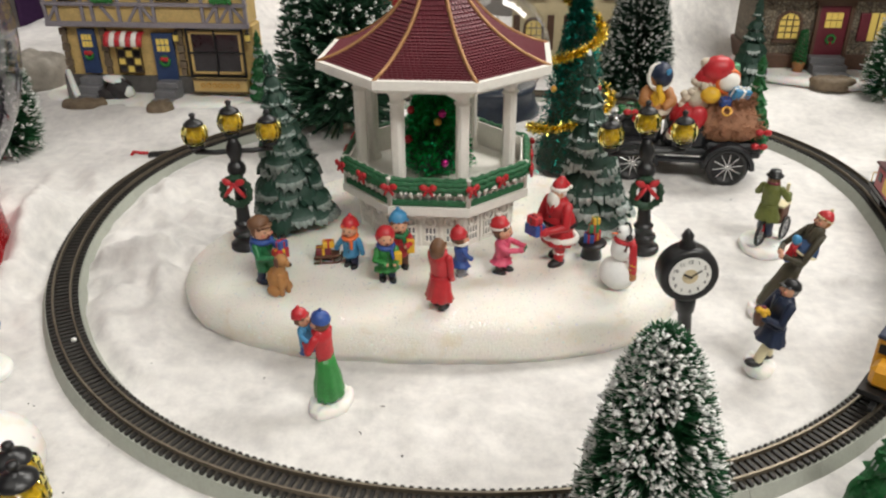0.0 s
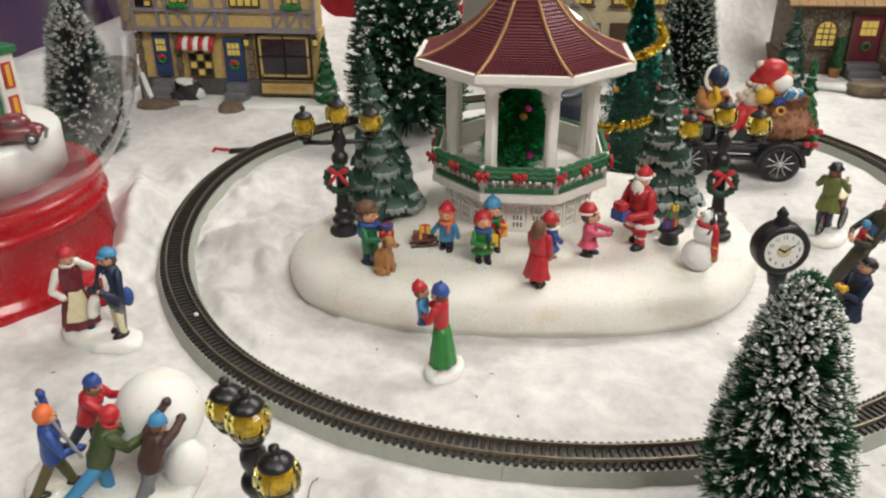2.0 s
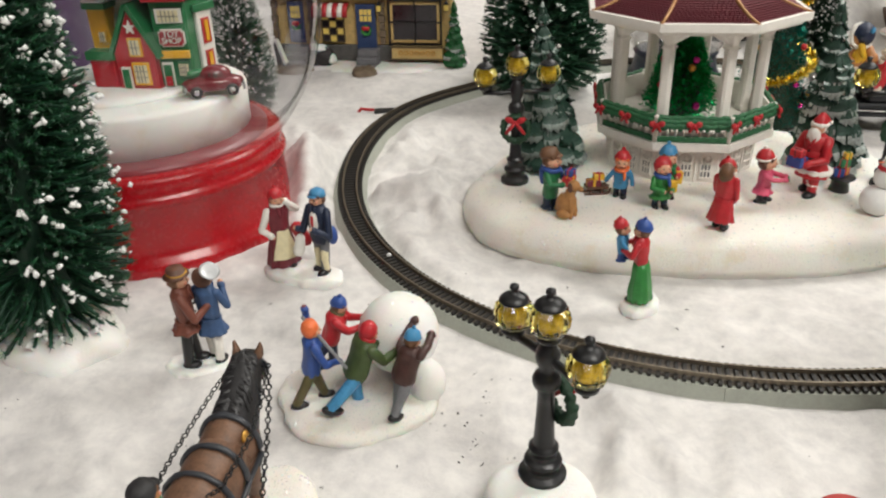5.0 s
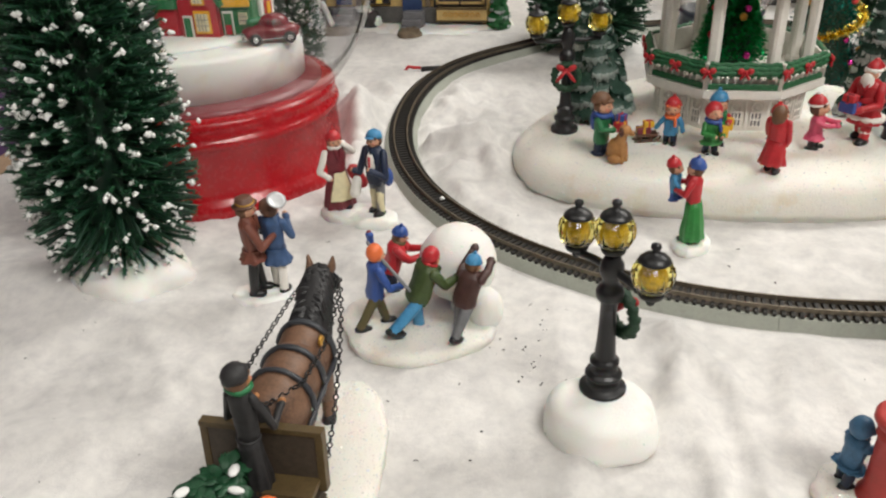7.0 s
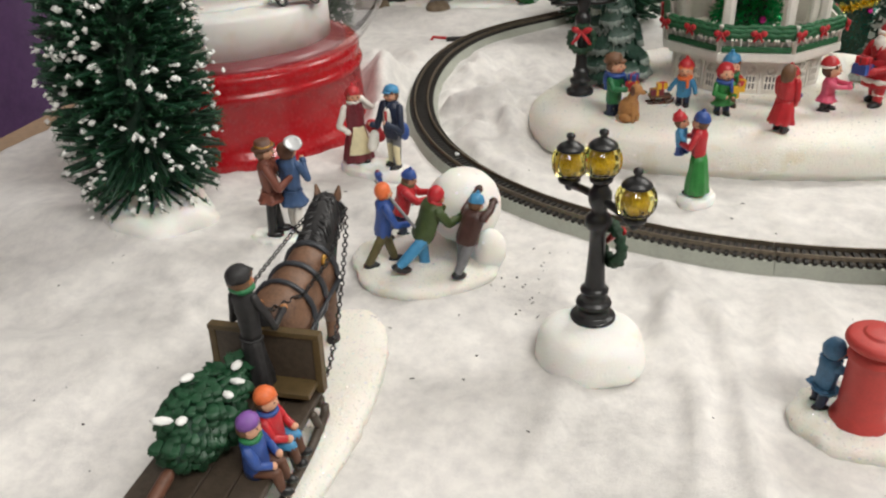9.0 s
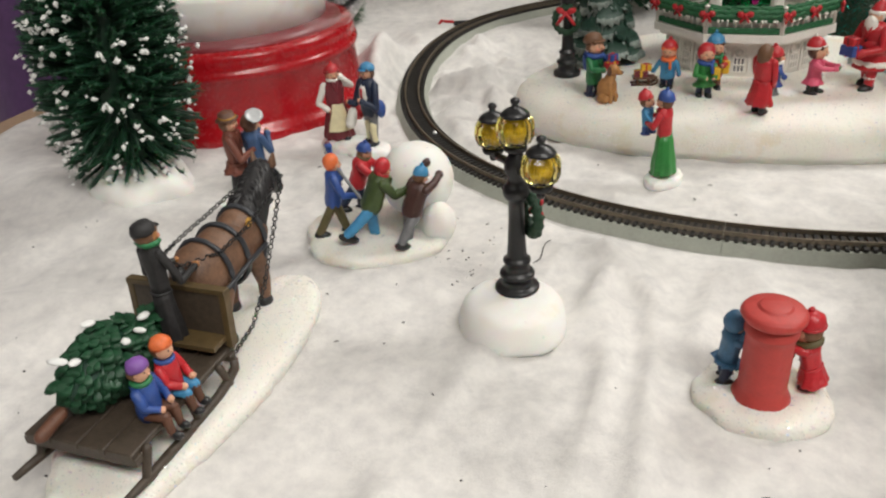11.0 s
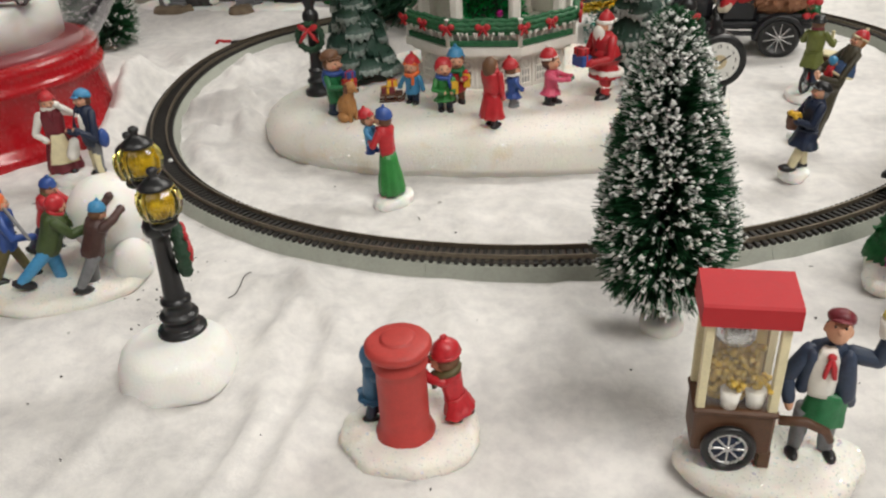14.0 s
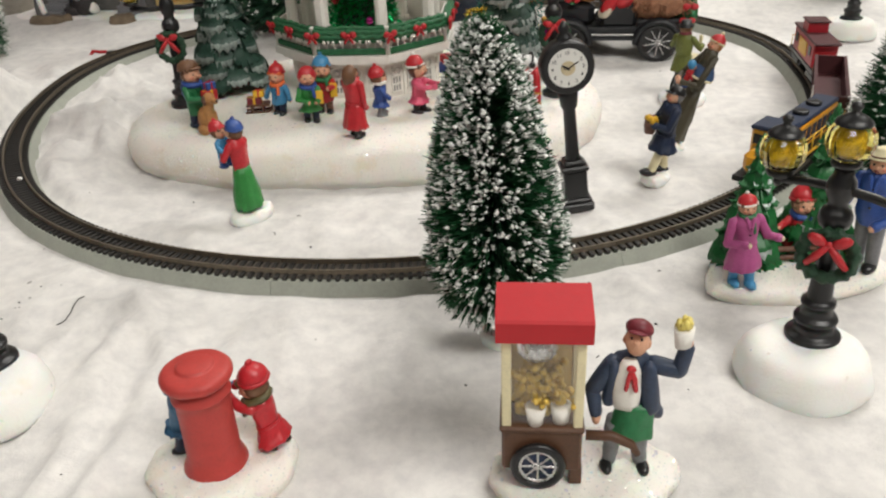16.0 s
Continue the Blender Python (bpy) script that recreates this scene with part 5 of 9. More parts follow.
def cast_tree(at, height, radius, label, seed=1, tiers=9, frost=0.8, mat=None, lean=(0, 0), name="fir_tree", tip=None, parent=None, group="cast fir trees"):
    """A moulded fir: drooping branches in loose tiers round a trunk."""
    random.seed(seed)
    mat, tip = mat or RESIN_PINE, tip or RESIN_TIP
    m = pose(*at, lean[0], lean[1], 0)
    tr = part(name, Shape(), parent, label, m) if parent else thing(name, m, 0, label, "tree", group)
    tk = Shape()
    tk.lathe([(radius * 0.26, -0.001), (radius * 0.22, height * 0.1), (radius * 0.1, height * 0.6), (0.0006, height * 0.97)], BROWN, None, 10)
    part("trunk", tk, tr)
    sh = Shape()
    step = height / tiers
    for t in range(tiers):
        u = t / (tiers - 1)
        z = height * (0.155 + 0.80 * u ** 0.96)
        r = radius * (1 - 0.88 * u) ** 0.92
        cnt = max(5, round(6 * (1 - u) + 5))
        for k in range(cnt):
            a = (k + 0.5 * (t % 2) + random.uniform(-0.3, 0.3)) * 2 * math.pi / cnt
            d = Vector((math.cos(a), math.sin(a), 0))
            size = min(max(0.0062, step * 1.7) * random.uniform(0.85, 1.2), r * 0.85 + 0.0035)
            root = d * max(0.0, r * random.uniform(0.90, 1.08) - size * 0.58) + Vector((0, 0, z + random.uniform(-0.28, 0.28) * step))
            way = (d + Vector((0, 0, random.uniform(-0.42, -0.12) - 0.45 * u))).normalized()
            fan(sh, root, way, size, mat, tip, random.random() < frost + 0.45 * u, 0.47)
        sh.lathe([(max(0.0008, (r - 0.006) * 0.85), z - step), (max(0.0006, r * 0.30), z + step * 0.3)], mat, None, 12)
    for k in range(5):
        a = k * 1.2566
        fan(sh, Vector((0, 0, height * 0.985)), Vector((0.45 * math.cos(a), 0.45 * math.sin(a), -0.9)).normalized(), max(0.006, step * 1.1), mat, tip, frost > 0.3, 0.26)
    sh.lathe([(radius * 0.10, height * 0.90), (radius * 0.07, height * 0.97), (0.0006, height * 1.01)], tip if frost > 0.3 else mat, None, 8)
    part("crown", sh, tr, "drooping frosted branches" if frost > 0.5 else "")
    return tr


cast_tree((-0.1175, -0.0745, TOP), 0.108, 0.0245, "dark green cast fir tree with white frosted branch tips", 3, 11, 0.85, lean=(0, -4), tip=RESIN_DIM)
cast_tree((0.0690, -0.0610, TOP), 0.108, 0.0228, "dark green cast fir tree with white frosted branch tips", 5, 11, 1.0, lean=(0, -5))
cast_tree((-0.2165, 0.1850, cloth_z(-0.2165, 0.185) + 0.002), 0.062, 0.0115, "small bright green cast fir tree beside the shop", 8, 8, 0.25, RESIN_LEAF, group="small cast trees")
cast_tree((0.262, 0.325, cloth_z(0.262, 0.325)), 0.085, 0.019, "dark green cast fir tree with snowy tips", 12, 8, 0.22)


def tinsel_tree(at, height, radius, count, mat, label, seed, gold=0, baubles=0, full=1.0):
    random.seed(seed)
    tr = thing("tinsel_tree", at, 0, label, "tree")
    tk = Shape()
    tk.lathe([(radius * 0.35, -0.001), (radius * 0.35, 0.004), (0.002, 0.006), (0.0012, height * 0.97)], WIRE, None, 12)
    part("trunk", tk, tr)
    sh = Shape()
    for i in range(count):
        u = (i / count) ** 0.8
        a = i * 2.39996
        r = radius * (1 - 0.93 * u) ** full * random.uniform(0.55, 1.08)
        p = Vector((r * math.cos(a), r * math.sin(a), 0.005 + (height - 0.006) * u))
        strand(sh, p, Vector((random.gauss(0, 1) + math.cos(a), random.gauss(0, 1) + math.sin(a), random.gauss(0, 1))).normalized(), random.uniform(0.0018, 0.0042), 0.00045, mat)
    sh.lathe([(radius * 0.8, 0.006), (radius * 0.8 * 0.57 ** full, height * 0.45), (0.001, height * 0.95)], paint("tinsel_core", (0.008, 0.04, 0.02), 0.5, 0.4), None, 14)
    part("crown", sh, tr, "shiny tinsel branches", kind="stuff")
    if gold:
        gs = Shape()
        for i in range(9000):
            t = i / 9000
            a, u = t * gold * 6.283, 0.06 + 0.9 * t
            r = radius * (1 - 0.9 * u) + 0.006
            c = Vector((r * math.cos(a), r * math.sin(a), height * u))
            strand(gs, c, Vector((random.gauss(0, 1), random.gauss(0, 1), random.gauss(0, 1))).normalized(), random.uniform(0.0026, 0.0058), 0.00042, TINSEL_GOLD)
        part("garland", gs, tr, "gold tinsel garland", kind="stuff")
    for i in range(baubles):
        u = random.uniform(0.12, 0.8)
        a = random.uniform(3.4, 6.0)
        b = Shape()
        r = radius * (1 - 0.9 * u) ** full + 0.002
        b.ball((r * math.cos(a), r * math.sin(a), height * u), 0.0026, (paint("magenta_bauble", (0.5, 0.03, 0.25), 0.15, 0.1, metal=0.8), RED, GOLD)[i % 3], n=12)
        part("bauble", b, tr)
    return tr


tinsel_tree((-0.0305, -0.0535, TOP + 0.0294), 0.062, 0.0235, 13000, TINSEL_GREEN, "sparkling green tinsel tree standing inside the bandstand", 31, 0, 5, 0.62)
tinsel_tree((0.0645, 0.085, cloth_z(0.0645, 0.085)), 0.150, 0.034, 11000, TINSEL_TEAL, "dark tinsel tree wound with a gold garland", 33, 2.6, 7)
# ---- painted figurines ----
def hat_on(sh, m, kind, col, c, r, trim=WHITE):
    x, y, z = c
    if kind == "knit":
        sh.lathe([(r * 1.08, -0.05 * r), (r * 1.06, r * 0.35), (r * 0.85, r * 0.8), (r * 0.45, r * 1.12), (r * 0.1, r * 1.22)], col, m @ pose(x, y, z + 0.12 * r, -8), 12)
        sh.ring((x, y, z + 0.16 * r), r * 1.0, r * 0.16, trim, m, 14, 6, Euler((-0.14, 0, 0)))
        sh.ball((x, y + 0.15 * r, z + 1.42 * r), r * 0.26, trim, m, 8)
    elif kind == "long":
        sh.lathe([(r * 1.06, 0), (r * 0.98, r * 0.5), (r * 0.75, r), (r * 0.5, r * 1.4)], col, m @ pose(x, y, z + 0.1 * r, -10), 12)
        sh.limb((x, y + 0.3 * r, z + 1.35 * r), (x + 0.9 * r, y + 0.8 * r, z + 0.55 * r), r * 0.48, r * 0.2, col, m)
        sh.ball((x + 1.0 * r, y + 0.9 * r, z + 0.35 * r), r * 0.3, trim, m, 8)
        sh.ring((x, y, z + 0.2 * r), r * 1.02, r * 0.24, trim, m, 14, 6, Euler((-0.14, 0, 0)))
    elif kind == "brim":
        sh.lathe([(r * 1.34, 0.35 * r), (r * 1.36, 0.45 * r), (r * 0.96, 0.55 * r), (r * 0.88, 1.2 * r), (r * 0.6, 1.34 * r)], col, m @ pose(x, y, z, -6), 14)
        sh.ring((x, y, z + 0.66 * r), r * 0.98, r * 0.12, trim, m, 14, 5)
    elif kind == "top":
        sh.lathe([(r * 1.25, 0.4 * r), (r * 1.25, 0.5 * r), (r * 0.8, 0.55 * r), (r * 0.74, 1.55 * r), (r * 0.78, 1.65 * r)], col, m @ pose(x, y, z, -6), 14)
        sh.ring((x, y, z + 0.68 * r), r * 0.78, r * 0.1, trim, m, 14, 5)
    elif kind == "cap":
        sh.lathe([(r * 1.08, 0.1 * r), (r * 1.1, r * 0.4), (r * 0.9, r * 0.85), (r * 0.4, r * 1.1)], col, m @ pose(x, y, z, -10), 12)
        sh.ball((x, y - 0.95 * r, z + 0.28 * r), (r * 0.75, r * 0.55, r * 0.12), col, m, 8)
    elif kind == "hood":
        sh.ball((x, y + 0.22 * r, z + 0.12 * r), (r * 1.15, r * 1.1, r * 1.18), col, m, 12)
    elif kind == "hair":
        sh.ball((x, y + 0.25 * r, z + 0.12 * r), (r * 1.08, r * 1.0, r * 1.08), col, m, 12)


def person(sh, m, H, coat, kid=True, lower="legs", legs=BLACK, boots=BLACK, hat="knit", hatc=RED, trim=WHITE, hair=HAIR, scarf=None, arms=None, stride=0.04, sleeve=None, gloves=None, apron=None, hem=0.2, bulk=1.0, skirt=None, lean=0.0, beard=False, face=SKIN, head=1.0):
    """A standing painted figurine looking along -y, of height H, as rings and limbs of one mesh."""
    m = m @ pose(0, 0, 0, lean)
    r = H * (0.148 if kid else 0.086) * head
    extra = {"knit": 0.62, "long": 0.5, "brim": 0.42, "top": 0.85, "cap": 0.12, "hood": 0.3, "hair": 0.2}[hat] * r
    hz = H - r - extra
    sz = hz - r * 1.15
    hip = H * (0.26 if kid else 0.43)
    w = H * (0.160 if kid else 0.104) * bulk
    for s in (-1, 1):
        fx, fy = s * w * 0.5, -s * stride * H
        sh.ball((fx, fy - 0.03 * H, w * 0.24), (w * 0.42, w * 0.78, w * 0.34), boots, m, 10)
        if lower != "gown":
            sh.limb((s * w * 0.42, 0, hip), (fx, fy, 0.05 * H), w * 0.46, w * 0.36, legs, m, 8)
    sk = skirt or coat
    if lower == "legs":
        sh.pleat([(w * 0.86, hip - 0.05 * H), (w * 0.98, hip), (w * 0.92, (hip + sz) / 2), (w * 1.0, sz - 0.04 * H), (w * 0.72, sz + 0.02 * H), (r * 0.5, sz + 0.05 * H)], coat, m, 26, 1.0, 0.74, H * 1000, 5, 0.06)
    else:
        low = hem * H if lower == "coat" else 0.03 * H
        wide = w * (1.35 if lower == "coat" else 1.48)
        sh.pleat([(wide * 0.95, low), (wide, low + 0.015 * H), (wide * 0.86, (low + hip) / 2), (w * 0.86, hip + 0.06 * H)], sk, m, 36, 1.0, 0.8, H * 900, 9, 0.085)
        sh.pleat([(w * 0.84, hip + 0.04 * H), (w * 0.92, (hip + sz) / 2 + 0.03 * H), (w * 1.0, sz - 0.04 * H), (w * 0.72, sz + 0.02 * H), (r * 0.5, sz + 0.05 * H)], coat, m, 26, 1.0, 0.76, H * 800, 5, 0.05)
        if apron:
            panel = []
            for j in range(8):
                t = j / 7
                rad = (w * 0.92 + (wide - w * 0.92) * t) * (1.09 + 0.02 * math.sin(j))
                for i in range(9):
                    a = radians(-90 + (i - 4) * (7.5 + 5.0 * t))
                    k = rad * (1 + 0.03 * math.sin(i * 2.6))
                    panel.append((k * math.cos(a), k * math.sin(a) * 0.82, hip + 0.07 * H - t * (hip + 0.07 * H - low) * 0.74))
            sh.add(panel, [(j * 9 + i, (j + 1) * 9 + i, (j + 1) * 9 + i + 1, j * 9 + i + 1) for j in range(7) for i in range(8)], apron, m)
    arms = arms or [((-0.19, -0.02, 0.5), (-0.17, -0.12, 0.38)), ((0.19, -0.02, 0.5), (0.17, -0.12, 0.38))]
    for s, (el, wr) in zip((-1, 1), arms):
        a = (s * w * 0.95, 0, sz - 0.03 * H)
        e, h = tuple(c * H for c in el), tuple(c * H for c in wr)
        sh.limb(a, e, w * 0.36, w * 0.31, sleeve or coat, m, 8)
        sh.limb(e, h, w * 0.31, w * 0.26, sleeve or coat, m, 8)
        d = (Vector(h) - Vector(e)).normalized() * 0.03 * H
        sh.ball(tuple(Vector(h) + d), 0.032 * H * (1.1 if kid else 0.85), gloves or face, m, 8)
    sh.ball((0, -0.04 * r, hz), (r * 0.94, r * 0.98, r), face, m, 12)
    sh.ball((0, -r * 1.0, hz - 0.1 * r), r * 0.17, face, m, 6)
    for s in (-1, 1):
        sh.ball((s * 0.36 * r, -0.88 * r, hz + 0.12 * r), r * 0.11, BLACK, m, 6)
    sh.ball((0, -0.93 * r, hz - 0.42 * r), (r * 0.26, r * 0.1, r * 0.09), MAROON, m, 6)
    for s in (-1, 1):
        sh.ball((s * 0.52 * r, -0.70 * r, hz - 0.22 * r), r * 0.24, CHEEK, m, 6)
        sh.limb((s * w * 0.25, -w * 0.62, sz + 0.015 * H), (s * w * 0.06, -w * 0.80, sz - 0.10 * H), w * 0.16, w * 0.10, coat, m, 6)
    if lower == "coat":
        sh.ring((0, 0, hip + 0.05 * H), w * 0.90, w * 0.10, coat, m @ Matrix.Diagonal((1, 0.80, 1, 1)), 16, 6)
    for k in range(3 if lower != "gown" else 0):
        sh.ball((0, -w * 0.80, sz - 0.08 * H - k * 0.075 * H), w * 0.09, BLACK, m, 5)
    for s, (el, wr) in zip((-1, 1), arms):
        e, h = Vector(el) * H, Vector(wr) * H
        sh.limb(tuple(h - (h - e).normalized() * 0.012 * H), tuple(h + (h - e).normalized() * 0.004 * H), w * 0.33, w * 0.33, sleeve or coat, m, 8)
    if hat != "hood":
        for k in range(5):
            sh.ball(((k - 2) * 0.36 * r, -0.66 * r + 0.10 * r * abs(k - 2), hz + 0.52 * r), r * 0.26, hair, m, 6)
        sh.ball((0, r * 0.22, hz + 0.02 * r), (r * 1.02, r * 0.92, r * 0.98), hair, m, 10)
    if beard:
        sh.ball((0, -r * 0.86, hz - r * 0.95), (r * 1.0, r * 0.72, r * 1.3), WHITE, m, 12)
        for s in (-1, 1):
            sh.ball((s * 0.35 * r, -r * 1.12, hz - r * 0.3), (r * 0.4, r * 0.25, r * 0.2), WHITE, m, 8)
    if scarf:
        sh.ring((0, 0, sz + 0.035 * H), r * 0.82, r * 0.3, scarf, m, 14, 6, Euler((0.15, 0, 0)))
        sh.limb((r * 0.4, -r * 0.9, sz + 0.02 * H), (r * 0.55, -r * 1.15, sz - 0.13 * H), r * 0.25, r * 0.2, scarf, m, 6)
    back = (0.30 * r if kid or beard else 0.14 * r) if hat in ("knit", "cap", "long") else 0.0
    hat_on(sh, m, hat, hatc, (0, back, hz + 0.15 * r + min(back, 0.2 * r)), r, trim)


def parcel(sh, m, c, size, col, ribbon):
    sh.box(c, size, col, m, ch=min(size) * 0.08)
    sh.box(c, (size[0] * 1.03, size[1] * 0.18, size[2] * 1.03), ribbon, m)
    sh.box(c, (size[0] * 0.18, size[1] * 1.03, size[2] * 1.04), ribbon, m)
    x, y, z = c
    for s in (-1, 1):
        sh.ball((x + s * size[0] * 0.16, y, z + size[2] * 0.6), (size[0] * 0.16, size[1] * 0.1, size[2] * 0.14), ribbon, m, 6)


CHEEK = paint("cheek_paint", (0.66, 0.26, 0.17), 0.5, 0.12)
FIG = "figurines on the plateau"
LODEN = paint("loden_paint", (0.062, 0.052, 0.030), 0.5, 0.4)
UMBER = paint("umber_paint", (0.075, 0.034, 0.028), 0.42, 0.4)
RUSSET = paint("russet_paint", (0.19, 0.06, 0.038), 0.48, 0.35)


def statuette(at, turn, label, sh, group=FIG, lean=(0, 0)):
    sculpt(sh)
    return thing("figurine", pose(*at, lean[0], lean[1], 0) @ pose(0, 0, 0, 0, 0, turn), 0, label, "figurine", group, shape=sh)


I = Matrix.Identity(4)
FLOOR_Z = TOP - 0.0003
HOLD = [((-0.2, -0.1, 0.5), (-0.1, -0.26, 0.5)), ((0.2, -0.1, 0.5), (0.1, -0.26, 0.5))]

sh = Shape()
person(sh, I, 0.0375, GREEN, True, "legs", NAVY, NAVY, "cap", HAIR, arms=HOLD, scarf=BLUE)
sh.ball((0, 0.002, 0.0300), (0.0048, 0.0038, 0.0046), WHITE, I, 10)
sh.ball((0, 0.0045, 0.022), (0.0050, 0.0028, 0.0075), BLUE, I, 10)
parcel(sh, I, (0.001, -0.0115, 0.0205), (0.008, 0.006, 0.006), RED, YELLOW)
parcel(sh, I, (0.002, -0.0115, 0.0255), (0.006, 0.005, 0.004), BLUE, RED)
statuette((-0.1143, -0.1500, FLOOR_Z), 62, "painted child figurine in green carrying wrapped parcels", sh)
DOG_TAN = paint("dog_tan", (0.42, 0.20, 0.065), 0.5, 0.3)
sh = Shape()
sh.ball((0, 0, 0.0065), (0.0042, 0.0056, 0.0065), DOG_TAN, I, 12)
sh.limb((0, -0.001, 0.009), (0, -0.0030, 0.0150), 0.0034, 0.0026, DOG_TAN)
sh.ball((0, -0.0042, 0.0175), (0.0030, 0.0034, 0.0030), DOG_TAN)
sh.ball((0, -0.0078, 0.0168), (0.0016, 0.0024, 0.0014), DOG_TAN)
sh.ball((0, -0.0098, 0.0172), 0.0007, BLACK)
for s in (-1, 1):
    sh.limb((s * 0.0018, -0.0035, 0.010), (s * 0.0020, -0.0045, 0.001), 0.0015, 0.0012, DOG_TAN)
    sh.ball((s * 0.0040, -0.001, 0.0025), (0.0020, 0.0040, 0.0026), DOG_TAN)
    sh.ball((s * 0.0027, -0.0035, 0.0172), (0.0008, 0.0015, 0.0026), BROWN)
sh.limb((0, 0.005, 0.003), (0.004, 0.0075, 0.002), 0.0012, 0.0006, DOG_TAN)
sh.v = [(x * 1.15, y * 1.15, z * 1.18) for x, y, z in sh.v]
thing("dog_figurine", (-0.1050, -0.1605, FLOOR_Z), 60, "tan painted dog figurine sitting on the snow", "figurine", FIG, shape=sh)
sh = Shape()
person(sh, I, 0.0305, SKY, True, "legs", NAVY, BLACK, "knit", RED, RED, arms=[((-0.22, 0.0, 0.45), (-0.30, 0.06, 0.33)), ((0.2, -0.02, 0.46), (0.24, -0.04, 0.32))], scarf=ORANGE, hair=ORANGE)
statuette((-0.0712, -0.1290, FLOOR_Z), -8, "painted child figurine in blue pulling a sled", sh)
sd = thing("toy_sled", (-0.0858, -0.1255, FLOOR_Z), 12, "small brown sled loaded with a yellow parcel", "sled")
sh = Shape()
sh.box((0, 0, 0.0052), (0.014, 0.0075, 0.0014), BROWN)
part("seat", sh, sd)
for s in (-1, 1):
    sh = Shape()
    sh.tube([(-0.008, s * 0.003, 0.0009), (0.005, s * 0.003, 0.0009), (0.0078, s * 0.003, 0.0022), (0.0085, s * 0.003, 0.0045)], 0.0007, BROWN, n=6)
    for x in (-0.004, 0.003):
        sh.limb((x, s * 0.003, 0.001), (x, s * 0.003, 0.005), 0.0006, 0.0006, BROWN, n=6)
    part("runner", sh, sd)
pk = Shape()
parcel(pk, I, (-0.002, 0, 0.0078), (0.0085, 0.006, 0.0040), MAROON, YELLOW)
parcel(pk, I, (0.001, 0, 0.0118), (0.0065, 0.005, 0.0038), YELLOW, RED)
thing("wrapped_parcels", pose(-0.0858, -0.1255, FLOOR_Z, 0, 0, 12), 0, "stack of small wrapped parcels in red and yellow", "parcel", shape=pk)
sh = Shape()
person(sh, I, 0.0325, LEAF, True, "coat", NAVY, BLACK, "hood", RED, hem=0.22, arms=[((-0.2, -0.08, 0.45), (-0.06, -0.2, 0.42)), ((0.2, -0.08, 0.45), (0.12, -0.2, 0.42))], scarf=BLUE)
sh.box((0.0055, -0.004, 0.0155), (0.004, 0.004, 0.007), YELLOW, I)
statuette((-0.0484, -0.1435, FLOOR_Z), 18, "painted child figurine in a green coat and red hood", sh)
sh = Shape()
person(sh, I, 0.0345, RED, True, "legs", BROWN, BLACK, "knit", SKY, SKY, arms=HOLD, scarf=GREEN)
sh.box((0.006, -0.004, 0.0150), (0.004, 0.004, 0.008), YELLOW, I)
statuette((-0.0436, -0.1275, FLOOR_Z), 12, "painted child figurine in red with a blue cap", sh)
sh = Shape()
person(sh, I, 0.0400, RED, False, "coat", BLACK, BLACK, "hair", HAIR, hem=0.13, bulk=1.35, arms=[((-0.16, -0.02, 0.52), (-0.10, -0.12, 0.40)), ((0.15, -0.06, 0.56), (0.06, -0.14, 0.66))], gloves=SKY)
sh.ball((0, 0.0022, 0.0345), (0.0042, 0.0036, 0.0056), HAIR, I, 12)
statuette((-0.0169, -0.1690, FLOOR_Z), 150, "painted figurine of a brown-haired girl in a long red coat", sh)
sh = Shape()
person(sh, I, 0.0300, BLUE, True, "coat", GREY, GREY, "knit", RED, RED, hem=0.2)
sh.ring((0, 0, 0.0205), 0.0036, 0.0012, WHITE, I, 14, 6)
statuette((-0.0086, -0.1340, FLOOR_Z), 120, "painted child figurine in a blue coat and red cap", sh)
sh = Shape()
person(sh, I, 0.0345, PINK, True, "coat", BLACK, BLACK, "knit", RED, hem=0.2, arms=[((-0.16, -0.14, 0.5), (-0.08, -0.34, 0.5)), ((0.18, -0.14, 0.5), (0.08, -0.34, 0.5))], gloves=GREEN, hair=BROWN)
statuette((0.0140, -0.1295, FLOOR_Z), 75, "painted child figurine in a pink coat reaching out", sh)
sh = Shape()
person(sh, I, 0.0500, RED, False, "coat", RED, BLACK, "long", RED, WHITE, hair=WHITE, hem=0.26, bulk=1.55, arms=[((-0.2, -0.08, 0.54), (-0.12, -0.30, 0.52)), ((0.2, -0.08, 0.54), (0.10, -0.30, 0.52))], beard=True, gloves=WHITE, stride=0.08, lean=5)
sh.ball((0, -0.001, 0.0255), (0.0098, 0.0086, 0.0085), RED, I, 14)
sh.ring((0, 0, 0.0160), 0.0102, 0.0019, WHITE, pose(0, 0, 0) @ Matrix.Diagonal((1, 0.82, 1, 1)), 20, 7)
sh.ring((0, -0.001, 0.0250), 0.0096, 0.0011, BLACK, Matrix.Diagonal((1, 0.9, 1, 1)), 20, 6)
for s in (-1, 1):
    sh.ring((s * 0.0034, -s * 0.003, 0.0075), 0.0030, 0.0010, WHITE, I, 12, 6)
parcel(sh, I, (0.0, -0.0200, 0.0260), (0.010, 0.007, 0.0065), BLUE, RED)
parcel(sh, I, (0.0, -0.0205, 0.0315), (0.0075, 0.006, 0.004), RED, MAROON)
statuette((0.0465, -0.1120, FLOOR_Z), -48, "white-bearded painted figurine in a red suit holding parcels", sh)
ht = thing("hat_of_gifts", (0.0655, -0.1075, FLOOR_Z), 10, "upturned black hat full of small wrapped gifts", "hat")
sh = Shape()
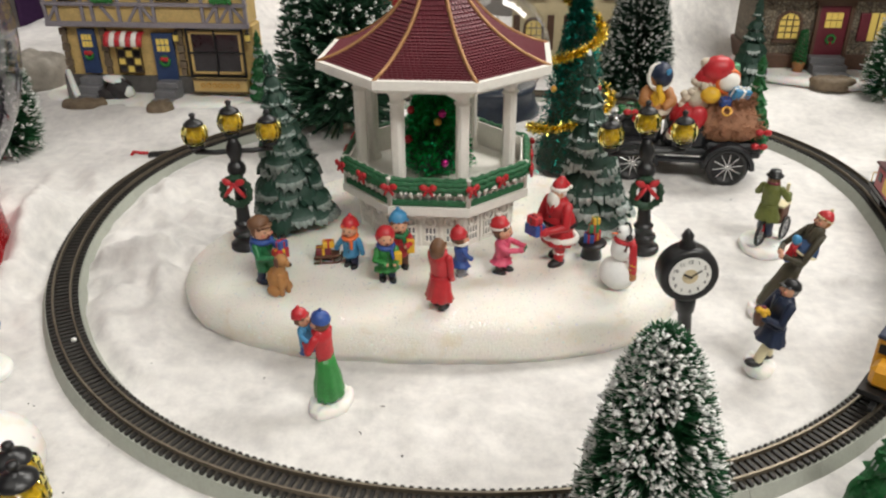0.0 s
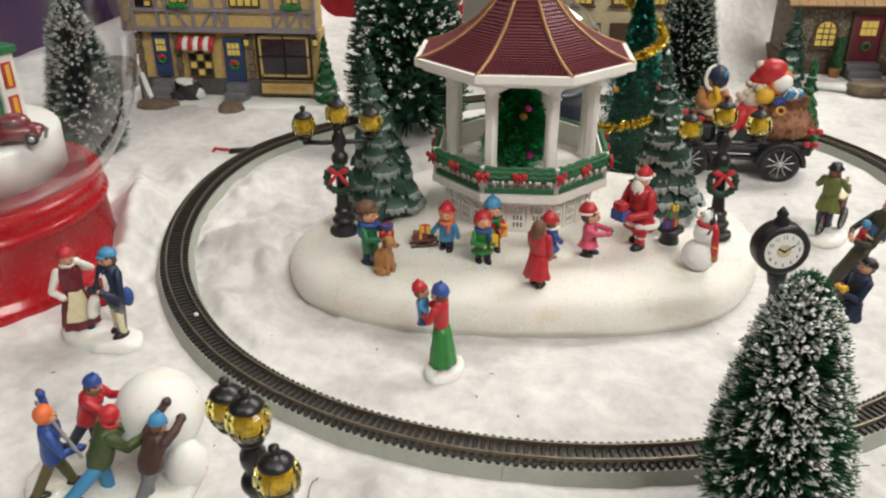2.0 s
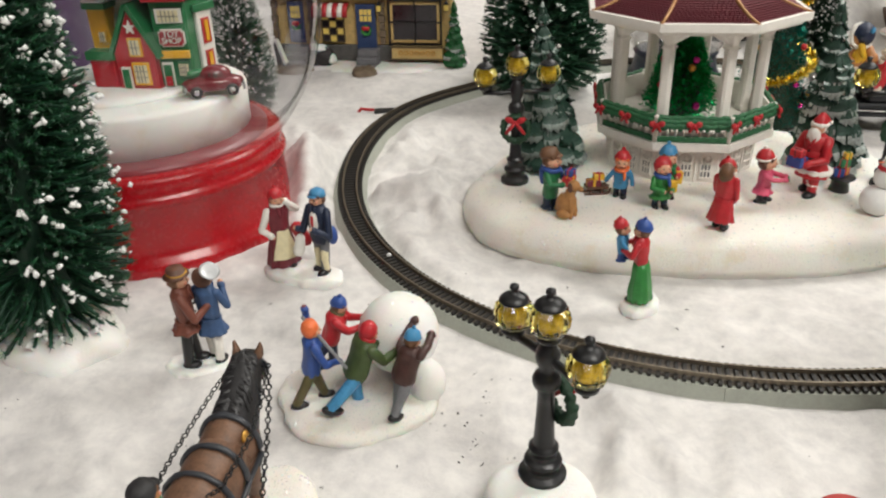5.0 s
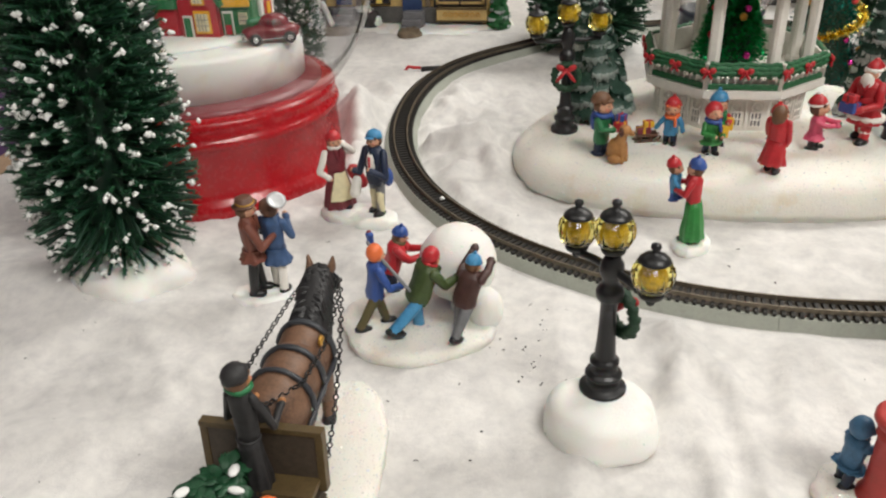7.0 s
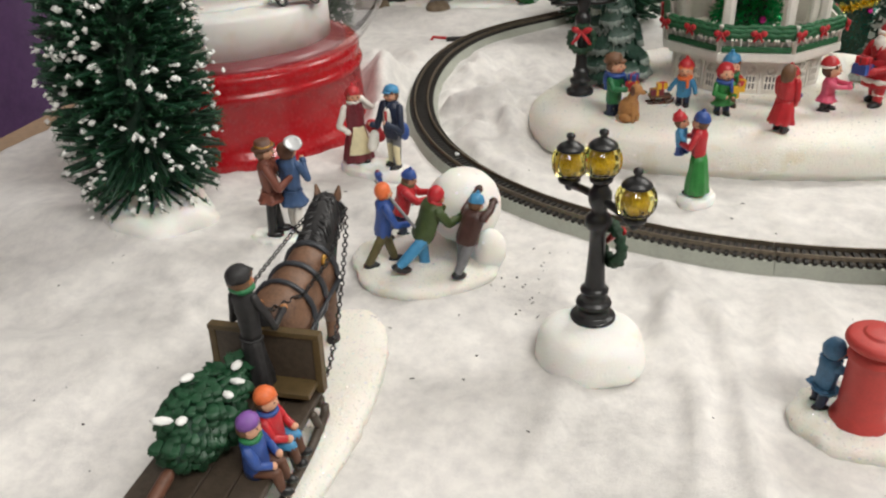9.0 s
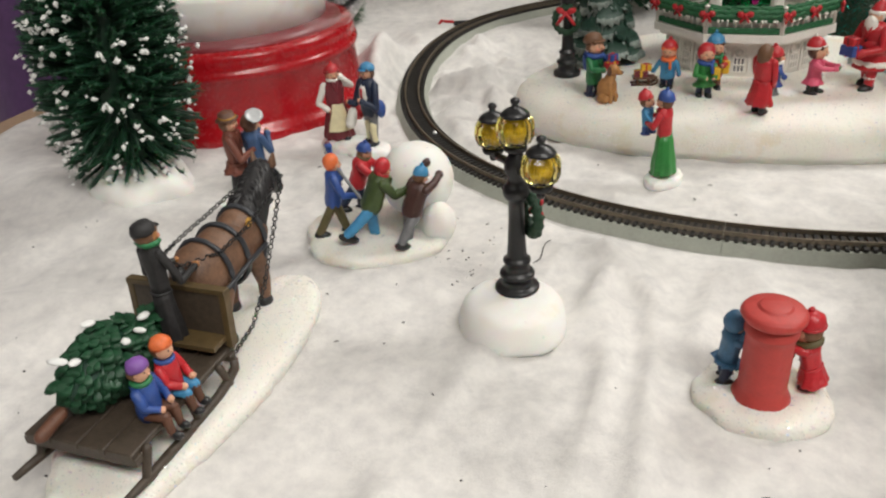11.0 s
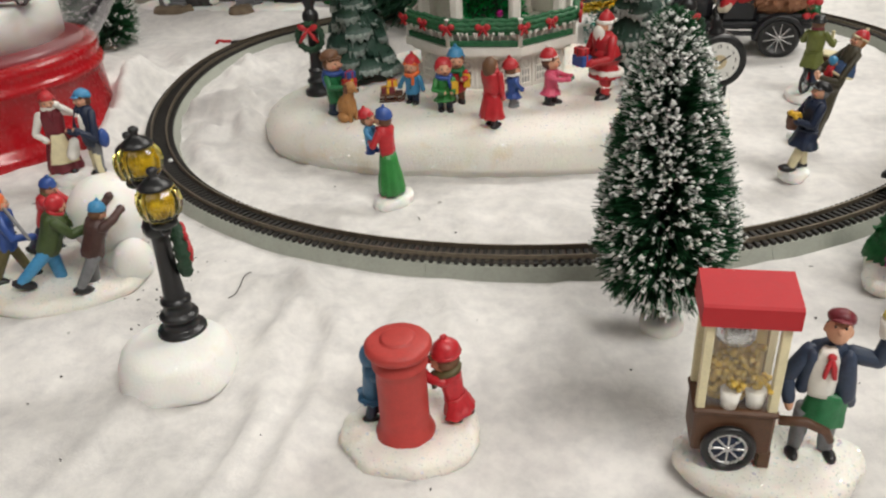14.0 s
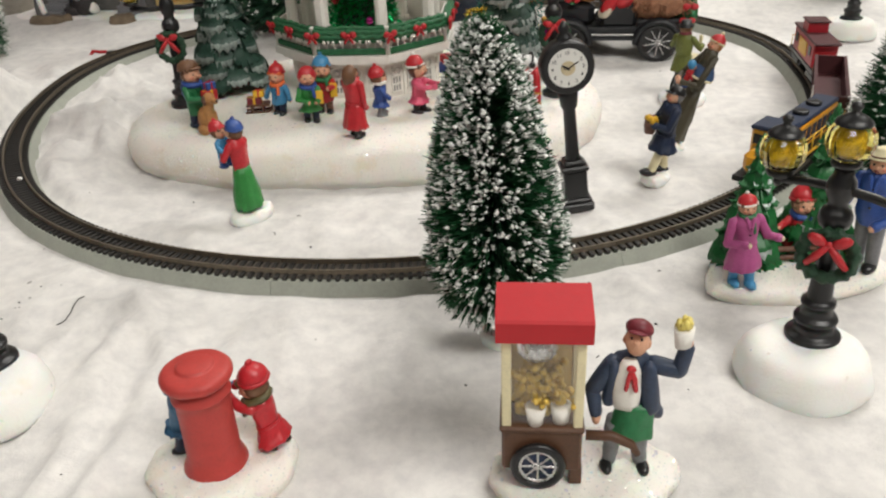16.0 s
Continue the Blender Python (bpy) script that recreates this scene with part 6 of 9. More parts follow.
sh.lathe([(0.0058, 0), (0.0062, 0.001), (0.0054, 0.0045), (0.0056, 0.0085), (0.0082, 0.0092), (0.0083, 0.0100), (0.0050, 0.0098)], BLACK, None, 18)
part("hat", sh, ht)
for c, size, col, rib in (((-0.002, 0, 0.0125), (0.006, 0.005, 0.0055), BLUE, RED), ((0.0026, 0.001, 0.0135), (0.005, 0.005, 0.006), RED, YELLOW), ((0, 0, 0.0190), (0.0055, 0.005, 0.005), GREEN, RED), ((0.001, 0, 0.0235), (0.004, 0.004, 0.004), YELLOW, GREEN)):
    sh = Shape()
    parcel(sh, pose(0, 0, 0, 0, 0, 20 * c[0] * 500), c, size, col, rib)
    part("gift", sh, ht)
sm = Shape()
sm.ball((0, 0, 0.0085), (0.0100, 0.0098, 0.0090), SNOW_DAB, I, 16)
sm.ball((0, -0.001, 0.0235), (0.0066, 0.0064, 0.0074), SNOW_DAB, I, 14)
sm.ball((0, -0.0015, 0.0322), (0.0048, 0.0048, 0.0046), SNOW_DAB, I, 14)
sm.ring((0, -0.001, 0.0282), 0.0044, 0.0016, RED, I, 16, 6)
sm.limb((0.005, 0.002, 0.028), (0.0075, 0.0050, 0.0135), 0.0021, 0.0023, RED)
sm.limb((0.0075, 0.0050, 0.0125), (0.0078, 0.0053, 0.0105), 0.0023, 0.0023, TAN)
for k in range(3):
    sm.ring((0.0068 + 0.0002 * k, 0.0042 + 0.0003 * k, 0.0175 - 0.0022 * k), 0.0018, 0.0005, YELLOW, I, 8, 5)
sm.limb((0, -0.006, 0.0322), (0.0002, -0.0088, 0.0318), 0.0007, 0.0003, ORANGE)
for s in (-1, 1):
    sm.ball((s * 0.0016, -0.0058, 0.0338), 0.0006, BLACK)
    sm.ball((s * 0.0050, -0.001, 0.0322), 0.0019, BLACK)
sm.tube([(-0.005, -0.001, 0.0335), (-0.0038, -0.001, 0.0368), (0, -0.001, 0.0380), (0.0038, -0.001, 0.0368), (0.005, -0.001, 0.0335)], 0.0006, BLACK, n=6)
sm.limb((0.006, -0.002, 0.025), (0.011, -0.004, 0.030), 0.0008, 0.0005, BROWN)
sculpt(sm, 0.0004)
thing("snowman", pose(0.0750, -0.1395, FLOOR_Z, 0, 9, 0) @ pose(0, 0, 0, 0, 0, -78), 0, "white snowman with black earmuffs and a red scarf", "snowman", shape=sm)

# ---- the figurines standing on the cloth ----
MOSS = paint("moss_green", (0.055, 0.085, 0.024), 0.5, 0.4)
CAPE_BLUE = paint("cape_blue", (0.045, 0.095, 0.21), 0.5, 0.35)
sh = Shape()
snow_slab(sh, SNOW_PLAIN, 0.0125, 0.0098, 0.0050, None, 3)
person(sh, pose(0, 0, 0.0048), 0.0485, RED, False, "gown", BLACK, BLACK, "knit", BLUE, BLUE, skirt=LEAF, bulk=1.08, arms=[((-0.17, -0.06, 0.64), (-0.08, -0.20, 0.66)), ((0.18, -0.04, 0.62), (0.02, -0.20, 0.60))])
person(sh, pose(-0.0010, -0.0108, 0.0265, 0, 0, 190), 0.0245, SKY, True, "legs", BLUE, BLUE, "knit", RED, RED)
statuette((-0.0640, -0.2225, -0.0005), -112, "painted woman figurine in a green skirt lifting a child", sh, "figurines on the cloth", (0, -3))

sh = Shape()
snow_slab(sh, SNOW_PLAIN, 0.0245, 0.0135, 0.0065, pose(0, 0, 0, 0, 0, -16), 5)
person(sh, pose(-0.0132, 0.0048, 0.006, 0, 0, 40), 0.0490, MAROON, False, "gown", BLACK, BLACK, "knit", RED, RED, apron=CREAM, sleeve=WHITE, bulk=1.28, arms=[((-0.22, 0.0, 0.52), (-0.13, -0.05, 0.44)), ((0.22, -0.02, 0.70), (0.08, -0.06, 0.84))], hair=BROWN)
sh.ring((-0.0132, 0.0046, 0.0452), 0.0036, 0.0010, WHITE, None, 14, 6)
person(sh, pose(0.0122, 0.0002, 0.006, 0, 0, -25), 0.0505, NAVY, False, "legs", GREY, BLACK, "cap", SKY, bulk=1.25, arms=[((-0.2, -0.06, 0.5), (-0.24, -0.10, 0.52)), ((0.2, -0.08, 0.52), (0.10, -0.20, 0.62))], hair=BROWN)
sh.ball((0.0108, -0.0042, 0.0400), (0.0028, 0.0020, 0.0062), WHITE, None, 10)
sh.limb((0.0104, -0.0060, 0.0430), (0.0104, -0.0064, 0.0375), 0.0009, 0.0007, RED, None, 6)
for s in (-1, 1):
    sh.limb((0.0122 + s * 0.0025, -0.001 - s * 0.002, 0.0200), (0.0122 + s * 0.0026, -0.001 - s * 0.0022, 0.0095), 0.0024, 0.0021, CREAM, None, 8)
sh.ball((0.0190, 0.001, 0.0290), (0.0032, 0.0036, 0.0058), BLUE, None, 10)
sh.limb((0.0, 0.001, 0.026), (-0.0005, -0.003, 0.020), 0.0030, 0.0036, WHITE, None, 8)
sh.limb((-0.003, 0.006, 0.030), (0.002, 0.004, 0.0235), 0.0042, 0.0036, RED, None, 8)
statuette((-0.2545, -0.2105, -0.0005), 0, "painted couple figurine, woman in an apron and man in a cap", sh, "figurines on the cloth")

sh = Shape()
snow_slab(sh, SNOW_PLAIN, 0.0160, 0.0105, 0.0055, pose(-0.0030, 0, 0, 0, 0, 15), 8)
person(sh, pose(-0.0040, -0.0010, 0.0050, 0, 0, 112), 0.0530, RUSSET, False, "coat", BLACK, BLACK, "brim", BROWN, GOLD, hem=0.38, bulk=1.15, arms=[((-0.18, -0.10, 0.56), (-0.04, -0.22, 0.62)), ((0.19, -0.10, 0.58), (0.06, -0.24, 0.66))])
person(sh, pose(0.0060, 0.0036, 0.0050, 0, 0, 170), 0.0505, CAPE_BLUE, False, "coat", WHITE, BLACK, "hair", BROWN, hem=0.32, bulk=1.1, arms=[((-0.16, -0.06, 0.6), (-0.06, -0.16, 0.75)), ((0.16, -0.06, 0.6), (0.06, -0.16, 0.78))])
sh.lathe([(0.0010, 0), (0.0011, 0.004), (0.0020, 0.006), (0.0046, 0.0078), (0.0054, 0.0084), (0.0040, 0.0080)], paint("horn_silver", (0.55, 0.56, 0.57), 0.35, 0.2, metal=0.3), pose(0.0086, 0.0022, 0.0510, 22, 30, 0) @ Matrix.Scale(0.88, 4), 22)
sh.limb((0.0085, 0.001, 0.020), (0.0088, 0.0005, 0.006), 0.0006, 0.0006, BLACK, None, 6)
statuette((-0.2765, -0.3030, -0.0005), 0, "painted pair figurine, man in brown and horn player in blue", sh, "figurines on the cloth")

# the snowball rollers
sh = Shape()
snow_slab(sh, SNOW, 0.0365, 0.0330, 0.0070, pose(0.0022, -0.0012, 0, 0, 0, 20), 12, 44, 0.2)
sh.ball((0.0185, 0.0190, 0.0265), (0.0185, 0.0185, 0.0190), SNOW_PLAIN, None, 32)
sh.ball((0.0330, 0.0060, 0.0095), (0.0088, 0.0105, 0.0105), SNOW_PLAIN, None, 20)
sh.ball((0.0260, 0.0120, 0.0080), (0.0105, 0.0110, 0.0080), SNOW_PLAIN, None, 16)
PUSH = [((-0.16, -0.16, 0.66), (-0.10, -0.32, 0.74)), ((0.18, -0.16, 0.64), (0.12, -0.32, 0.72))]
person(sh, pose(-0.0165, -0.0105, 0.0062, 0, 0, 118), 0.0425, BLUE, False, "legs", OLIVE, BLACK, "hood", ORANGE, bulk=1.25, arms=[((-0.2, -0.10, 0.58), (-0.06, -0.26, 0.52)), ((0.15, 0.0, 0.86), (0.16, 0.04, 1.04))], stride=0.16, gloves=MAROON, lean=6)
person(sh, pose(-0.0190, 0.0165, 0.0062, 0, 0, 100), 0.0400, RED, False, "legs", NAVY, BLACK, "knit", BLUE, BLUE, bulk=1.5, arms=PUSH, stride=0.12, gloves=OLIVE, scarf=OLIVE, lean=18)
person(sh, pose(-0.0010, -0.0135, 0.0062, 0, 0, 128), 0.0432, MOSS, False, "legs", SKY, BLACK, "hood", RED, bulk=1.55, arms=PUSH, stride=0.2, lean=23, scarf=RED)
person(sh, pose(0.0225, -0.0150, 0.0062, 0, 0, 148), 0.0405, UMBER, False, "legs", GREY, BLACK, "knit", SKY, SKY, bulk=1.45, arms=[((-0.12, -0.12, 0.82), (-0.06, -0.22, 0.92)), ((0.19, -0.10, 0.80), (0.18, -0.20, 1.0))], stride=0.12, lean=22, gloves=UMBER)
sh.limb((-0.0172, -0.0062, 0.0480), (0.0030, -0.0160, 0.0310), 0.0008, 0.0008, GREY, None, 6)
statuette((-0.1985, -0.3175, -0.0005), 0, "four painted children rolling a giant white snowball", sh, "figurines on the cloth")

sh = Shape()
snow_slab(sh, SNOW_PLAIN, 0.0085, 0.0080, 0.0050, None, 15)
person(sh, pose(0, 0, 0.0046), 0.0475, NAVY, False, "coat", CREAM, BLACK, "cap", BLACK, hem=0.28, bulk=1.32, arms=[((-0.16, -0.08, 0.58), (-0.06, -0.18, 0.60)), ((0.16, -0.06, 0.58), (0.06, -0.18, 0.58))], hair=GREY, stride=0.1)
sh.lathe([(0.0026, 0), (0.0033, 0.004), (0.0036, 0.0064)], BROWN, pose(0, -0.0095, 0.0270), 14)
for i in range(9):
    sh.ball((0.0024 * math.cos(i * 2.4), -0.0095 + 0.0024 * math.sin(i * 2.4), 0.0340 + 0.0008 * (i % 3)), 0.0017, (YELLOW, MAROON, YELLOW)[i % 3], None, 6)
statuette((0.1463, -0.1765, -0.0005), -78, "painted man figurine in a navy coat carrying a basket", sh, "figurines on the cloth", (0, 8))

sh = Shape()
snow_slab(sh, SNOW_PLAIN, 0.0100, 0.0085, 0.0050, None, 17)
person(sh, pose(0, 0, 0.0046), 0.0655, LODEN, False, "gown", BLACK, BLACK, "knit", RED, CREAM, skirt=LODEN, sleeve=LODEN, bulk=0.80, head=0.72, hair=TAN, arms=[((-0.13, -0.10, 0.58), (-0.05, -0.17, 0.56)), ((0.13, -0.08, 0.56), (0.04, -0.18, 0.54))])
sh.pleat([(0.0072, 0.0400), (0.0074, 0.0412), (0.0062, 0.0450), (0.0044, 0.0495), (0.0024, 0.0515)], CAPE_BLUE, pose(0, 0.0006, 0.0040), 30, 1.0, 0.86, 7, 8, 0.08)
sh.ring((0, 0.0006, 0.0444), 0.0071, 0.0008, CREAM, Matrix.Diagonal((1, 0.88, 1, 1)), 24, 6)
person(sh, pose(0.0, -0.0080, 0.0370, 0, 0, 160), 0.0155, RED, True, "legs", NAVY, BLUE, "hood", SKY)
statuette((0.1615, -0.1255, -0.0005), -70, "painted woman figurine in olive with a blue cape holding a child", sh, "figurines on the cloth", (0, 19))

# the tricycle pedlar
tk = thing("tricycle", pose(0.1850, -0.0400, -0.0005, 0, 0, -38), 0, "painted cargo tricycle with a wooden box on a snow base", "tricycle")
sh = Shape()
snow_slab(sh, SNOW_PLAIN, 0.0160, 0.0180, 0.0055, None, 19)
part("snow_base", sh, tk)


def spoked(parent, m, r, w, spokes=8, rim=GREY, hub=GREY, name="wheel", tyre=BLACK):
    """A wheel in the local yz plane, with tyre, spokes and hub."""
    sh = Shape()
    sh.ring((0, 0, 0), r - w * 0.5, w * 0.5, tyre, m @ pose(0, 0, 0, 0, 90), 26, 8)
    wl = part(name, sh, parent)
    sp = Shape()
    for i in range(spokes):
        a = i * math.pi * 2 / spokes
        sp.limb((0, 0, 0), (0, (r - w) * math.cos(a), (r - w) * math.sin(a)), w * 0.16, w * 0.16, rim, m, 6)
    sp.ring((0, 0, 0), r - w * 1.15, w * 0.22, rim, m @ pose(0, 0, 0, 0, 90), 26, 6)
    sp.ball((0, 0, 0), w * 0.5, hub, m, 8)
    part("spokes", sp, wl)
    return wl


spoked(tk, pose(0, -0.0095, 0.0140), 0.0090, 0.0022)
for s in (-1, 1):
    spoked(tk, pose(s * 0.0072, 0.0105, 0.0130), 0.0080, 0.0020)
sh = Shape()
sh.box((0, 0.0105, 0.0225), (0.0120, 0.0120, 0.0115), BROWN, ch=0.0008)
sh.box((0, 0.0105, 0.0287), (0.0126, 0.0126, 0.0012), CREAM)
part("cargo_box", sh, tk)
sh = Shape()
sh.tube([(0, -0.0095, 0.0140), (0, -0.004, 0.0200), (0, 0.004, 0.0180)], 0.0010, RED, n=6)
sh.box((0, -0.0060, 0.0225), (0.0046, 0.0060, 0.0018), BROWN)
part("frame", sh, tk)
sh = Shape()
person(sh, pose(0, 0.0050, 0.0105), 0.0450, paint("moss_paint", (0.13, 0.15, 0.03), 0.5, 0.3), False, "coat", NAVY, BLACK, "brim", BLACK, BLACK, hem=0.26, bulk=1.3, arms=[((-0.22, -0.06, 0.60), (-0.16, -0.24, 0.60)), ((0.22, -0.06, 0.60), (0.16, -0.24, 0.60))], scarf=MAROON)
sh.box((0.006, -0.0075, 0.0410), (0.002, 0.002, 0.008), CREAM)
sh.box((-0.005, -0.0075, 0.0410), (0.002, 0.002, 0.006), CREAM)
statuette((0.1850, -0.0400, 0.0), 142, "painted pedlar figurine in an olive coat riding the tricycle", sh, "figurines on the cloth")

# the pillar box and two children
pb = thing("pillar_box", (-0.0175, -0.4022, -0.0005), 4, "red painted pillar box on a round glittering snow base", "post box")
sh = Shape()
snow_slab(sh, SNOW, 0.0232, 0.0198, 0.0068, None, 21, 64, 0.05)
part("snow_base", sh, pb)
SLATE = paint("slate_blue", (0.05, 0.15, 0.27), 0.5, 0.3)
BOX_RED = paint("pillar_red", (0.47, 0.048, 0.040), 0.5, 0.16)
sh = Shape()
sh.lathe([(0.0094, 0), (0.0098, 0.001), (0.0090, 0.0028), (0.0084, 0.0040), (0.0080, 0.0056), (0.0078, 0.0240), (0.0079, 0.0266), (0.0086, 0.0274), (0.0086, 0.0282), (0.0081, 0.0290), (0.0081, 0.0322)], BOX_RED, pose(-0.0008, -0.0020, 0.0058), 32, wob=0.03)
body = part("body", sh, pb)
sh = Shape()
sh.lathe([(0.0082, 0), (0.0098, 0.0006), (0.0104, 0.0016), (0.0104, 0.0028), (0.0096, 0.0038), (0.0088, 0.0041), (0.0060, 0.0047), (0.0054, 0.0047), (0.0052, 0.0053), (0.0047, 0.0056), (0.0010, 0.0056)], BOX_RED, pose(-0.0008, -0.0020, 0.0376), 36, wob=0.04)
part("cap", sh, pb)
sh = Shape()
sh.box((-0.0008, 0.0060, 0.0330), (0.0060, 0.0012, 0.0012), BLACK)
part("slot", sh, body)
sh = Shape()
person(sh, pose(0, 0, 0), 0.0305, RED, True, "coat", BLACK, BLACK, "knit", RED, RED, hem=0.10, bulk=0.95, arms=[((-0.14, -0.14, 0.62), (-0.06, -0.28, 0.72)), ((0.16, -0.12, 0.6), (0.08, -0.28, 0.7))], gloves=SKY, scarf=OLIVE, lean=14, hair=HAIR)
statuette((-0.0008, -0.3965, 0.0058), -105, "painted child figurine in a red coat leaning on the pillar box", sh, "figurines on the cloth")
sh = Shape()
person(sh, pose(0, 0, 0), 0.0285, SLATE, True, "coat", NAVY, BLACK, "hood", SLATE, hem=0.30, bulk=1.0, head=0.85, arms=[((-0.14, -0.14, 0.62), (-0.06, -0.26, 0.7)), ((0.16, -0.12, 0.6), (0.08, -0.26, 0.7))], lean=6)
statuette((-0.0309, -0.3990, 0.0056), 115, "painted child figurine in a blue coat beside the pillar box", sh, "figurines on the cloth")

# the popcorn cart
pc = thing("popcorn_cart", pose(0.0801, -0.4025, 0.001) @ Matrix.Diagonal((1.0, 1.0, 1.06, 1.0)), 0, "brown popcorn cart with a red roof on a glittering snow base", "cart")
sh = Shape()
snow_slab(sh, SNOW, 0.0275, 0.0185, 0.0062, pose(0.0128, 0.0004, -0.0005, 0, 0, 4), 25, 40, 0.1)
part("snow_base", sh, pc)
WOODY = paint("cart_wood", (0.10, 0.045, 0.022), 0.5, 0.35)
sh = Shape()
sh.box((0, 0, 0.0172), (0.0222, 0.0150, 0.0140), WOODY, ch=0.0008)
sh.box((0, 0, 0.0243), (0.0234, 0.0160, 0.0018), WOODY, ch=0.0006)
sh.box((0.0098, -0.0050, 0.0085), (0.0034, 0.0040, 0.0060), WOODY)
part("body", sh, pc)
sh = Shape()
sh.tube([(0.0120, -0.0065, 0.0225), (0.0190, -0.0070, 0.0228), (0.0245, -0.0075, 0.0205), (0.0262, -0.0078, 0.0175)], [0.0014, 0.0014, 0.0013, 0.0011], WOODY, n=8)
part("push_bar", sh, pc)
for s in (-1, 1):
    wl = spoked(pc, pose(-0.0010, s * 0.0090, 0.0132, 0, 0, 90), 0.0078, 0.0024, 8, SILVER, SILVER)
    disc = Shape()
    disc.lathe([(0.0010, -0.0003), (0.0062, -0.0003), (0.0062, 0.0003), (0.0010, 0.0003)], NAVY, pose(-0.0010, s * 0.0086, 0.0132, 90), 26)
    part("disc", disc, wl, "dark disc behind the spokes")
for sx in (-1, 1):
    for sy in (-1, 1):
        sh = Shape()
        sh.box((sx * 0.0098, sy * 0.0060, 0.0390), (0.0026, 0.0022, 0.0285), CREAM, ch=0.0003)
        part("corner_post", sh, pc)
sh = Shape()
sh.box((0, 0.0060, 0.0390), (0.0180, 0.0008, 0.0275), paint("cart_back_panel", (0.58, 0.43, 0.16), 0.5, 0.2))
part("back_panel", sh, pc)
sh = Shape()
sh.box((0, -0.0064, 0.0390), (0.0176, 0.0005, 0.0265), CLEAR)
part("glass_pane", sh, pc, "clear pane in front of the popcorn")
CART_RED = paint("cart_roof_red", (0.46, 0.012, 0.018), 0.62, 0.08, relief=0.1)
sh = Shape()
prof = [(-0.0086, 0.0524), (-0.0088, 0.0582), (-0.0080, 0.0588), (0.0066, 0.0612), (0.0078, 0.0596), (0.0080, 0.0524)]
verts = [(sx * 0.0126, y, z) for sx in (-1, 1) for y, z in prof]
k = len(prof)
sh.add(verts, [tuple(range(k - 1, -1, -1)), tuple(range(k, 2 * k))] + [(i, (i + 1) % k, k + (i + 1) % k, k + i) for i in range(k)], CART_RED, smooth=False)
part("roof", sh, pc, "bright red pitched roof")
POP = paint("popcorn", (0.66, 0.44, 0.075), 0.4, 0.5, coat=0.3)
POP_PALE = paint("pale_popcorn", (0.72, 0.60, 0.16), 0.5, 0.3)
sh = Shape()
sh.lathe([(0.0028, 0.0445), (0.0052, 0.0430), (0.0056, 0.0385), (0.0050, 0.0370)], SILVER, pose(-0.0015, 0.001, 0.0065), 16)
sh.tube([(-0.0015, 0.001, 0.0500), (-0.0015, 0.001, 0.0530)], 0.0010, SILVER, n=6)
part("kettle", sh, pc)
random.seed(5)
sh = Shape()
for i in range(460):
    t = random.random()
    sh.ball((-0.0006 + random.gauss(0, 0.0030), random.uniform(-0.003, 0.004), 0.0262 + 0.0200 * t * random.random()), random.uniform(0.0008, 0.0014), POP, None, 5)
part("popcorn", sh, pc, kind="stuff")
for cx, cy in ((-0.0018, -0.0052), (0.0052, -0.0042)):
    cup = Shape()
    cup.lathe([(0.0022, 0.0252), (0.0030, 0.0305), (0.0024, 0.0305)], WHITE, pose(cx, cy, 0), 14)
    for i in range(14):
        cup.ball((cx + random.gauss(0, 0.0012), cy + random.gauss(0, 0.0012), 0.0312 + random.random() * 0.003), 0.0010, POP, None, 5)
    part("cup", cup, pc, "white paper cup of popcorn")
sh = Shape()
JACKET = paint("slate_jacket", (0.028, 0.045, 0.085), 0.5, 0.4)
for s, fx in ((-1, -0.0054), (1, 0.0056)):
    sh.ball((fx, -0.0022, 0.0014), (0.0020, 0.0036, 0.0018), BLACK, I, 12)
    sh.pleat([(0.0021, 0.0020), (0.0023, 0.0060), (0.0026, 0.0120), (0.0030, 0.0170)], GREY, pose(fx * 0.86, 0, 0, 0, -s * 4, 0), 16, 1, 1, s * 2.0, 4, 0.06)
sh.pleat([(0.0064, 0.0135), (0.0065, 0.0150), (0.0060, 0.0195), (0.0054, 0.0245)], GREEN, pose(0, -0.0006, 0, 0, 5, 0), 30, 1.0, 0.72, 3, 7, 0.06)
sh.pleat([(0.0058, 0.0235), (0.0060, 0.0290), (0.0064, 0.0345), (0.0050, 0.0380), (0.0022, 0.0398)], JACKET, pose(0, 0.0008, 0), 26, 1.0, 0.70, 5, 5, 0.05)
sh.pleat([(0.0034, 0.0235), (0.0040, 0.0290), (0.0038, 0.0350), (0.0022, 0.0392)], WHITE, pose(-0.0012, -0.0024, 0), 20, 1.0, 0.62, 2, 4, 0.05)
sh.limb((0.0046, -0.0024, 0.0365), (0.0062, -0.0016, 0.0235), 0.0022, 0.0030, JACKET, I, 10)
sh.limb((0.0060, -0.0010, 0.0240), (0.0088, 0.0004, 0.0195), 0.0028, 0.0018, JACKET, I, 10)
sh.limb((-0.0052, -0.0018, 0.0365), (-0.0062, -0.0014, 0.0250), 0.0018, 0.0020, JACKET, I, 10)
for a, e, h in (((-0.0056, 0.0, 0.0362), (-0.0108, -0.0008, 0.0276), (-0.0100, -0.0034, 0.0222)), ((0.0058, 0.0, 0.0362), (0.0134, -0.0010, 0.0352), (0.0142, -0.0018, 0.0432))):
    sh.limb(a, e, 0.0027, 0.0023, JACKET, I, 12)
    sh.limb(e, h, 0.0023, 0.0021, JACKET, I, 12)
    d = (Vector(h) - Vector(e)).normalized()
    sh.limb(tuple(Vector(h) + d * 0.0006), tuple(Vector(h) + d * 0.0022), 0.0016, 0.0014, SKIN, I, 8)
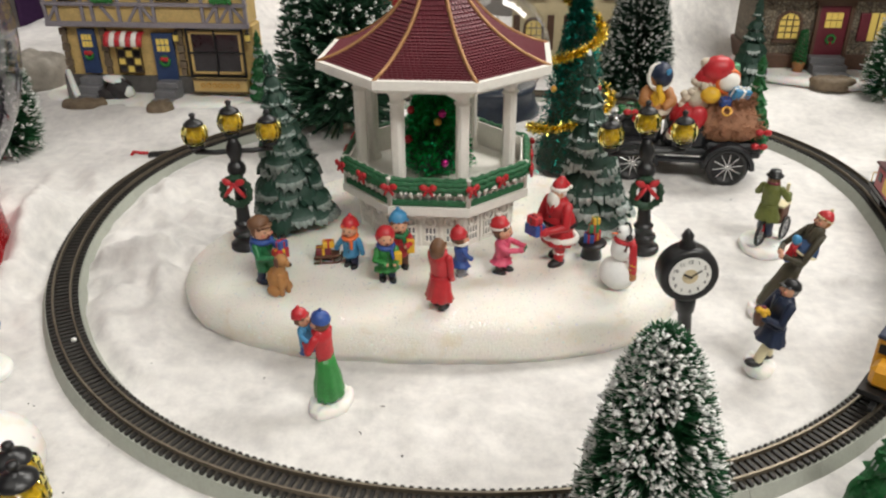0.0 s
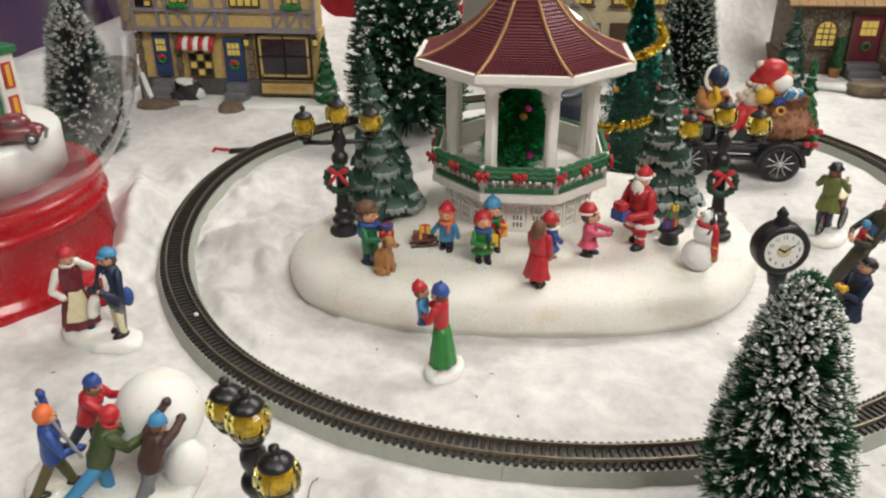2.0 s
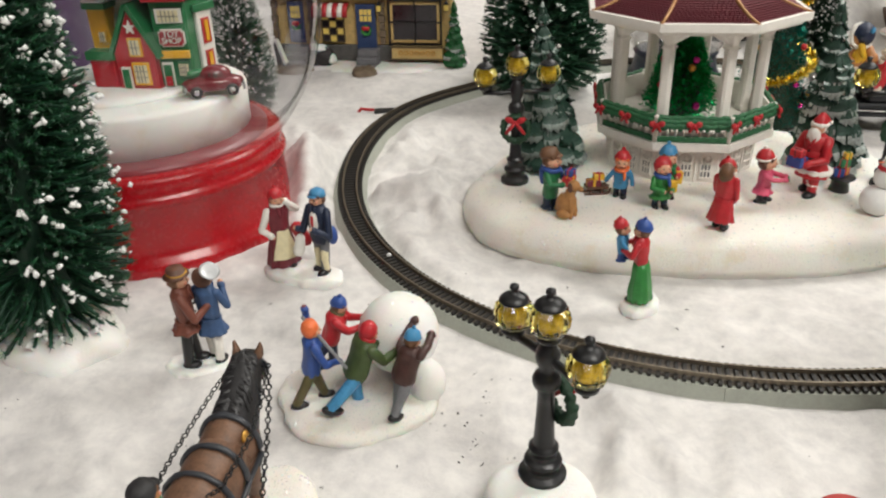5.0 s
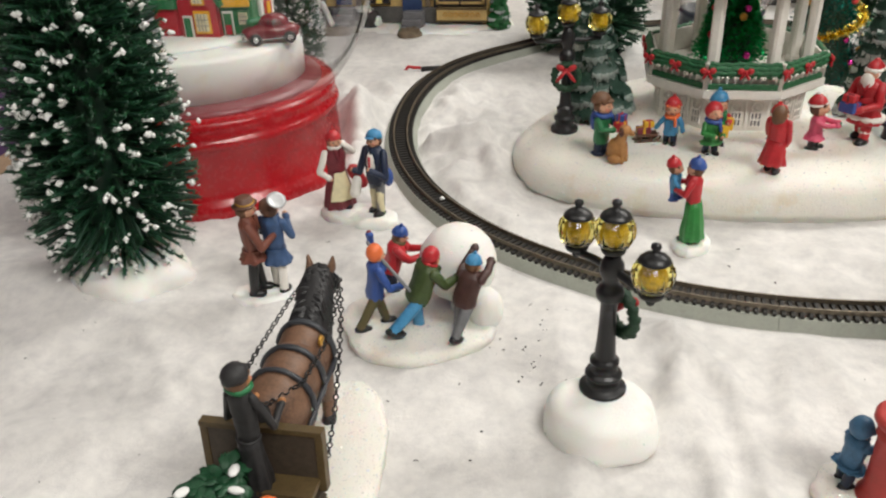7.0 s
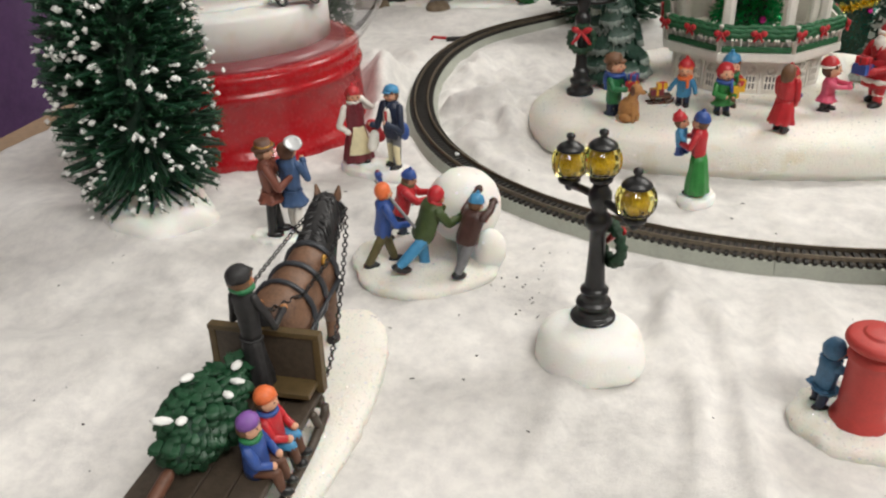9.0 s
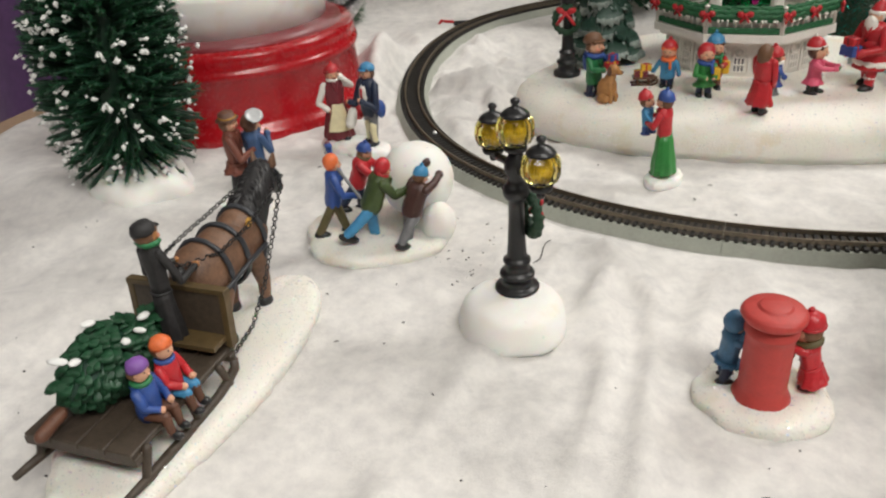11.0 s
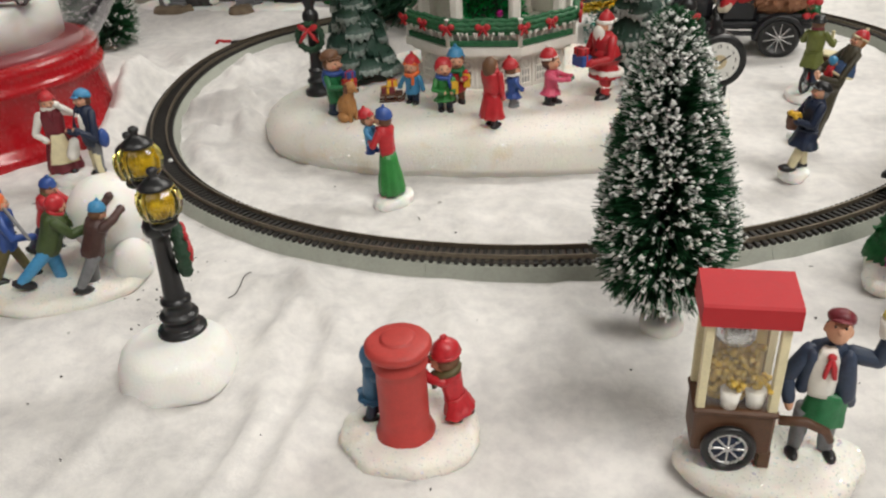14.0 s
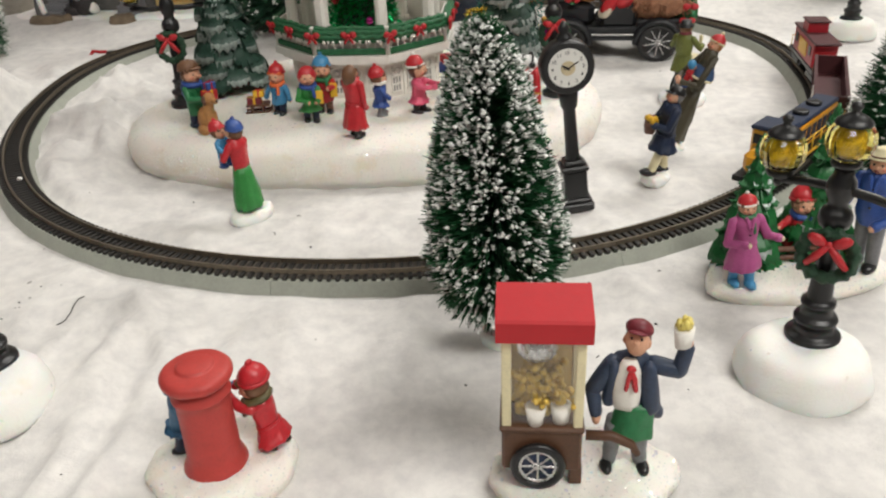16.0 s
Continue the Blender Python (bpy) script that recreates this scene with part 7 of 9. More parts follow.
for s in (-1, 1):
    sh.limb((-0.0008, -0.0046, 0.0376), (-0.0008 + s * 0.0014, -0.0058, 0.0318), 0.0009, 0.0007, RED, I, 6)
sh.ball((-0.0008, -0.0048, 0.0380), (0.0016, 0.0010, 0.0011), RED, I, 8)
HEAD = pose(0.0006, -0.0012, 0.0446, -24, 5, -16)
sh.ball((0, 0, 0), (0.0036, 0.0038, 0.0042), SKIN, HEAD, 14)
sh.ball((0, -0.0038, -0.0004), (0.0008, 0.0008, 0.0009), SKIN, HEAD, 8)
for s in (-1, 1):
    sh.ball((s * 0.0013, -0.0034, 0.0008), 0.0004, BLACK, HEAD, 6)
    sh.ball((s * 0.0034, 0.0004, -0.0002), (0.0008, 0.0010, 0.0013), SKIN, HEAD, 8)
sh.ball((0, 0.0012, 0.0006), (0.0039, 0.0036, 0.0038), BROWN, HEAD, 12)
sh.ball((0, 0.0006, 0.0032), (0.0041, 0.0042, 0.0026), MAROON, HEAD, 14)
sh.ball((0, -0.0040, 0.0026), (0.0029, 0.0020, 0.0005), MAROON, HEAD, 10)
sh.lathe([(0.0022, 0), (0.0029, 0.0056), (0.0024, 0.0056)], WHITE, pose(0.0126, -0.0040, 0.0452, 0, -4, 0), 16)
for i in range(14):
    sh.ball((0.0122 + 0.0014 * math.cos(i * 2.4), -0.0040 + 0.0014 * math.sin(i * 2.4), 0.0514 + 0.0006 * (i % 3)), 0.0010, POP_PALE, I, 6)
sh.v = [(x * 0.95, y, z * 1.02) for x, y, z in sh.v]
statuette((0.1044, -0.4005, 0.0062), 0, "painted vendor figurine in a navy jacket raising a cup", sh, "figurines on the cloth")

# the tree sellers
sb = Shape()
snow_slab(sb, SNOW, 0.0395, 0.0240, 0.0066, pose(0, 0, 0, 0, 0, 14), 31, 44, 0.16)
thing("snow_mound", (0.1880, -0.2780, -0.0005), 0, "glittering cast snow base under small trees", "snow base", shape=sb)
cast_tree((0.1700, -0.2735, 0.0060), 0.0555, 0.0140, "small bright green cast fir tree on a snow base", 41, 8, 0.0, RESIN_LEAF, group="small cast trees")
cast_tree((0.1990, -0.2660, 0.0060), 0.0650, 0.0155, "small bright green cast fir tree on a snow base", 43, 9, 0.0, RESIN_LEAF, group="small cast trees")
sh = Shape()
person(sh, I, 0.0400, MAUVE, False, "coat", SKY, SKY, "knit", RED, WHITE, hem=0.2, bulk=1.3, arms=[((-0.2, -0.06, 0.52), (-0.08, -0.2, 0.56)), ((0.22, -0.02, 0.54), (0.3, -0.1, 0.54))], scarf=GREEN, gloves=CREAM)
statuette((0.1628, -0.2955, 0.0058), 10, "painted child figurine in a mauve coat and red cap", sh, "figurines on the cloth", (0, -3))
sh = Shape()
person(sh, I, 0.0315, RED, True, "coat", MAROON, BLACK, "knit", RED, RED, hem=0.15, arms=[((-0.24, -0.02, 0.5), (-0.32, -0.10, 0.5)), ((0.2, -0.06, 0.5), (0.18, -0.18, 0.44))], scarf=BLUE)
statuette((0.1925, -0.2700, 0.0058), 5, "painted child figurine in red standing by the trees", sh, "figurines on the cloth", (0, -3))
sh = Shape()
person(sh, I, 0.0520, BLUE, False, "legs", GREY, BLACK, "brim", CREAM, BROWN, bulk=1.25, arms=[((-0.2, -0.08, 0.52), (-0.18, -0.22, 0.46)), ((0.2, -0.06, 0.52), (0.1, -0.22, 0.46))])
sh.box((-0.009, -0.010, 0.022), (0.002, 0.008, 0.012), CREAM)
statuette((0.2165, -0.2790, 0.0058), -40, "painted man figurine in a blue jacket by the trees", sh, "figurines on the cloth", (0, -3))
lg = thing("log_rail", (0.1790, -0.2800, 0.0060), 6, "low brown log rail in front of the trees", "rail")
for i, (y, z, ln) in enumerate(((0, 0.0075, 0.034), (0.001, 0.0030, 0.036))):
    sh = Shape()
    sh.limb((-ln / 2, y, z), (ln / 2, y, z), 0.0013, 0.0012, BROWN)
    part("rail", sh, lg)
for x in (-0.013, 0.013):
    sh = Shape()
    sh.limb((x, 0.0006, 0.0), (x, 0.0006, 0.0092), 0.0014, 0.0012, BROWN)
    part("post", sh, lg)
# ---- horse-drawn sled ornament ----
SLED_WOOD = paint("sled_wood", (0.065, 0.048, 0.034), 0.5, 0.45, scale=420)
SLED_EDGE = paint("sled_edge", (0.10, 0.066, 0.026), 0.5, 0.35)
HORSE = paint("horse_brown", (0.165, 0.086, 0.050), 0.5, 0.55, scale=200)
MANE = paint("horse_mane", (0.022, 0.021, 0.022), 0.42, 0.5, scale=420)
COAT_BLACK = paint("worn_black_coat", (0.022, 0.021, 0.022), 0.55, 0.6, scale=420)
HARNESS = paint("harness_grey", (0.035, 0.038, 0.045), 0.4, 0.3)
SO = Vector((-0.2215, -0.4320, 0.0))
W = Matrix.Translation(-SO)
ornament = thing("horse_sled_ornament", tuple(SO), 0, "brown horse pulling a wooden sled with riders on a snowy base", "ornament")
sh = Shape()
snow_slab(sh, SNOW, 0.0302, 0.0790, 0.0085, W @ pose(-0.2205, -0.4420, 0), seed=41, n=96, wob=0.22)
part("snow_base", sh, ornament, "glittering cast snow base")
sled = part("sled", Shape(), ornament, "dark brown wooden sled")
sh = Shape()
for i in range(4):
    sh.box((-0.2372 + i * 0.0104, -0.4690, 0.0200), (0.0101, 0.0600, 0.0026), SLED_WOOD, W, ch=0.0004)
for y in (-0.4970, -0.4430):
    sh.box((-0.2216, y, 0.0178), (0.0430, 0.0036, 0.0030), SLED_WOOD, W)
part("bed", sh, sled)
sh = Shape()
sh.box((-0.2196, -0.4408, 0.0328), (0.0385, 0.0024, 0.0215), SLED_WOOD, W, Euler((-0.08, 0, 0)))
sh.box((-0.2196, -0.4400, 0.0440), (0.0410, 0.0036, 0.0020), SLED_EDGE, W, Euler((-0.08, 0, 0)))
for s in (-1, 1):
    sh.box((-0.2196 + s * 0.0192, -0.4405, 0.0330), (0.0026, 0.0036, 0.0225), SLED_EDGE, W, Euler((-0.08, 0, 0)))
sh.box((-0.2196, -0.4460, 0.0258), (0.0370, 0.0100, 0.0020), SLED_EDGE, W)
part("bench", sh, sled, "wooden bench back with a worn ochre edge")
for x in (-0.2415, -0.2000):
    sh = Shape()
    pts = [(x, -0.5080, 0.0105), (x, -0.4950, 0.0095), (x, -0.4680, 0.0092), (x, -0.4560, 0.0096), (x, -0.4490, 0.0110), (x + 0.0008, -0.4445, 0.0140), (x + 0.0008, -0.4440, 0.0175)]
    sh.tube(pts, [0.0012, 0.0017, 0.0018, 0.0018, 0.0018, 0.0018, 0.0016], SLED_WOOD, W, 8)
    for y, dy in ((-0.4930, -0.004), (-0.4700, 0.002), (-0.4520, 0.004)):
        sh.limb((x, y, 0.0195), (x, y + dy, 0.0095), 0.0016, 0.0014, SLED_WOOD, W, 7)
    part("runner", sh, sled)
sh = Shape()
person(sh, W @ pose(-0.2206, -0.4470, 0.0210, 0, 0, 172), 0.0515, COAT_BLACK, False, "coat", BLACK, BLACK, "cap", COAT_BLACK, trim=GREY, hem=0.06, scarf=GREEN, gloves=TAN, face=TAN, bulk=0.80, head=0.9,
       arms=[((-0.16, -0.05, 0.56), (-0.10, -0.24, 0.56)), ((0.16, -0.05, 0.56), (0.10, -0.24, 0.56))])
sculpt(sh)
part("driver", sh, ornament, "painted driver in a long black coat and black hat")
for y, coat, hc, hk, lg in ((-0.4690, RED, ORANGE, "hair", SKY), (-0.4810, BLUE, PURPLE_PAINT, "knit", BROWN)):
    sh = Shape()
    m = W @ pose(-0.2065, y, 0.0215, 0, 0, 96) @ Matrix.Scale(0.86, 4)
    sh.lathe([(0.0052, 0), (0.0056, 0.004), (0.0050, 0.010), (0.0047, 0.0145), (0.0026, 0.0165)], coat, m, 14, 1.0, 0.85, wob=0.1, seed=y)
    for s in (-1, 1):
        sh.limb((s * 0.0028, -0.001, 0.0025), (s * 0.0030, -0.0080, 0.0022), 0.0026, 0.0022, lg, m)
        sh.limb((s * 0.0030, -0.0080, 0.0020), (s * 0.0030, -0.0092, -0.0050), 0.0021, 0.0018, BROWN, m)
        sh.ball((s * 0.0030, -0.0105, -0.0062), (0.0019, 0.0030, 0.0018), BLACK, m, 8)
        sh.limb((s * 0.0050, 0, 0.0135), (s * 0.0062, -0.003, 0.0080), 0.0020, 0.0018, coat, m)
        sh.limb((s * 0.0062, -0.003, 0.0080), (s * 0.0035, -0.0070, 0.0060), 0.0018, 0.0015, coat, m)
        sh.ball((s * 0.0032, -0.0078, 0.0058), 0.0016, SKIN, m, 8)
    sh.ball((0, -0.0003, 0.0203), (0.0038, 0.0040, 0.0042), SKIN, m)
    sh.ball((0, -0.0043, 0.0198), 0.0007, SKIN, m, 6)
    for s in (-1, 1):
        sh.ball((s * 0.0015, -0.0037, 0.0210), 0.0004, BLACK, m, 6)
    sh.ball((0, 0.0008, 0.0206), (0.0042, 0.0038, 0.0040), HAIR, m, 10)
    sh.lathe([(0.0043, 0), (0.0042, 0.002), (0.0030, 0.0038), (0.0008, 0.0048)], hc, m @ pose(0, 0, 0.0215, -10), 14)
    sh.ring((0, 0, 0.0160), 0.0032, 0.0011, (BLUE if coat is RED else GREEN), m, 14, 6)
    sculpt(sh)
    part("child", sh, ornament, "painted child in a red coat with orange hair" if coat is RED else "painted child in a blue coat and purple cap")
random.seed(77)
SLED_FIR = paint("sled_fir", (0.014, 0.072, 0.030), 0.42, 0.6)
sh, sn = Shape(), Shape()
for i in range(320):
    v = 1 - 2 * (i + 0.5) / 320
    a = i * 2.39996
    nrm = Vector((math.sqrt(1 - v * v) * math.cos(a), v, math.sqrt(1 - v * v) * math.sin(a)))
    if nrm.z < -0.75:
        continue
    taper = 1.0 if v < 0 else 1.0 - 0.45 * v
    c = Vector((-0.2268 + nrm.x * 0.0110 * taper, -0.4700 + nrm.y * 0.0235, 0.0345 + nrm.z * 0.0125 * taper))
    d = Vector((nrm.x, nrm.y - 0.6, max(-0.2, nrm.z * 0.6))).normalized()
    fan(sh, c - SO - d * random.uniform(0.0015, 0.0055), (d + noise.noise_vector(c * 300) * 0.5).normalized(), random.uniform(0.0030, 0.0058), SLED_FIR, SLED_FIR, False)
    if nrm.z > 0.2 and random.random() < 0.03:
        sn.ball(tuple(c - SO + Vector((0, 0, 0.0018))), (random.uniform(0.0024, 0.0042), 0.0017, 0.0009), SNOW_DAB, None, 8, Euler((0.2, 0.2, random.uniform(0, 3))))
sh.ball(tuple(Vector((-0.2268, -0.4740, 0.0330)) - SO), (0.0085, 0.0190, 0.0090), RESIN_PINE, None, 14)
sh.limb(tuple(Vector((-0.2268, -0.4960, 0.0300)) - SO), tuple(Vector((-0.2268, -0.5050, 0.0285)) - SO), 0.0022, 0.0022, BROWN)
tr = part("cut_tree", sh, ornament, "felled green fir lying on the sled")
part("snow_dab", sn, tr, "white snow dabs")
sh = Shape()
# body, hindquarters, chest, neck and head
sh.ball((-0.2203, -0.4100, 0.0372), (0.0110, 0.0130, 0.0125), HORSE, W, 20)
sh.ball((-0.2205, -0.3960, 0.0378), (0.0106, 0.0170, 0.0118), HORSE, W, 20)
sh.ball((-0.2205, -0.3830, 0.0390), (0.0100, 0.0110, 0.0122), HORSE, W, 20)
sh.limb((-0.2203, -0.3800, 0.0430), (-0.2207, -0.3650, 0.0570), 0.0086, 0.0058, MANE, W, 16)
sh.limb((-0.2207, -0.3635, 0.0582), (-0.2212, -0.3545, 0.0470), 0.0055, 0.0032, MANE, W, 14)
for s in (-1, 1):
    sh.limb((-0.2206 + s * 0.0040, -0.3622, 0.0610), (-0.2206 + s * 0.0050, -0.3615, 0.0655), 0.0019, 0.0007, HORSE, W, 8)
    hx = -0.2205 + s * 0.0062
    sh.limb((hx, -0.4090, 0.0310), (hx, -0.4110, 0.0195), 0.0058, 0.0032, HORSE, W, 12)
    sh.limb((hx, -0.4110, 0.0195), (hx, -0.4090, 0.0105), 0.0027, 0.0023, HORSE, W)
    sh.lathe([(0.0031, 0), (0.0029, 0.003), (0.0023, 0.0045)], MANE, W @ pose(hx, -0.4088, 0.0078), 10)
    fx, fy = -0.2205 + s * 0.0056, -0.3855 + s * 0.003
    sh.limb((fx, -0.3842, 0.0330), (fx, fy + 0.001, 0.0190), 0.0044, 0.0027, HORSE, W, 12)
    sh.limb((fx, fy + 0.001, 0.0190), (fx, fy, 0.0100), 0.0025, 0.0022, HORSE, W)
    sh.lathe([(0.0030, 0), (0.0028, 0.003), (0.0022, 0.0045)], MANE, W @ pose(fx, fy, 0.0074), 10)
random.seed(12)
for i in range(150):
    u, side = random.random(), random.choice((-1, -0.6, 0.6, 1))
    root = Vector((-0.2205, -0.3830 + 0.0205 * u, 0.0505 + 0.0130 * u))
    tip = root + Vector((side * random.uniform(0.0040, 0.0072), random.uniform(-0.0040, 0.0005), random.uniform(-0.0090, -0.0045)))
    sh.tube([root, root.lerp(tip, 0.4) + Vector((side * 0.0014, 0, 0.0018)), tip], [0.0011, 0.0009, 0.0004], MANE, W, 5)
sh.limb((-0.2200, -0.4215, 0.0440), (-0.2204, -0.4240, 0.0240), 0.0030, 0.0016, MANE, W, 9)
for y, rx, rz, zc in ((-0.4070, 0.0119, 0.0132, 0.0368), (-0.3945, 0.0113, 0.0126, 0.0376), (-0.3825, 0.0108, 0.0130, 0.0388)):
    pts = [(-0.2204 + rx * math.cos(k * 0.2618), y, zc + rz * math.sin(k * 0.2618)) for k in range(24)]
    sh.tube(pts, 0.0011, HARNESS, W, 6, True)
for s in (-1, 1):
    sh.tube([(-0.2203 + s * 0.0118, -0.4160, 0.0330), (-0.2205 + s * 0.0114, -0.3960, 0.0345), (-0.2205 + s * 0.0108, -0.3820, 0.0360)], 0.0010, HARNESS, W, 6)
sh.ball((-0.2118, -0.3870, 0.0478), (0.0012, 0.0020, 0.0022), GOLD, W, 8)
sh.tube([(-0.2208 + 0.0062 * math.cos(k * 0.5236), -0.3605 - 0.002 * math.sin(k * 0.5236), 0.0555 + 0.0058 * math.sin(k * 0.5236)) for k in range(12)], 0.0007, HARNESS, W, 5, True)


def settle(shape):
    """Draws the hindquarters back towards the sled and lifts the croup a little."""
    out = []
    for x, y, z in shape.v:
        back = smooth(-0.355, -0.400, y + SO.y)
        out.append((x, y - 0.0075 - 0.0075 * back, z + 0.0025 * back * smooth(0.015, 0.04, z)))
    shape.v = out


settle(sh)
sculpt(sh, 0.0004)
part("horse", sh, ornament, "brown horse with a black mane and dark harness")
sh = Shape()


def chain(pts, r=0.00095):
    """Small links along a hanging line."""
    pts = [Vector(p) for p in pts]
    k = 0
    for a, b in zip(pts, pts[1:]):
        n = max(1, round((b - a).length / 0.0019))
        for i in range(n):
            d = (b - a).normalized()
            e = (d.to_track_quat("Z", "Y") @ Euler((0, 0, 1.5708 * (k % 2))).to_quaternion() @ Euler((1.5708, 0, 0)).to_quaternion()).to_euler()
            sh.ring(tuple(a.lerp(b, (i + 0.5) / n)), r, 0.00033, BLACK, W, 7, 4, e)
            k += 1


chain([(-0.2146, -0.3600, 0.0560), (-0.2112, -0.3690, 0.0490), (-0.2094, -0.3790, 0.0360), (-0.2088, -0.3890, 0.0220), (-0.2080, -0.4020, 0.0125), (-0.2068, -0.4200, 0.0108), (-0.2035, -0.4350, 0.0200)])
chain([(-0.2272, -0.3600, 0.0555), (-0.2305, -0.3700, 0.0520), (-0.2322, -0.3880, 0.0480), (-0.2320, -0.4060, 0.0470), (-0.2270, -0.4260, 0.0490)])
chain([(-0.2250, -0.4260, 0.0490), (-0.2180, -0.4200, 0.0470), (-0.2110, -0.4080, 0.0465), (-0.2090, -0.3900, 0.0490), (-0.2105, -0.3740, 0.0540), (-0.2146, -0.3610, 0.0575)])
settle(sh)
part("chain_reins", sh, ornament, "thin black chain reins", kind="stuff")

# ---- large snow globe on a red base ----
GLOBE_RED = paint("glossy_red", (0.40, 0.006, 0.012), 0.24, 0.05, coat=0.25, relief=0.02, scale=60)
SKIRT = paint("wine_skirt", (0.22, 0.035, 0.045), 0.3, 0.2)
G = (-0.3815, -0.133, 0.003)
globe = thing("snow_globe", G, 0, "large snow globe on a glossy red base with a toy village", "snow globe")
sh = Shape()
sh.lathe([(0.060, -0.012), (0.0945, -0.012), (0.0950, 0.0), (0.0935, 0.0040), (0.0905, 0.0065), (0.0893, 0.0100), (0.0880, 0.0365), (0.0897, 0.0385), (0.0908, 0.0410), (0.0897, 0.0436), (0.0878, 0.0450), (0.0890, 0.0500), (0.0885, 0.0535), (0.0862, 0.0560), (0.0810, 0.0560)], GLOBE_RED, None, 96)
part("base", sh, globe, "glossy red round base with a raised band")
sh = Shape()
R0, CZ = 0.1235, 0.1401
th0 = math.asin(0.0845 / R0)
sh.lathe([(R0 * math.sin(th0 + (math.pi - th0 - 0.02) * (i / 40)), CZ - R0 * math.cos(th0 + (math.pi - th0 - 0.02) * (i / 40))) for i in range(41)], CLEAR, None, 96)
sh.f = sh.f[:-2]
sh.m = sh.m[:-2]
sh.s = sh.s[:-2]
gl = part("glass_dome", sh, globe, "clear glass ball")
gl.visible_shadow = False
sh = Shape()
sh.lathe([(0.0805, 0.0520), (0.0800, 0.0580), (0.0745, 0.0605), (0.0690, 0.0610), (0.0100, 0.0612)], SKIRT, None, 72)
part("skirt", sh, globe, "wine-red plastic ring below the glass")
sh = Shape()
sh.lathe([(0.0700, 0.0605), (0.0700, 0.0842), (0.0688, 0.0862), (0.0600, 0.0870), (0.0100, 0.0875)], SNOW_PLAIN, None, 72, wob=0.015)
sh.lathe([(0.0560, 0.0865), (0.0545, 0.0892), (0.0100, 0.0898)], SNOW_PLAIN, pose(-0.012, 0.004, 0), 48)
sh.lathe([(0.034, 0.088), (0.031, 0.105), (0.024, 0.128), (0.017, 0.148), (0.006, 0.156)], SNOW_PLAIN, pose(0.000, 0.026, 0), 36, wob=0.12, seed=2)
part("platform", sh, globe, "white round snow platform")
village_z = 0.0895
VILLAGE = Matrix.Translation((0, 0, village_z)) @ Matrix.Diagonal((0.83, 1.0, 0.90, 1.0)) @ Matrix.Translation((0.003, 0, -village_z))
TOY_RED = paint("toy_red", (0.42, 0.018, 0.028), 0.4, 0.15)
TOY_GREEN = paint("toy_green", (0.015, 0.16, 0.055), 0.38, 0.15)
TOY_YELLOW = paint("toy_yellow", (0.80, 0.43, 0.03), 0.4, 0.15)
TOY_WHITE = paint("toy_white", (0.78, 0.76, 0.70), 0.4, 0.06)


def toy_window(sh, x, z, w, h, y, frame=TOY_YELLOW, bars=3, rows=2):
    sh.box((x, y - 0.0006, z), (w, 0.0016, h), frame)
    sh.box((x, y - 0.0012, z), (w * 0.78, 0.0016, h * 0.78), CREAM)
    for i in range(1, bars):
        sh.box((x - w * 0.39 + w * 0.78 * i / bars, y - 0.0018, z), (0.0004, 0.0012, h * 0.78), GREY)
    for i in range(1, rows):
        sh.box((x, y - 0.0018, z - h * 0.39 + h * 0.78 * i / rows), (w * 0.78, 0.0012, 0.0004), GREY)


def star_shape(sh, x, z, r, y, mat):
    pts = [((r if k % 2 == 0 else r * 0.42) * math.sin(k * math.pi / 5), (r if k % 2 == 0 else r * 0.42) * math.cos(k * math.pi / 5)) for k in range(10)]
    sh.prism(pts, -0.0008, 0.0008, mat, pose(x, y, z, 90, 0, 0))


# the red gabled house
hs = part("toy_house", Shape(), globe, "red gabled toy house with a white star", VILLAGE)
hx, hy = 0.0120, 0.0
sh = Shape()
prof = [(-0.0155, 0), (0.0155, 0), (0.0155, 0.024), (0, 0.052), (-0.0155, 0.024)]
sh.prism(prof, -0.014, 0.014, TOY_RED, pose(hx, hy, village_z, 90, 0, 0))
part("wall", sh, hs)
sh = Shape()
for s in (-1, 1):
    sh.limb((0, 0, 0), (0.001, 0, 0), 0.0001, 0.0001, TOY_GREEN, pose(hx, hy, village_z + 0.03))
    sh.box((hx + s * 0.0100, hy, village_z + 0.0385), (0.0032, 0.031, 0.0395), TOY_GREEN, None, Euler((0, -s * 0.505, 0)))
part("roof", sh, hs, "green gable roof")
sh = Shape()
toy_window(sh, hx + 0.002, village_z + 0.0285, 0.0100, 0.0125, hy - 0.014)
toy_window(sh, hx + 0.0035, village_z + 0.0105, 0.0130, 0.0155, hy - 0.014, bars=4, rows=3)
part("window", sh, hs, "yellow-framed lattice window")
sh = Shape()
sh.box((hx - 0.0085, hy - 0.0146, village_z + 0.0075), (0.0072, 0.0016, 0.0150), TOY_WHITE)
sh.box((hx - 0.0085, hy - 0.0154, village_z + 0.0070), (0.0050, 0.0016, 0.0130), TOY_GREEN)
part("door", sh, hs, "green door in a white frame")
sh = Shape()
star_shape(sh, hx + 0.0005, village_z + 0.0415, 0.0048, hy - 0.0146, TOY_WHITE)
part("star", sh, hs, "white star")
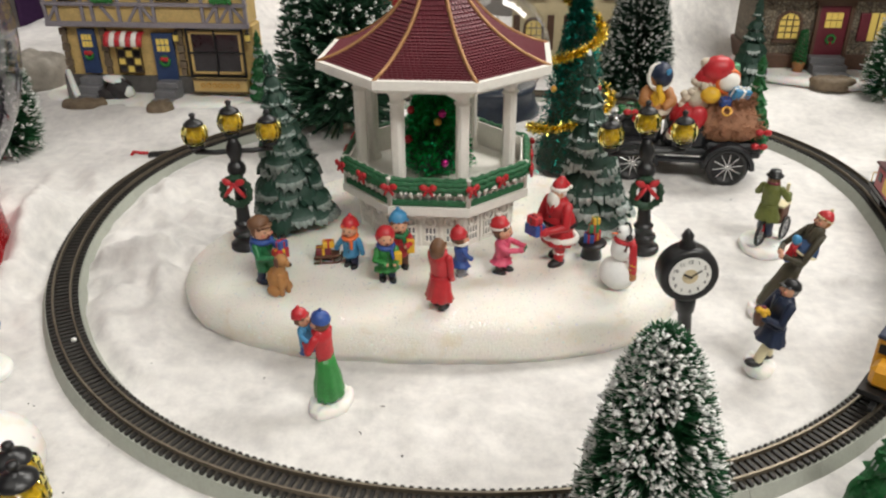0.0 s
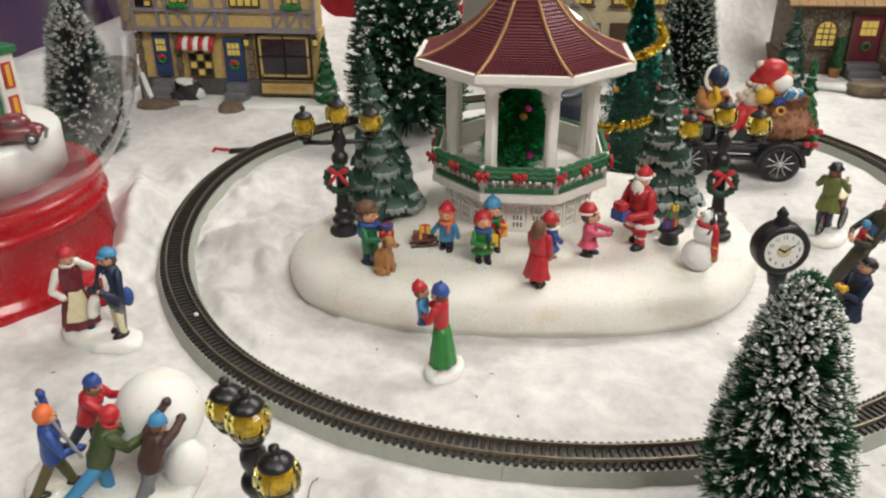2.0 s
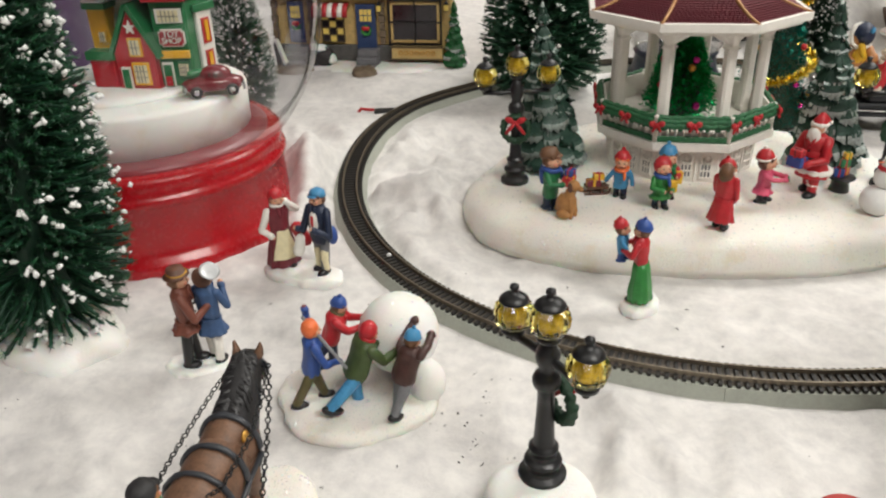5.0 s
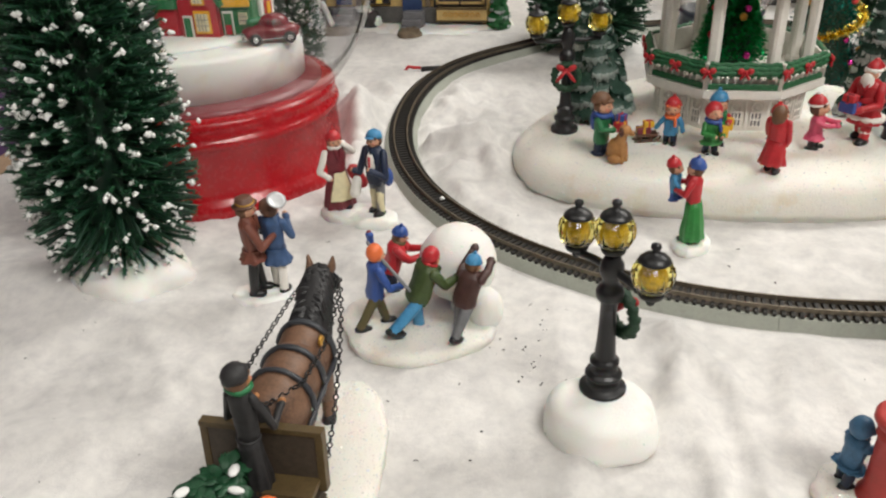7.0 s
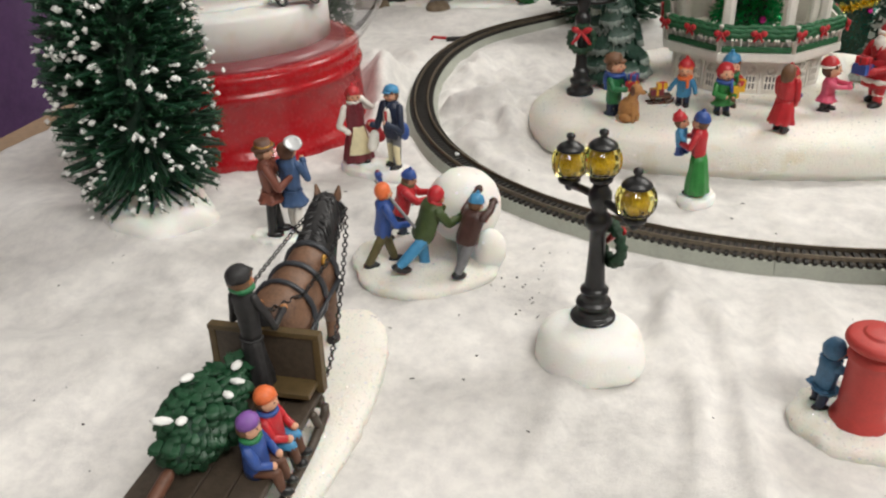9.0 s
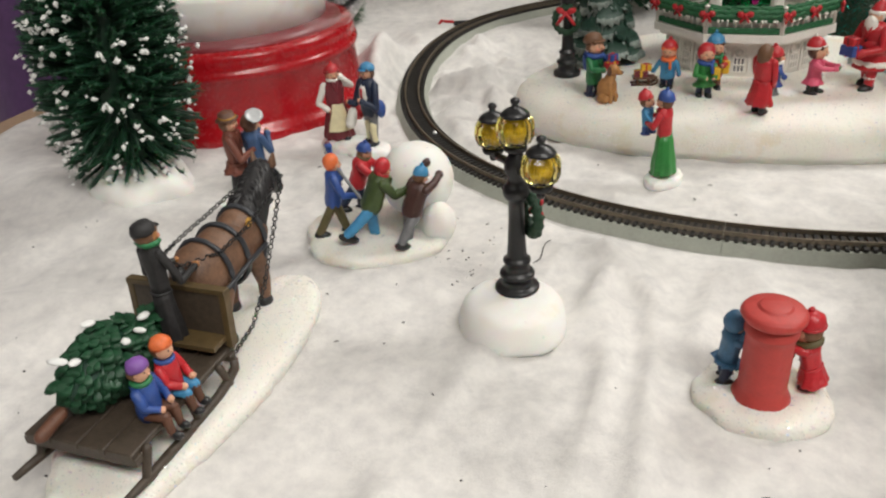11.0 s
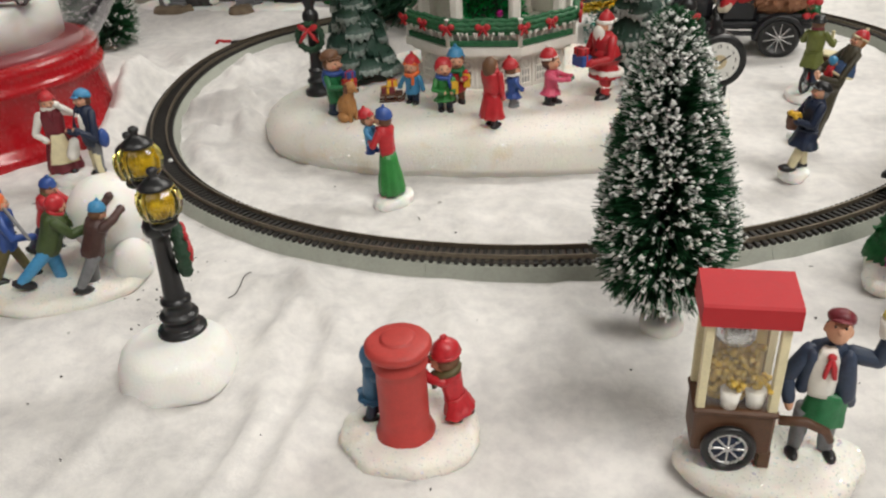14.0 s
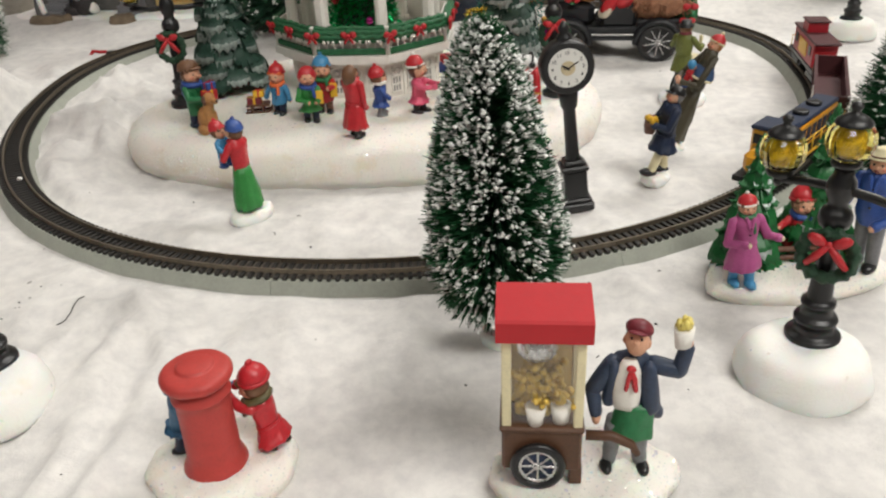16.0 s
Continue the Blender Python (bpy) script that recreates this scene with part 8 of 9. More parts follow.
# the green toy shop
tx, ty = 0.0370, 0.006
tg = VILLAGE @ pose(tx, ty, village_z, 0, 0, 7)
ts = part("toy_shop", Shape(), globe, "green toy shop with a red sign board", tg)
sh = Shape()
sh.box((0, 0, 0.029), (0.0265, 0.028, 0.058), TOY_GREEN)
part("wall", sh, ts)
sh = Shape()
sh.box((0, -0.002, 0.0600), (0.0310, 0.034, 0.0045), TOY_RED)
sh.box((0, -0.002, 0.0628), (0.0300, 0.033, 0.0016), SNOW_PLAIN)
part("roof", sh, ts, "red cornice topped with snow")
sh = Shape()
toy_window(sh, 0.001, 0.0480, 0.0190, 0.0095, -0.0140, TOY_WHITE, 5, 2)
part("window", sh, ts)
sh = Shape()
toy_window(sh, 0.0062, 0.0120, 0.0090, 0.0105, -0.0140, TOY_GREEN, 4, 3)
part("window", sh, ts)
sh = Shape()
for z, w, h, mt, yy in ((0.0335, 0.0190, 0.0115, TOY_WHITE, -0.0146), (0.0335, 0.0176, 0.0100, TOY_RED, -0.0154)):
    sh.box((0.0010, yy, z), (w, 0.0016, h * 0.72), mt)
    sh.box((0.0010, yy, z), (w * 0.82, 0.0016, h), mt)
sign = part("sign", sh, ts, "red sign lettered in white")
for word, z in (("TOY", 0.0344), ("SHOP", 0.0300)):
    cu = bpy.data.curves.new("lettering", "FONT")
    cu.body, cu.size, cu.align_x, cu.extrude = word, 0.0058, "CENTER", 0.0002
    tmp = bpy.data.objects.new("lettering", cu)
    me = bpy.data.meshes.new_from_object(tmp)
    bpy.data.objects.remove(tmp)
    me.materials.clear()
    me.materials.append(TOY_WHITE)
    part("lettering", me, sign, "", pose(0.0010, -0.0165, z, 90, 0, 0))
sh = Shape()
sh.box((0, -0.0150, 0.0225), (0.0240, 0.0030, 0.0048), TOY_YELLOW)
part("awning", sh, ts, "yellow fascia board")
sh = Shape()
sh.box((-0.0058, -0.0146, 0.0085), (0.0078, 0.0016, 0.0170), TOY_WHITE)
sh.box((-0.0058, -0.0153, 0.0080), (0.0058, 0.0016, 0.0150), TOY_GREEN)
sh.box((-0.0058, -0.0160, 0.0045), (0.0046, 0.0012, 0.0065), TOY_RED)
part("door", sh, ts)
# a yellow house and a striped one at the sides
yh = part("toy_house", Shape(), globe, "yellow toy house with a green roof", VILLAGE)
sh = Shape()
sh.box((-0.0175, 0.006, village_z + 0.026), (0.015, 0.024, 0.052), TOY_YELLOW)
sh.box((-0.0150, -0.004, village_z + 0.010), (0.020, 0.020, 0.020), TOY_RED)
part("wall", sh, yh)
sh = Shape()
sh.box((-0.0175, 0.006, village_z + 0.0535), (0.018, 0.028, 0.004), TOY_GREEN)
sh.box((-0.0175, 0.006, village_z + 0.0585), (0.019, 0.029, 0.007), SNOW_PLAIN, ch=0.002)
sh.box((-0.0150, -0.005, village_z + 0.0225), (0.022, 0.022, 0.006), TOY_GREEN)
part("roof", sh, yh)
sh = Shape()
toy_window(sh, -0.0150, village_z + 0.0335, 0.0060, 0.0080, -0.0062)
part("window", sh, yh)
wh = part("toy_house", Shape(), globe, "white toy house with red window strips", VILLAGE)
wm = pose(0.0465, 0.016, village_z, 0, 0, 68)
sh = Shape()
sh.box((0, 0, 0.024), (0.014, 0.020, 0.048), TOY_WHITE, wm)
part("wall", sh, wh)
sh = Shape()
sh.box((0, 0, 0.0500), (0.019, 0.023, 0.005), TOY_GREEN, wm)
part("roof", sh, wh)
for z in (0.012, 0.034):
    sh = Shape()
    sh.box((0, -0.0102, z), (0.0070, 0.0012, 0.0170), RED, wm)
    sh.box((0, -0.0110, z), (0.0030, 0.0012, 0.0140), TOY_YELLOW, wm)
    part("window", sh, wh)


def toy_car(m, mat, label, fir=False):
    c = part("toy_car", Shape(), globe, label, m)
    sh = Shape()
    sh.ball((0, 0, 0.0062), (0.0155, 0.0072, 0.0042), mat, None, 16)
    sh.box((0, 0, 0.0052), (0.0270, 0.0130, 0.0046), mat, ch=0.0018)
    sh.ball((0.0015, 0, 0.0098), (0.0082, 0.0058, 0.0052), mat, None, 14)
    part("body", sh, c)
    sh = Shape()
    sh.ball((0.0015, 0, 0.0104), (0.0070, 0.0060, 0.0036), paint("tinted_pane", (0.09, 0.05, 0.05), 0.2, 0.2), None, 12)
    part("pane", sh, c)
    sh = Shape()
    for s in (-1, 1):
        sh.box((s * 0.0148, 0, 0.0036), (0.0014, 0.0132, 0.0016), SILVER)
    part("bumper", sh, c)
    for x in (-0.0088, 0.0088):
        for s in (-1, 1):
            sh = Shape()
            sh.lathe([(0.0010, -0.0012), (0.0030, -0.0012), (0.0032, 0), (0.0030, 0.0012), (0.0010, 0.0013)], BLACK, pose(x, s * 0.0062, 0.0032, 90), 14)
            sh.lathe([(0.0017, -0.0015), (0.0015, 0.0016)], SILVER, pose(x, s * 0.0062, 0.0032, 90), 10)
            part("wheel", sh, c)
    if fir:
        sh = Shape()
        sh.limb((-0.010, -0.001, 0.0112), (-0.001, 0.001, 0.0128), 0.0024, 0.0008, TOY_GREEN)
        part("fir_tree", sh, c, "tiny green tree tied to the roof")


toy_car(pose(0.0600, -0.0135, village_z - 0.0025, 0, 0, 26) @ Matrix.Scale(1.20, 4), paint("car_wine", (0.18, 0.010, 0.02), 0.25, 0.15, coat=0.4), "dark red toy car with a tree on its roof", True)
toy_car(pose(-0.0310, -0.0330, village_z - 0.0008, 0, 0, -20), PINK, "pink toy car parked on the snow")
sh = Shape()
for k, (r, z) in enumerate(((0.040, 0.164), (0.034, 0.178), (0.026, 0.191), (0.016, 0.203), (0.008, 0.213))):
    for i in range(11 - k):
        a = i * 6.283 / (11 - k) + k * 0.3
        sh.ball((0.002 + r * 0.72 * math.cos(a), 0.006 + r * 0.72 * math.sin(a), z), (r * 0.38, r * 0.38, r * 0.36), TOY_GREEN, None, 10)
    sh.ball((0.002, 0.006, z + 0.004), (r * 0.8, r * 0.8, r * 0.5), TOY_GREEN, None, 12)
sh.lathe([(0.009, village_z - 0.004), (0.007, 0.16)], BROWN, pose(0.001, 0.026, 0), 12)
tr = part("toy_tree", sh, globe, "glossy green toy tree behind the houses")
sh = Shape()
random.seed(5)
for i in range(22):
    a, k = random.uniform(0, 6.28), random.random()
    sh.ball((0.002 + (0.041 - 0.028 * k) * math.cos(a), 0.006 + (0.041 - 0.028 * k) * math.sin(a), 0.158 + 0.045 * k), 0.0026, (RED, GOLD, TOY_WHITE, SKY)[i % 4], None, 8)
part("bead_trim", sh, tr, kind="stuff")

# ---- the half-timbered shop ----
STONE = paint("grey_stone", (0.10, 0.095, 0.09), 0.7, 0.45, scale=190, relief=0.9)
STONE_WARM = paint("warm_stone", (0.17, 0.125, 0.08), 0.7, 0.5, scale=190, relief=0.9)
PLASTER = paint("ochre_plaster", (0.60, 0.42, 0.16), 0.6, 0.3, scale=120, relief=0.5)
PLASTER_LIGHT = paint("light_plaster", (0.60, 0.43, 0.17), 0.6, 0.28, scale=120, relief=0.5)
TIMBER = paint("lilac_timber", (0.27, 0.245, 0.27), 0.55, 0.3, scale=300)
BUSH = paint("dark_bush", (0.035, 0.030, 0.030), 0.7, 0.6, scale=300, relief=1.0)
DOOR_BLUE = paint("door_blue", (0.022, 0.05, 0.14), 0.45, 0.3)
DARK_PANE = paint("dark_pane", (0.022, 0.018, 0.022), 0.12, 0.5, scale=90)
ROOF_BROWN = paint("roof_brown", (0.14, 0.075, 0.05), 0.6, 0.4, scale=200, relief=0.8)
SZ = 0.0225
shop = thing("shop_building", pose(-0.311, 0.185, SZ, 0, 0, 0), 0, "small half-timbered shop with blue doors and a striped awning", "house", "village houses")


def sx(x):
    return x + 0.311


def sz(z):
    return z - SZ


def slab(parent, name, x0, x1, z0, z1, y0, y1, mat, label=""):
    """A plain board between corners, in the place's own measures, under the shop."""
    sh = Shape()
    sh.box((sx((x0 + x1) / 2), (y0 + y1) / 2, sz((z0 + z1) / 2)), (x1 - x0, y1 - y0, z1 - z0), mat)
    return part(name, sh, parent, label)


sh = Shape()
sh.box((sx(-0.311), 0.013, sz(0.056)), (0.182, 0.022, 0.068), PLASTER)
part("wall", sh, shop, "ochre plaster wall")
sh = Shape()
sh.box((sx(-0.316), 0.010, sz(0.1345)), (0.188, 0.028, 0.089), PLASTER_LIGHT)
part("upper_wall", sh, shop, "cream plaster upper storey")
sh = Shape()
sh.box((sx(-0.318), 0.0015, sz(0.034)), (0.170, 0.005, 0.016), STONE)
part("plinth", sh, shop, "grey stone plinth")
for x0, x1, z0, z1 in ((-0.411, -0.221, 0.088, 0.0925), (-0.411, -0.221, 0.1065, 0.1098), (-0.411, -0.221, 0.138, 0.142)):
    slab(shop, "beam", x0, x1, z0, z1, -0.0070, -0.0025, TIMBER)
for x in (-0.409, -0.398, -0.374, -0.3645, -0.3395, -0.319, -0.307, -0.262, -0.249, -0.236, -0.223):
    slab(shop, "post", x - 0.0014, x + 0.0014, 0.0925, 0.138, -0.0064, -0.0028, TIMBER)
for x, s in ((-0.403, 1), (-0.351, -1), (-0.327, 1), (-0.313, -1), (-0.255, 1), (-0.229, -1), (-0.243, 1)):
    sh = Shape()
    sh.box((sx(x), -0.0044, sz(0.0995)), (0.0026, 0.0032, 0.0165), TIMBER, None, Euler((0, s * 0.62, 0)))
    part("brace", sh, shop)


def lattice(parent, x0, x1, z0, z1, nx, nz, y, lit=(), frame=BLACK, label="black-framed lattice window"):
    w = part("window", Shape(), parent, label)
    sh = Shape()
    cx, cz = sx((x0 + x1) / 2), sz((z0 + z1) / 2)
    for i in range(nx + 1):
        sh.box((cx + (x1 - x0) * (i / nx - 0.5), y - 0.0012, cz), (0.0011, 0.0022, z1 - z0 + 0.001), frame)
    for j in range(nz + 1):
        sh.box((cx, y - 0.0012, cz + (z1 - z0) * (j / nz - 0.5)), (x1 - x0 + 0.001, 0.0022, 0.0011), frame)
    part("frame", sh, w)
    for i in range(nx):
        for j in range(nz):
            sh = Shape()
            sh.box((cx + (x1 - x0) * ((i + 0.5) / nx - 0.5), y - 0.0004, cz + (z1 - z0) * ((j + 0.5) / nz - 0.5)), ((x1 - x0) / nx - 0.0008, 0.0014, (z1 - z0) / nz - 0.0008), WINDOW_LIT if (i + j) % 2 == 1 or lit == "all" else DARK_PANE)
            part("pane", sh, w)
    return w


lattice(shop, -0.3505, -0.3280, 0.0450, 0.0735, 3, 4, 0.0, (), SLED_EDGE, "ochre-framed lattice window")
lattice(shop, -0.3935, -0.3785, 0.1110, 0.1290, 2, 3, -0.0034)
lattice(shop, -0.3025, -0.2740, 0.1120, 0.1340, 4, 2, -0.0034, "all")
for x in (-0.352, -0.243):
    lattice(shop, x - 0.008, x + 0.008, 0.1150, 0.1340, 2, 2, -0.0034, "all")
    sh = Shape()
    for i in range(14):
        sh.ball((sx(x) - 0.0085 + i * 0.0013, -0.0085, sz(0.1125) + 0.0012 * math.sin(i * 2.3)), 0.0022, LEAF, None, 8)
    part("window_box", sh, shop, "green plants in a window box")


def shop_door(x0, x1, z0, z1):
    d = part("door", Shape(), shop, "blue door with lit panes and a red-bowed wreath")
    cx = sx((x0 + x1) / 2)
    sh = Shape()
    sh.box((cx, -0.0006, sz((z0 + z1) / 2)), (x1 - x0, 0.0030, z1 - z0), DOOR_BLUE)
    part("leaf", sh, d)
    for i in range(3):
        for j in range(2):
            sh = Shape()
            sh.box((cx + (x1 - x0) * 0.21 * (i - 1), -0.0020, sz(z1 - 0.0075 - 0.0062 * j)), ((x1 - x0) * 0.17, 0.0016, 0.0052), WINDOW_LIT)
            part("pane", sh, d)
    sh = Shape()
    zc = sz(z0 + (z1 - z0) * 0.42)
    sh.ring((cx, -0.0030, zc), (x1 - x0) * 0.20, 0.0016, LEAF, None, 16, 6, Euler((1.5708, 0, 0)), 0.25)
    for s in (-1, 1):
        sh.ball((cx + s * 0.0017, -0.0040, zc + 0.0022), (0.0028, 0.0013, 0.0024), RED, None, 8)
    part("wreath", sh, d, "small green wreath with a red bow")


shop_door(-0.3150, -0.2950, 0.0385, 0.0820)
shop_door(-0.3850, -0.3690, 0.0440, 0.0850)
aw = part("awning", Shape(), shop, "red and white striped awning")
for i in range(7):
    x = -0.3580 + 0.0360 * (i + 0.5) / 7
    sh = Shape()
    pts = [(0.0, 0.083), (-0.0050, 0.0815), (-0.0088, 0.0770), (-0.0098, 0.0715)]
    verts, faces = [], []
    for k in range(7):
        u = k / 6 * 2 - 1
        for (yy, zz) in pts:
            verts.append((sx(x) + u * 0.00257, yy - 0.0010 * (1 - u * u), sz(zz) + 0.0008 * (1 - u * u)))
        for (yy, zz) in reversed(pts):
            verts.append((sx(x) + u * 0.00257, yy + 0.0012, sz(zz) - 0.0010))
    n = 8
    for k in range(6):
        for q in range(n):
            faces.append((k * n + q, k * n + (q + 1) % n, (k + 1) * n + (q + 1) % n, (k + 1) * n + q))
    faces += [tuple(range(n)), tuple(6 * n + q for q in range(n - 1, -1, -1))]
    sh.add(verts, faces, RED if i % 2 == 0 else WHITE)
    part("stripe", sh, aw)
dw = part("window", Shape(), shop, "large display window in a black frame")
sh = Shape()
for x in (-0.2815, -0.2555, -0.2295):
    sh.box((sx(x), -0.0022, sz(0.0648)), (0.0014, 0.0030, 0.0430), BLACK)
for z in (0.0436, 0.0650, 0.0860):
    sh.box((sx(-0.2555), -0.0022, sz(z)), (0.0530, 0.0030, 0.0014), BLACK)
part("frame", sh, dw)
sh = Shape()
for x in (-0.2788, -0.2322):
    sh.box((sx(x), -0.0012, sz(0.0648)), (0.0024, 0.0018, 0.0400), PLASTER)
for z in (0.0465, 0.0832):
    sh.box((sx(-0.2555), -0.0012, sz(z)), (0.0490, 0.0018, 0.0024), PLASTER)
part("surround", sh, dw, "ochre inner surround")
sh = Shape()
sh.box((sx(-0.2555), -0.0004, sz(0.0648)), (0.0462, 0.0018, 0.0372), DARK_PANE)
part("pane", sh, dw, "dark glass with dim goods behind")
bx = slab(shop, "stall_box", -0.2790, -0.2280, 0.0300, 0.0425, -0.0080, 0.0, PLASTER_LIGHT, "yellow carved box below the display window")
sh = Shape()
for x0, x1, z0, z1 in ((-0.2795, -0.2275, 0.0412, 0.0432), (-0.2795, -0.2275, 0.0292, 0.0306)):
    sh.box((sx((x0 + x1) / 2), -0.0086, sz((z0 + z1) / 2)), (x1 - x0, 0.0016, z1 - z0), SLED_EDGE)
for i in range(7):
    sh.ring((sx(-0.2700 + 0.0055 * i), -0.0084, sz(0.0362)), 0.0019, 0.0006, GOLD, None, 10, 5, Euler((1.5708, 0, 0)))
part("carving", sh, bx, "gilded scroll carving")
st = part("step_flight", Shape(), shop, "grey stone steps")
for i in range(3):
    slab(st, "step", -0.3125, -0.2925, 0.0215 + 0.006 * i, 0.0275 + 0.006 * i, -0.0300 + 0.0085 * i, 0.0, GREY)
sh = Shape()
snow_slab(sh, STONE_WARM, 0.0125, 0.0120, 0.0110, pose(sx(-0.3020), -0.0370, sz(0.0165)), seed=3, wob=0.25)
part("stone", sh, st, "rough stone slab before the steps")
st = part("step_flight", Shape(), shop, "grey stone steps")
for i in range(3):
    slab(st, "step", -0.3870, -0.3650, 0.0240 + 0.006 * i, 0.0300 + 0.006 * i, -0.0280 + 0.0085 * i, 0.0, GREY)
sh = Shape()
snow_slab(sh, STONE_WARM, 0.0180, 0.0110, 0.0090, pose(sx(-0.3740), -0.0330, sz(0.0190), 0, 0, 12), seed=6, wob=0.25)
part("stone", sh, st)
for x in (-0.3995, -0.3615, -0.2890):
    for i in range(6):
        slab(shop, "quoin", x - 0.0025 - 0.0008 * (i % 2), x + 0.0025 + 0.0008 * (i % 2), 0.0430 + 0.0072 * i, 0.0494 + 0.0072 * i, -0.0014, 0.0020, STONE_WARM)
for x, z in ((-0.2905, 0.0790), (-0.2235, 0.0800)):
    sh = Shape()
    sh.box((sx(x), -0.0050, sz(z)), (0.0036, 0.0036, 0.0060), WINDOW_LIT)
    sh.lathe([(0.0030, 0), (0.0008, 0.0030)], BLACK, pose(sx(x), -0.0050, sz(z) + 0.0030), 8)
    sh.lathe([(0.0022, 0), (0.0024, 0.0010)], BLACK, pose(sx(x), -0.0050, sz(z) - 0.0040), 8)
    sh.limb((sx(x), 0, sz(z) + 0.006), (sx(x), -0.0050, sz(z) + 0.006), 0.0006, 0.0006, BLACK, n=6)
    part("wall_lamp", sh, shop, "small black wall lantern")
slab(shop, "shelf", -0.2700, -0.2400, 0.0860, 0.0880, -0.0050, 0.0, OLIVE, "olive sign shelf")
sh = Shape()
sh.ball((sx(-0.3480), -0.0140, sz(0.0320)), (0.0120, 0.0085, 0.0105), BUSH, None, 24)
sh.ball((sx(-0.3600), -0.0170, sz(0.0275)), (0.0090, 0.0070, 0.0060), BUSH, None, 20)
sh.limb((sx(-0.3560), -0.0140, sz(0.0300)), (sx(-0.3600), -0.0160, sz(0.0250)), 0.0050, 0.0050, SNOW_PLAIN)
sh.ball((sx(-0.3520), -0.0130, sz(0.0415)), (0.0105, 0.0075, 0.0034), SNOW_PLAIN, None, 14, Euler((0, 0.25, 0)))
sh.ball((sx(-0.3390), -0.0150, sz(0.0310)), (0.0050, 0.0060, 0.0060), SNOW_PLAIN, None, 12)
sculpt(sh, 0.0018, 0, 190)
part("bush", sh, shop, "dark bush capped with snow")
sh = Shape()
sh.limb((sx(-0.3960), -0.0120, sz(0.0480)), (sx(-0.3840), -0.0260, sz(0.0300)), 0.0024, 0.0030, SNOW_PLAIN)
sh.limb((sx(-0.3970), -0.0120, sz(0.0440)), (sx(-0.3870), -0.0280, sz(0.0230)), 0.0030, 0.0045, STONE)
part("stair_wall", sh, shop, "low stone stair wall under snow")
sh = Shape()
snow_slab(sh, SNOW_PLAIN, 0.1120, 0.0560, 0.0095, pose(sx(-0.316), 0.018, sz(0.0160)), seed=9, n=72, wob=0.12)
part("snow_base", sh, shop, "white cast snow base")
sh = Shape()
sh.prism([(-0.100, 0), (0.100, 0), (0.045, 0.055), (-0.045, 0.055)], -0.019, 0.019, ROOF_BROWN, pose(sx(-0.316), 0.010, sz(0.179), 90, 0, 0))
part("roof", sh, shop, "brown hipped roof")
# ---- the stone cottage ----
def stone_mat(name, cols, scale):
    """Rubble masonry: uneven stones of several tones in dark mortar."""
    mat, nt, b = nodes_of(name)
    tc = nt.nodes.new("ShaderNodeTexCoord")
    vo, ed = nt.nodes.new("ShaderNodeTexVoronoi"), nt.nodes.new("ShaderNodeTexVoronoi")
    ed.feature = "DISTANCE_TO_EDGE"
    for v in (vo, ed):
        v.inputs["Scale"].default_value = scale
        wire(nt, tc.outputs["Object"], v.inputs["Vector"])
    sep = nt.nodes.new("ShaderNodeSeparateColor")
    wire(nt, vo.outputs["Color"], sep.inputs["Color"])
    cr = ramp(nt, sep.outputs["Red"], [(0.1, cols[0]), (0.5, cols[1]), (0.9, cols[2])])
    joint = ramp(nt, ed.outputs["Distance"], [(0.03, (0.25, 0.25, 0.25)), (0.12, (1, 1, 1))])
    mul = nt.nodes.new("ShaderNodeMix")
    mul.data_type, mul.blend_type = "RGBA", "MULTIPLY"
    mul.inputs["Factor"].default_value = 1.0
    wire(nt, cr.outputs["Color"], mul.inputs["A"])
    wire(nt, joint.outputs["Color"], mul.inputs["B"])
    wire(nt, mul.outputs["Result"], b.inputs["Base Color"])
    b.inputs["Roughness"].default_value = 0.7
    bump(nt, b, joint.outputs["Color"], 0.8, 0.001)
    return mat


RUBBLE = stone_mat("rubble_wall", ((0.20, 0.15, 0.10), (0.30, 0.25, 0.18), (0.16, 0.13, 0.10)), 330)
COT_BROWN = paint("cottage_brown", (0.10, 0.05, 0.03), 0.55, 0.35)
COT_RED = paint("cottage_red", (0.14, 0.016, 0.028), 0.45, 0.25)
THATCH = paint("ochre_roof", (0.30, 0.16, 0.05), 0.65, 0.4, scale=240, relief=0.9)
CO = Vector((0.350, 0.340, 0.012))
cottage = thing("cottage", tuple(CO), 0, "small stone cottage with a red door and lit arched window", "house", "village houses")


def c_box(parent, name, x0, x1, z0, z1, y0, y1, mat, label="", rot=None):
    sh = Shape()
    sh.box(((x0 + x1) / 2 - CO.x, (y0 + y1) / 2, (z0 + z1) / 2 - CO.z), (x1 - x0, y1 - y0, z1 - z0), mat, None, rot)
    return part(name, sh, parent, label)


c_box(cottage, "wall", 0.268, 0.452, 0.012, 0.096, 0, 0.09, RUBBLE, "brown rubble stone wall")
c_box(cottage, "plinth", 0.264, 0.456, 0.011, 0.036, -0.0035, 0.094, COT_BROWN, "dark brown sill course")
c_box(cottage, "fascia", 0.258, 0.462, 0.0905, 0.0965, -0.008, -0.002, COT_BROWN, "brown timber fascia")
sh = Shape()
for j in range(7):
    for i in range(22):
        u = j / 7
        sh.box((0.256 + 0.0094 * (i + 0.5 * (j % 2)) - CO.x, -0.010 + 0.011 * j, 0.1000 + 0.0085 * j - CO.z), (0.0090, 0.0150, 0.0024), THATCH, None, Euler((0.66, 0, 0)))
part("roof_tile", sh, cottage, "ochre shingle roof", kind="stuff")
sh = Shape()
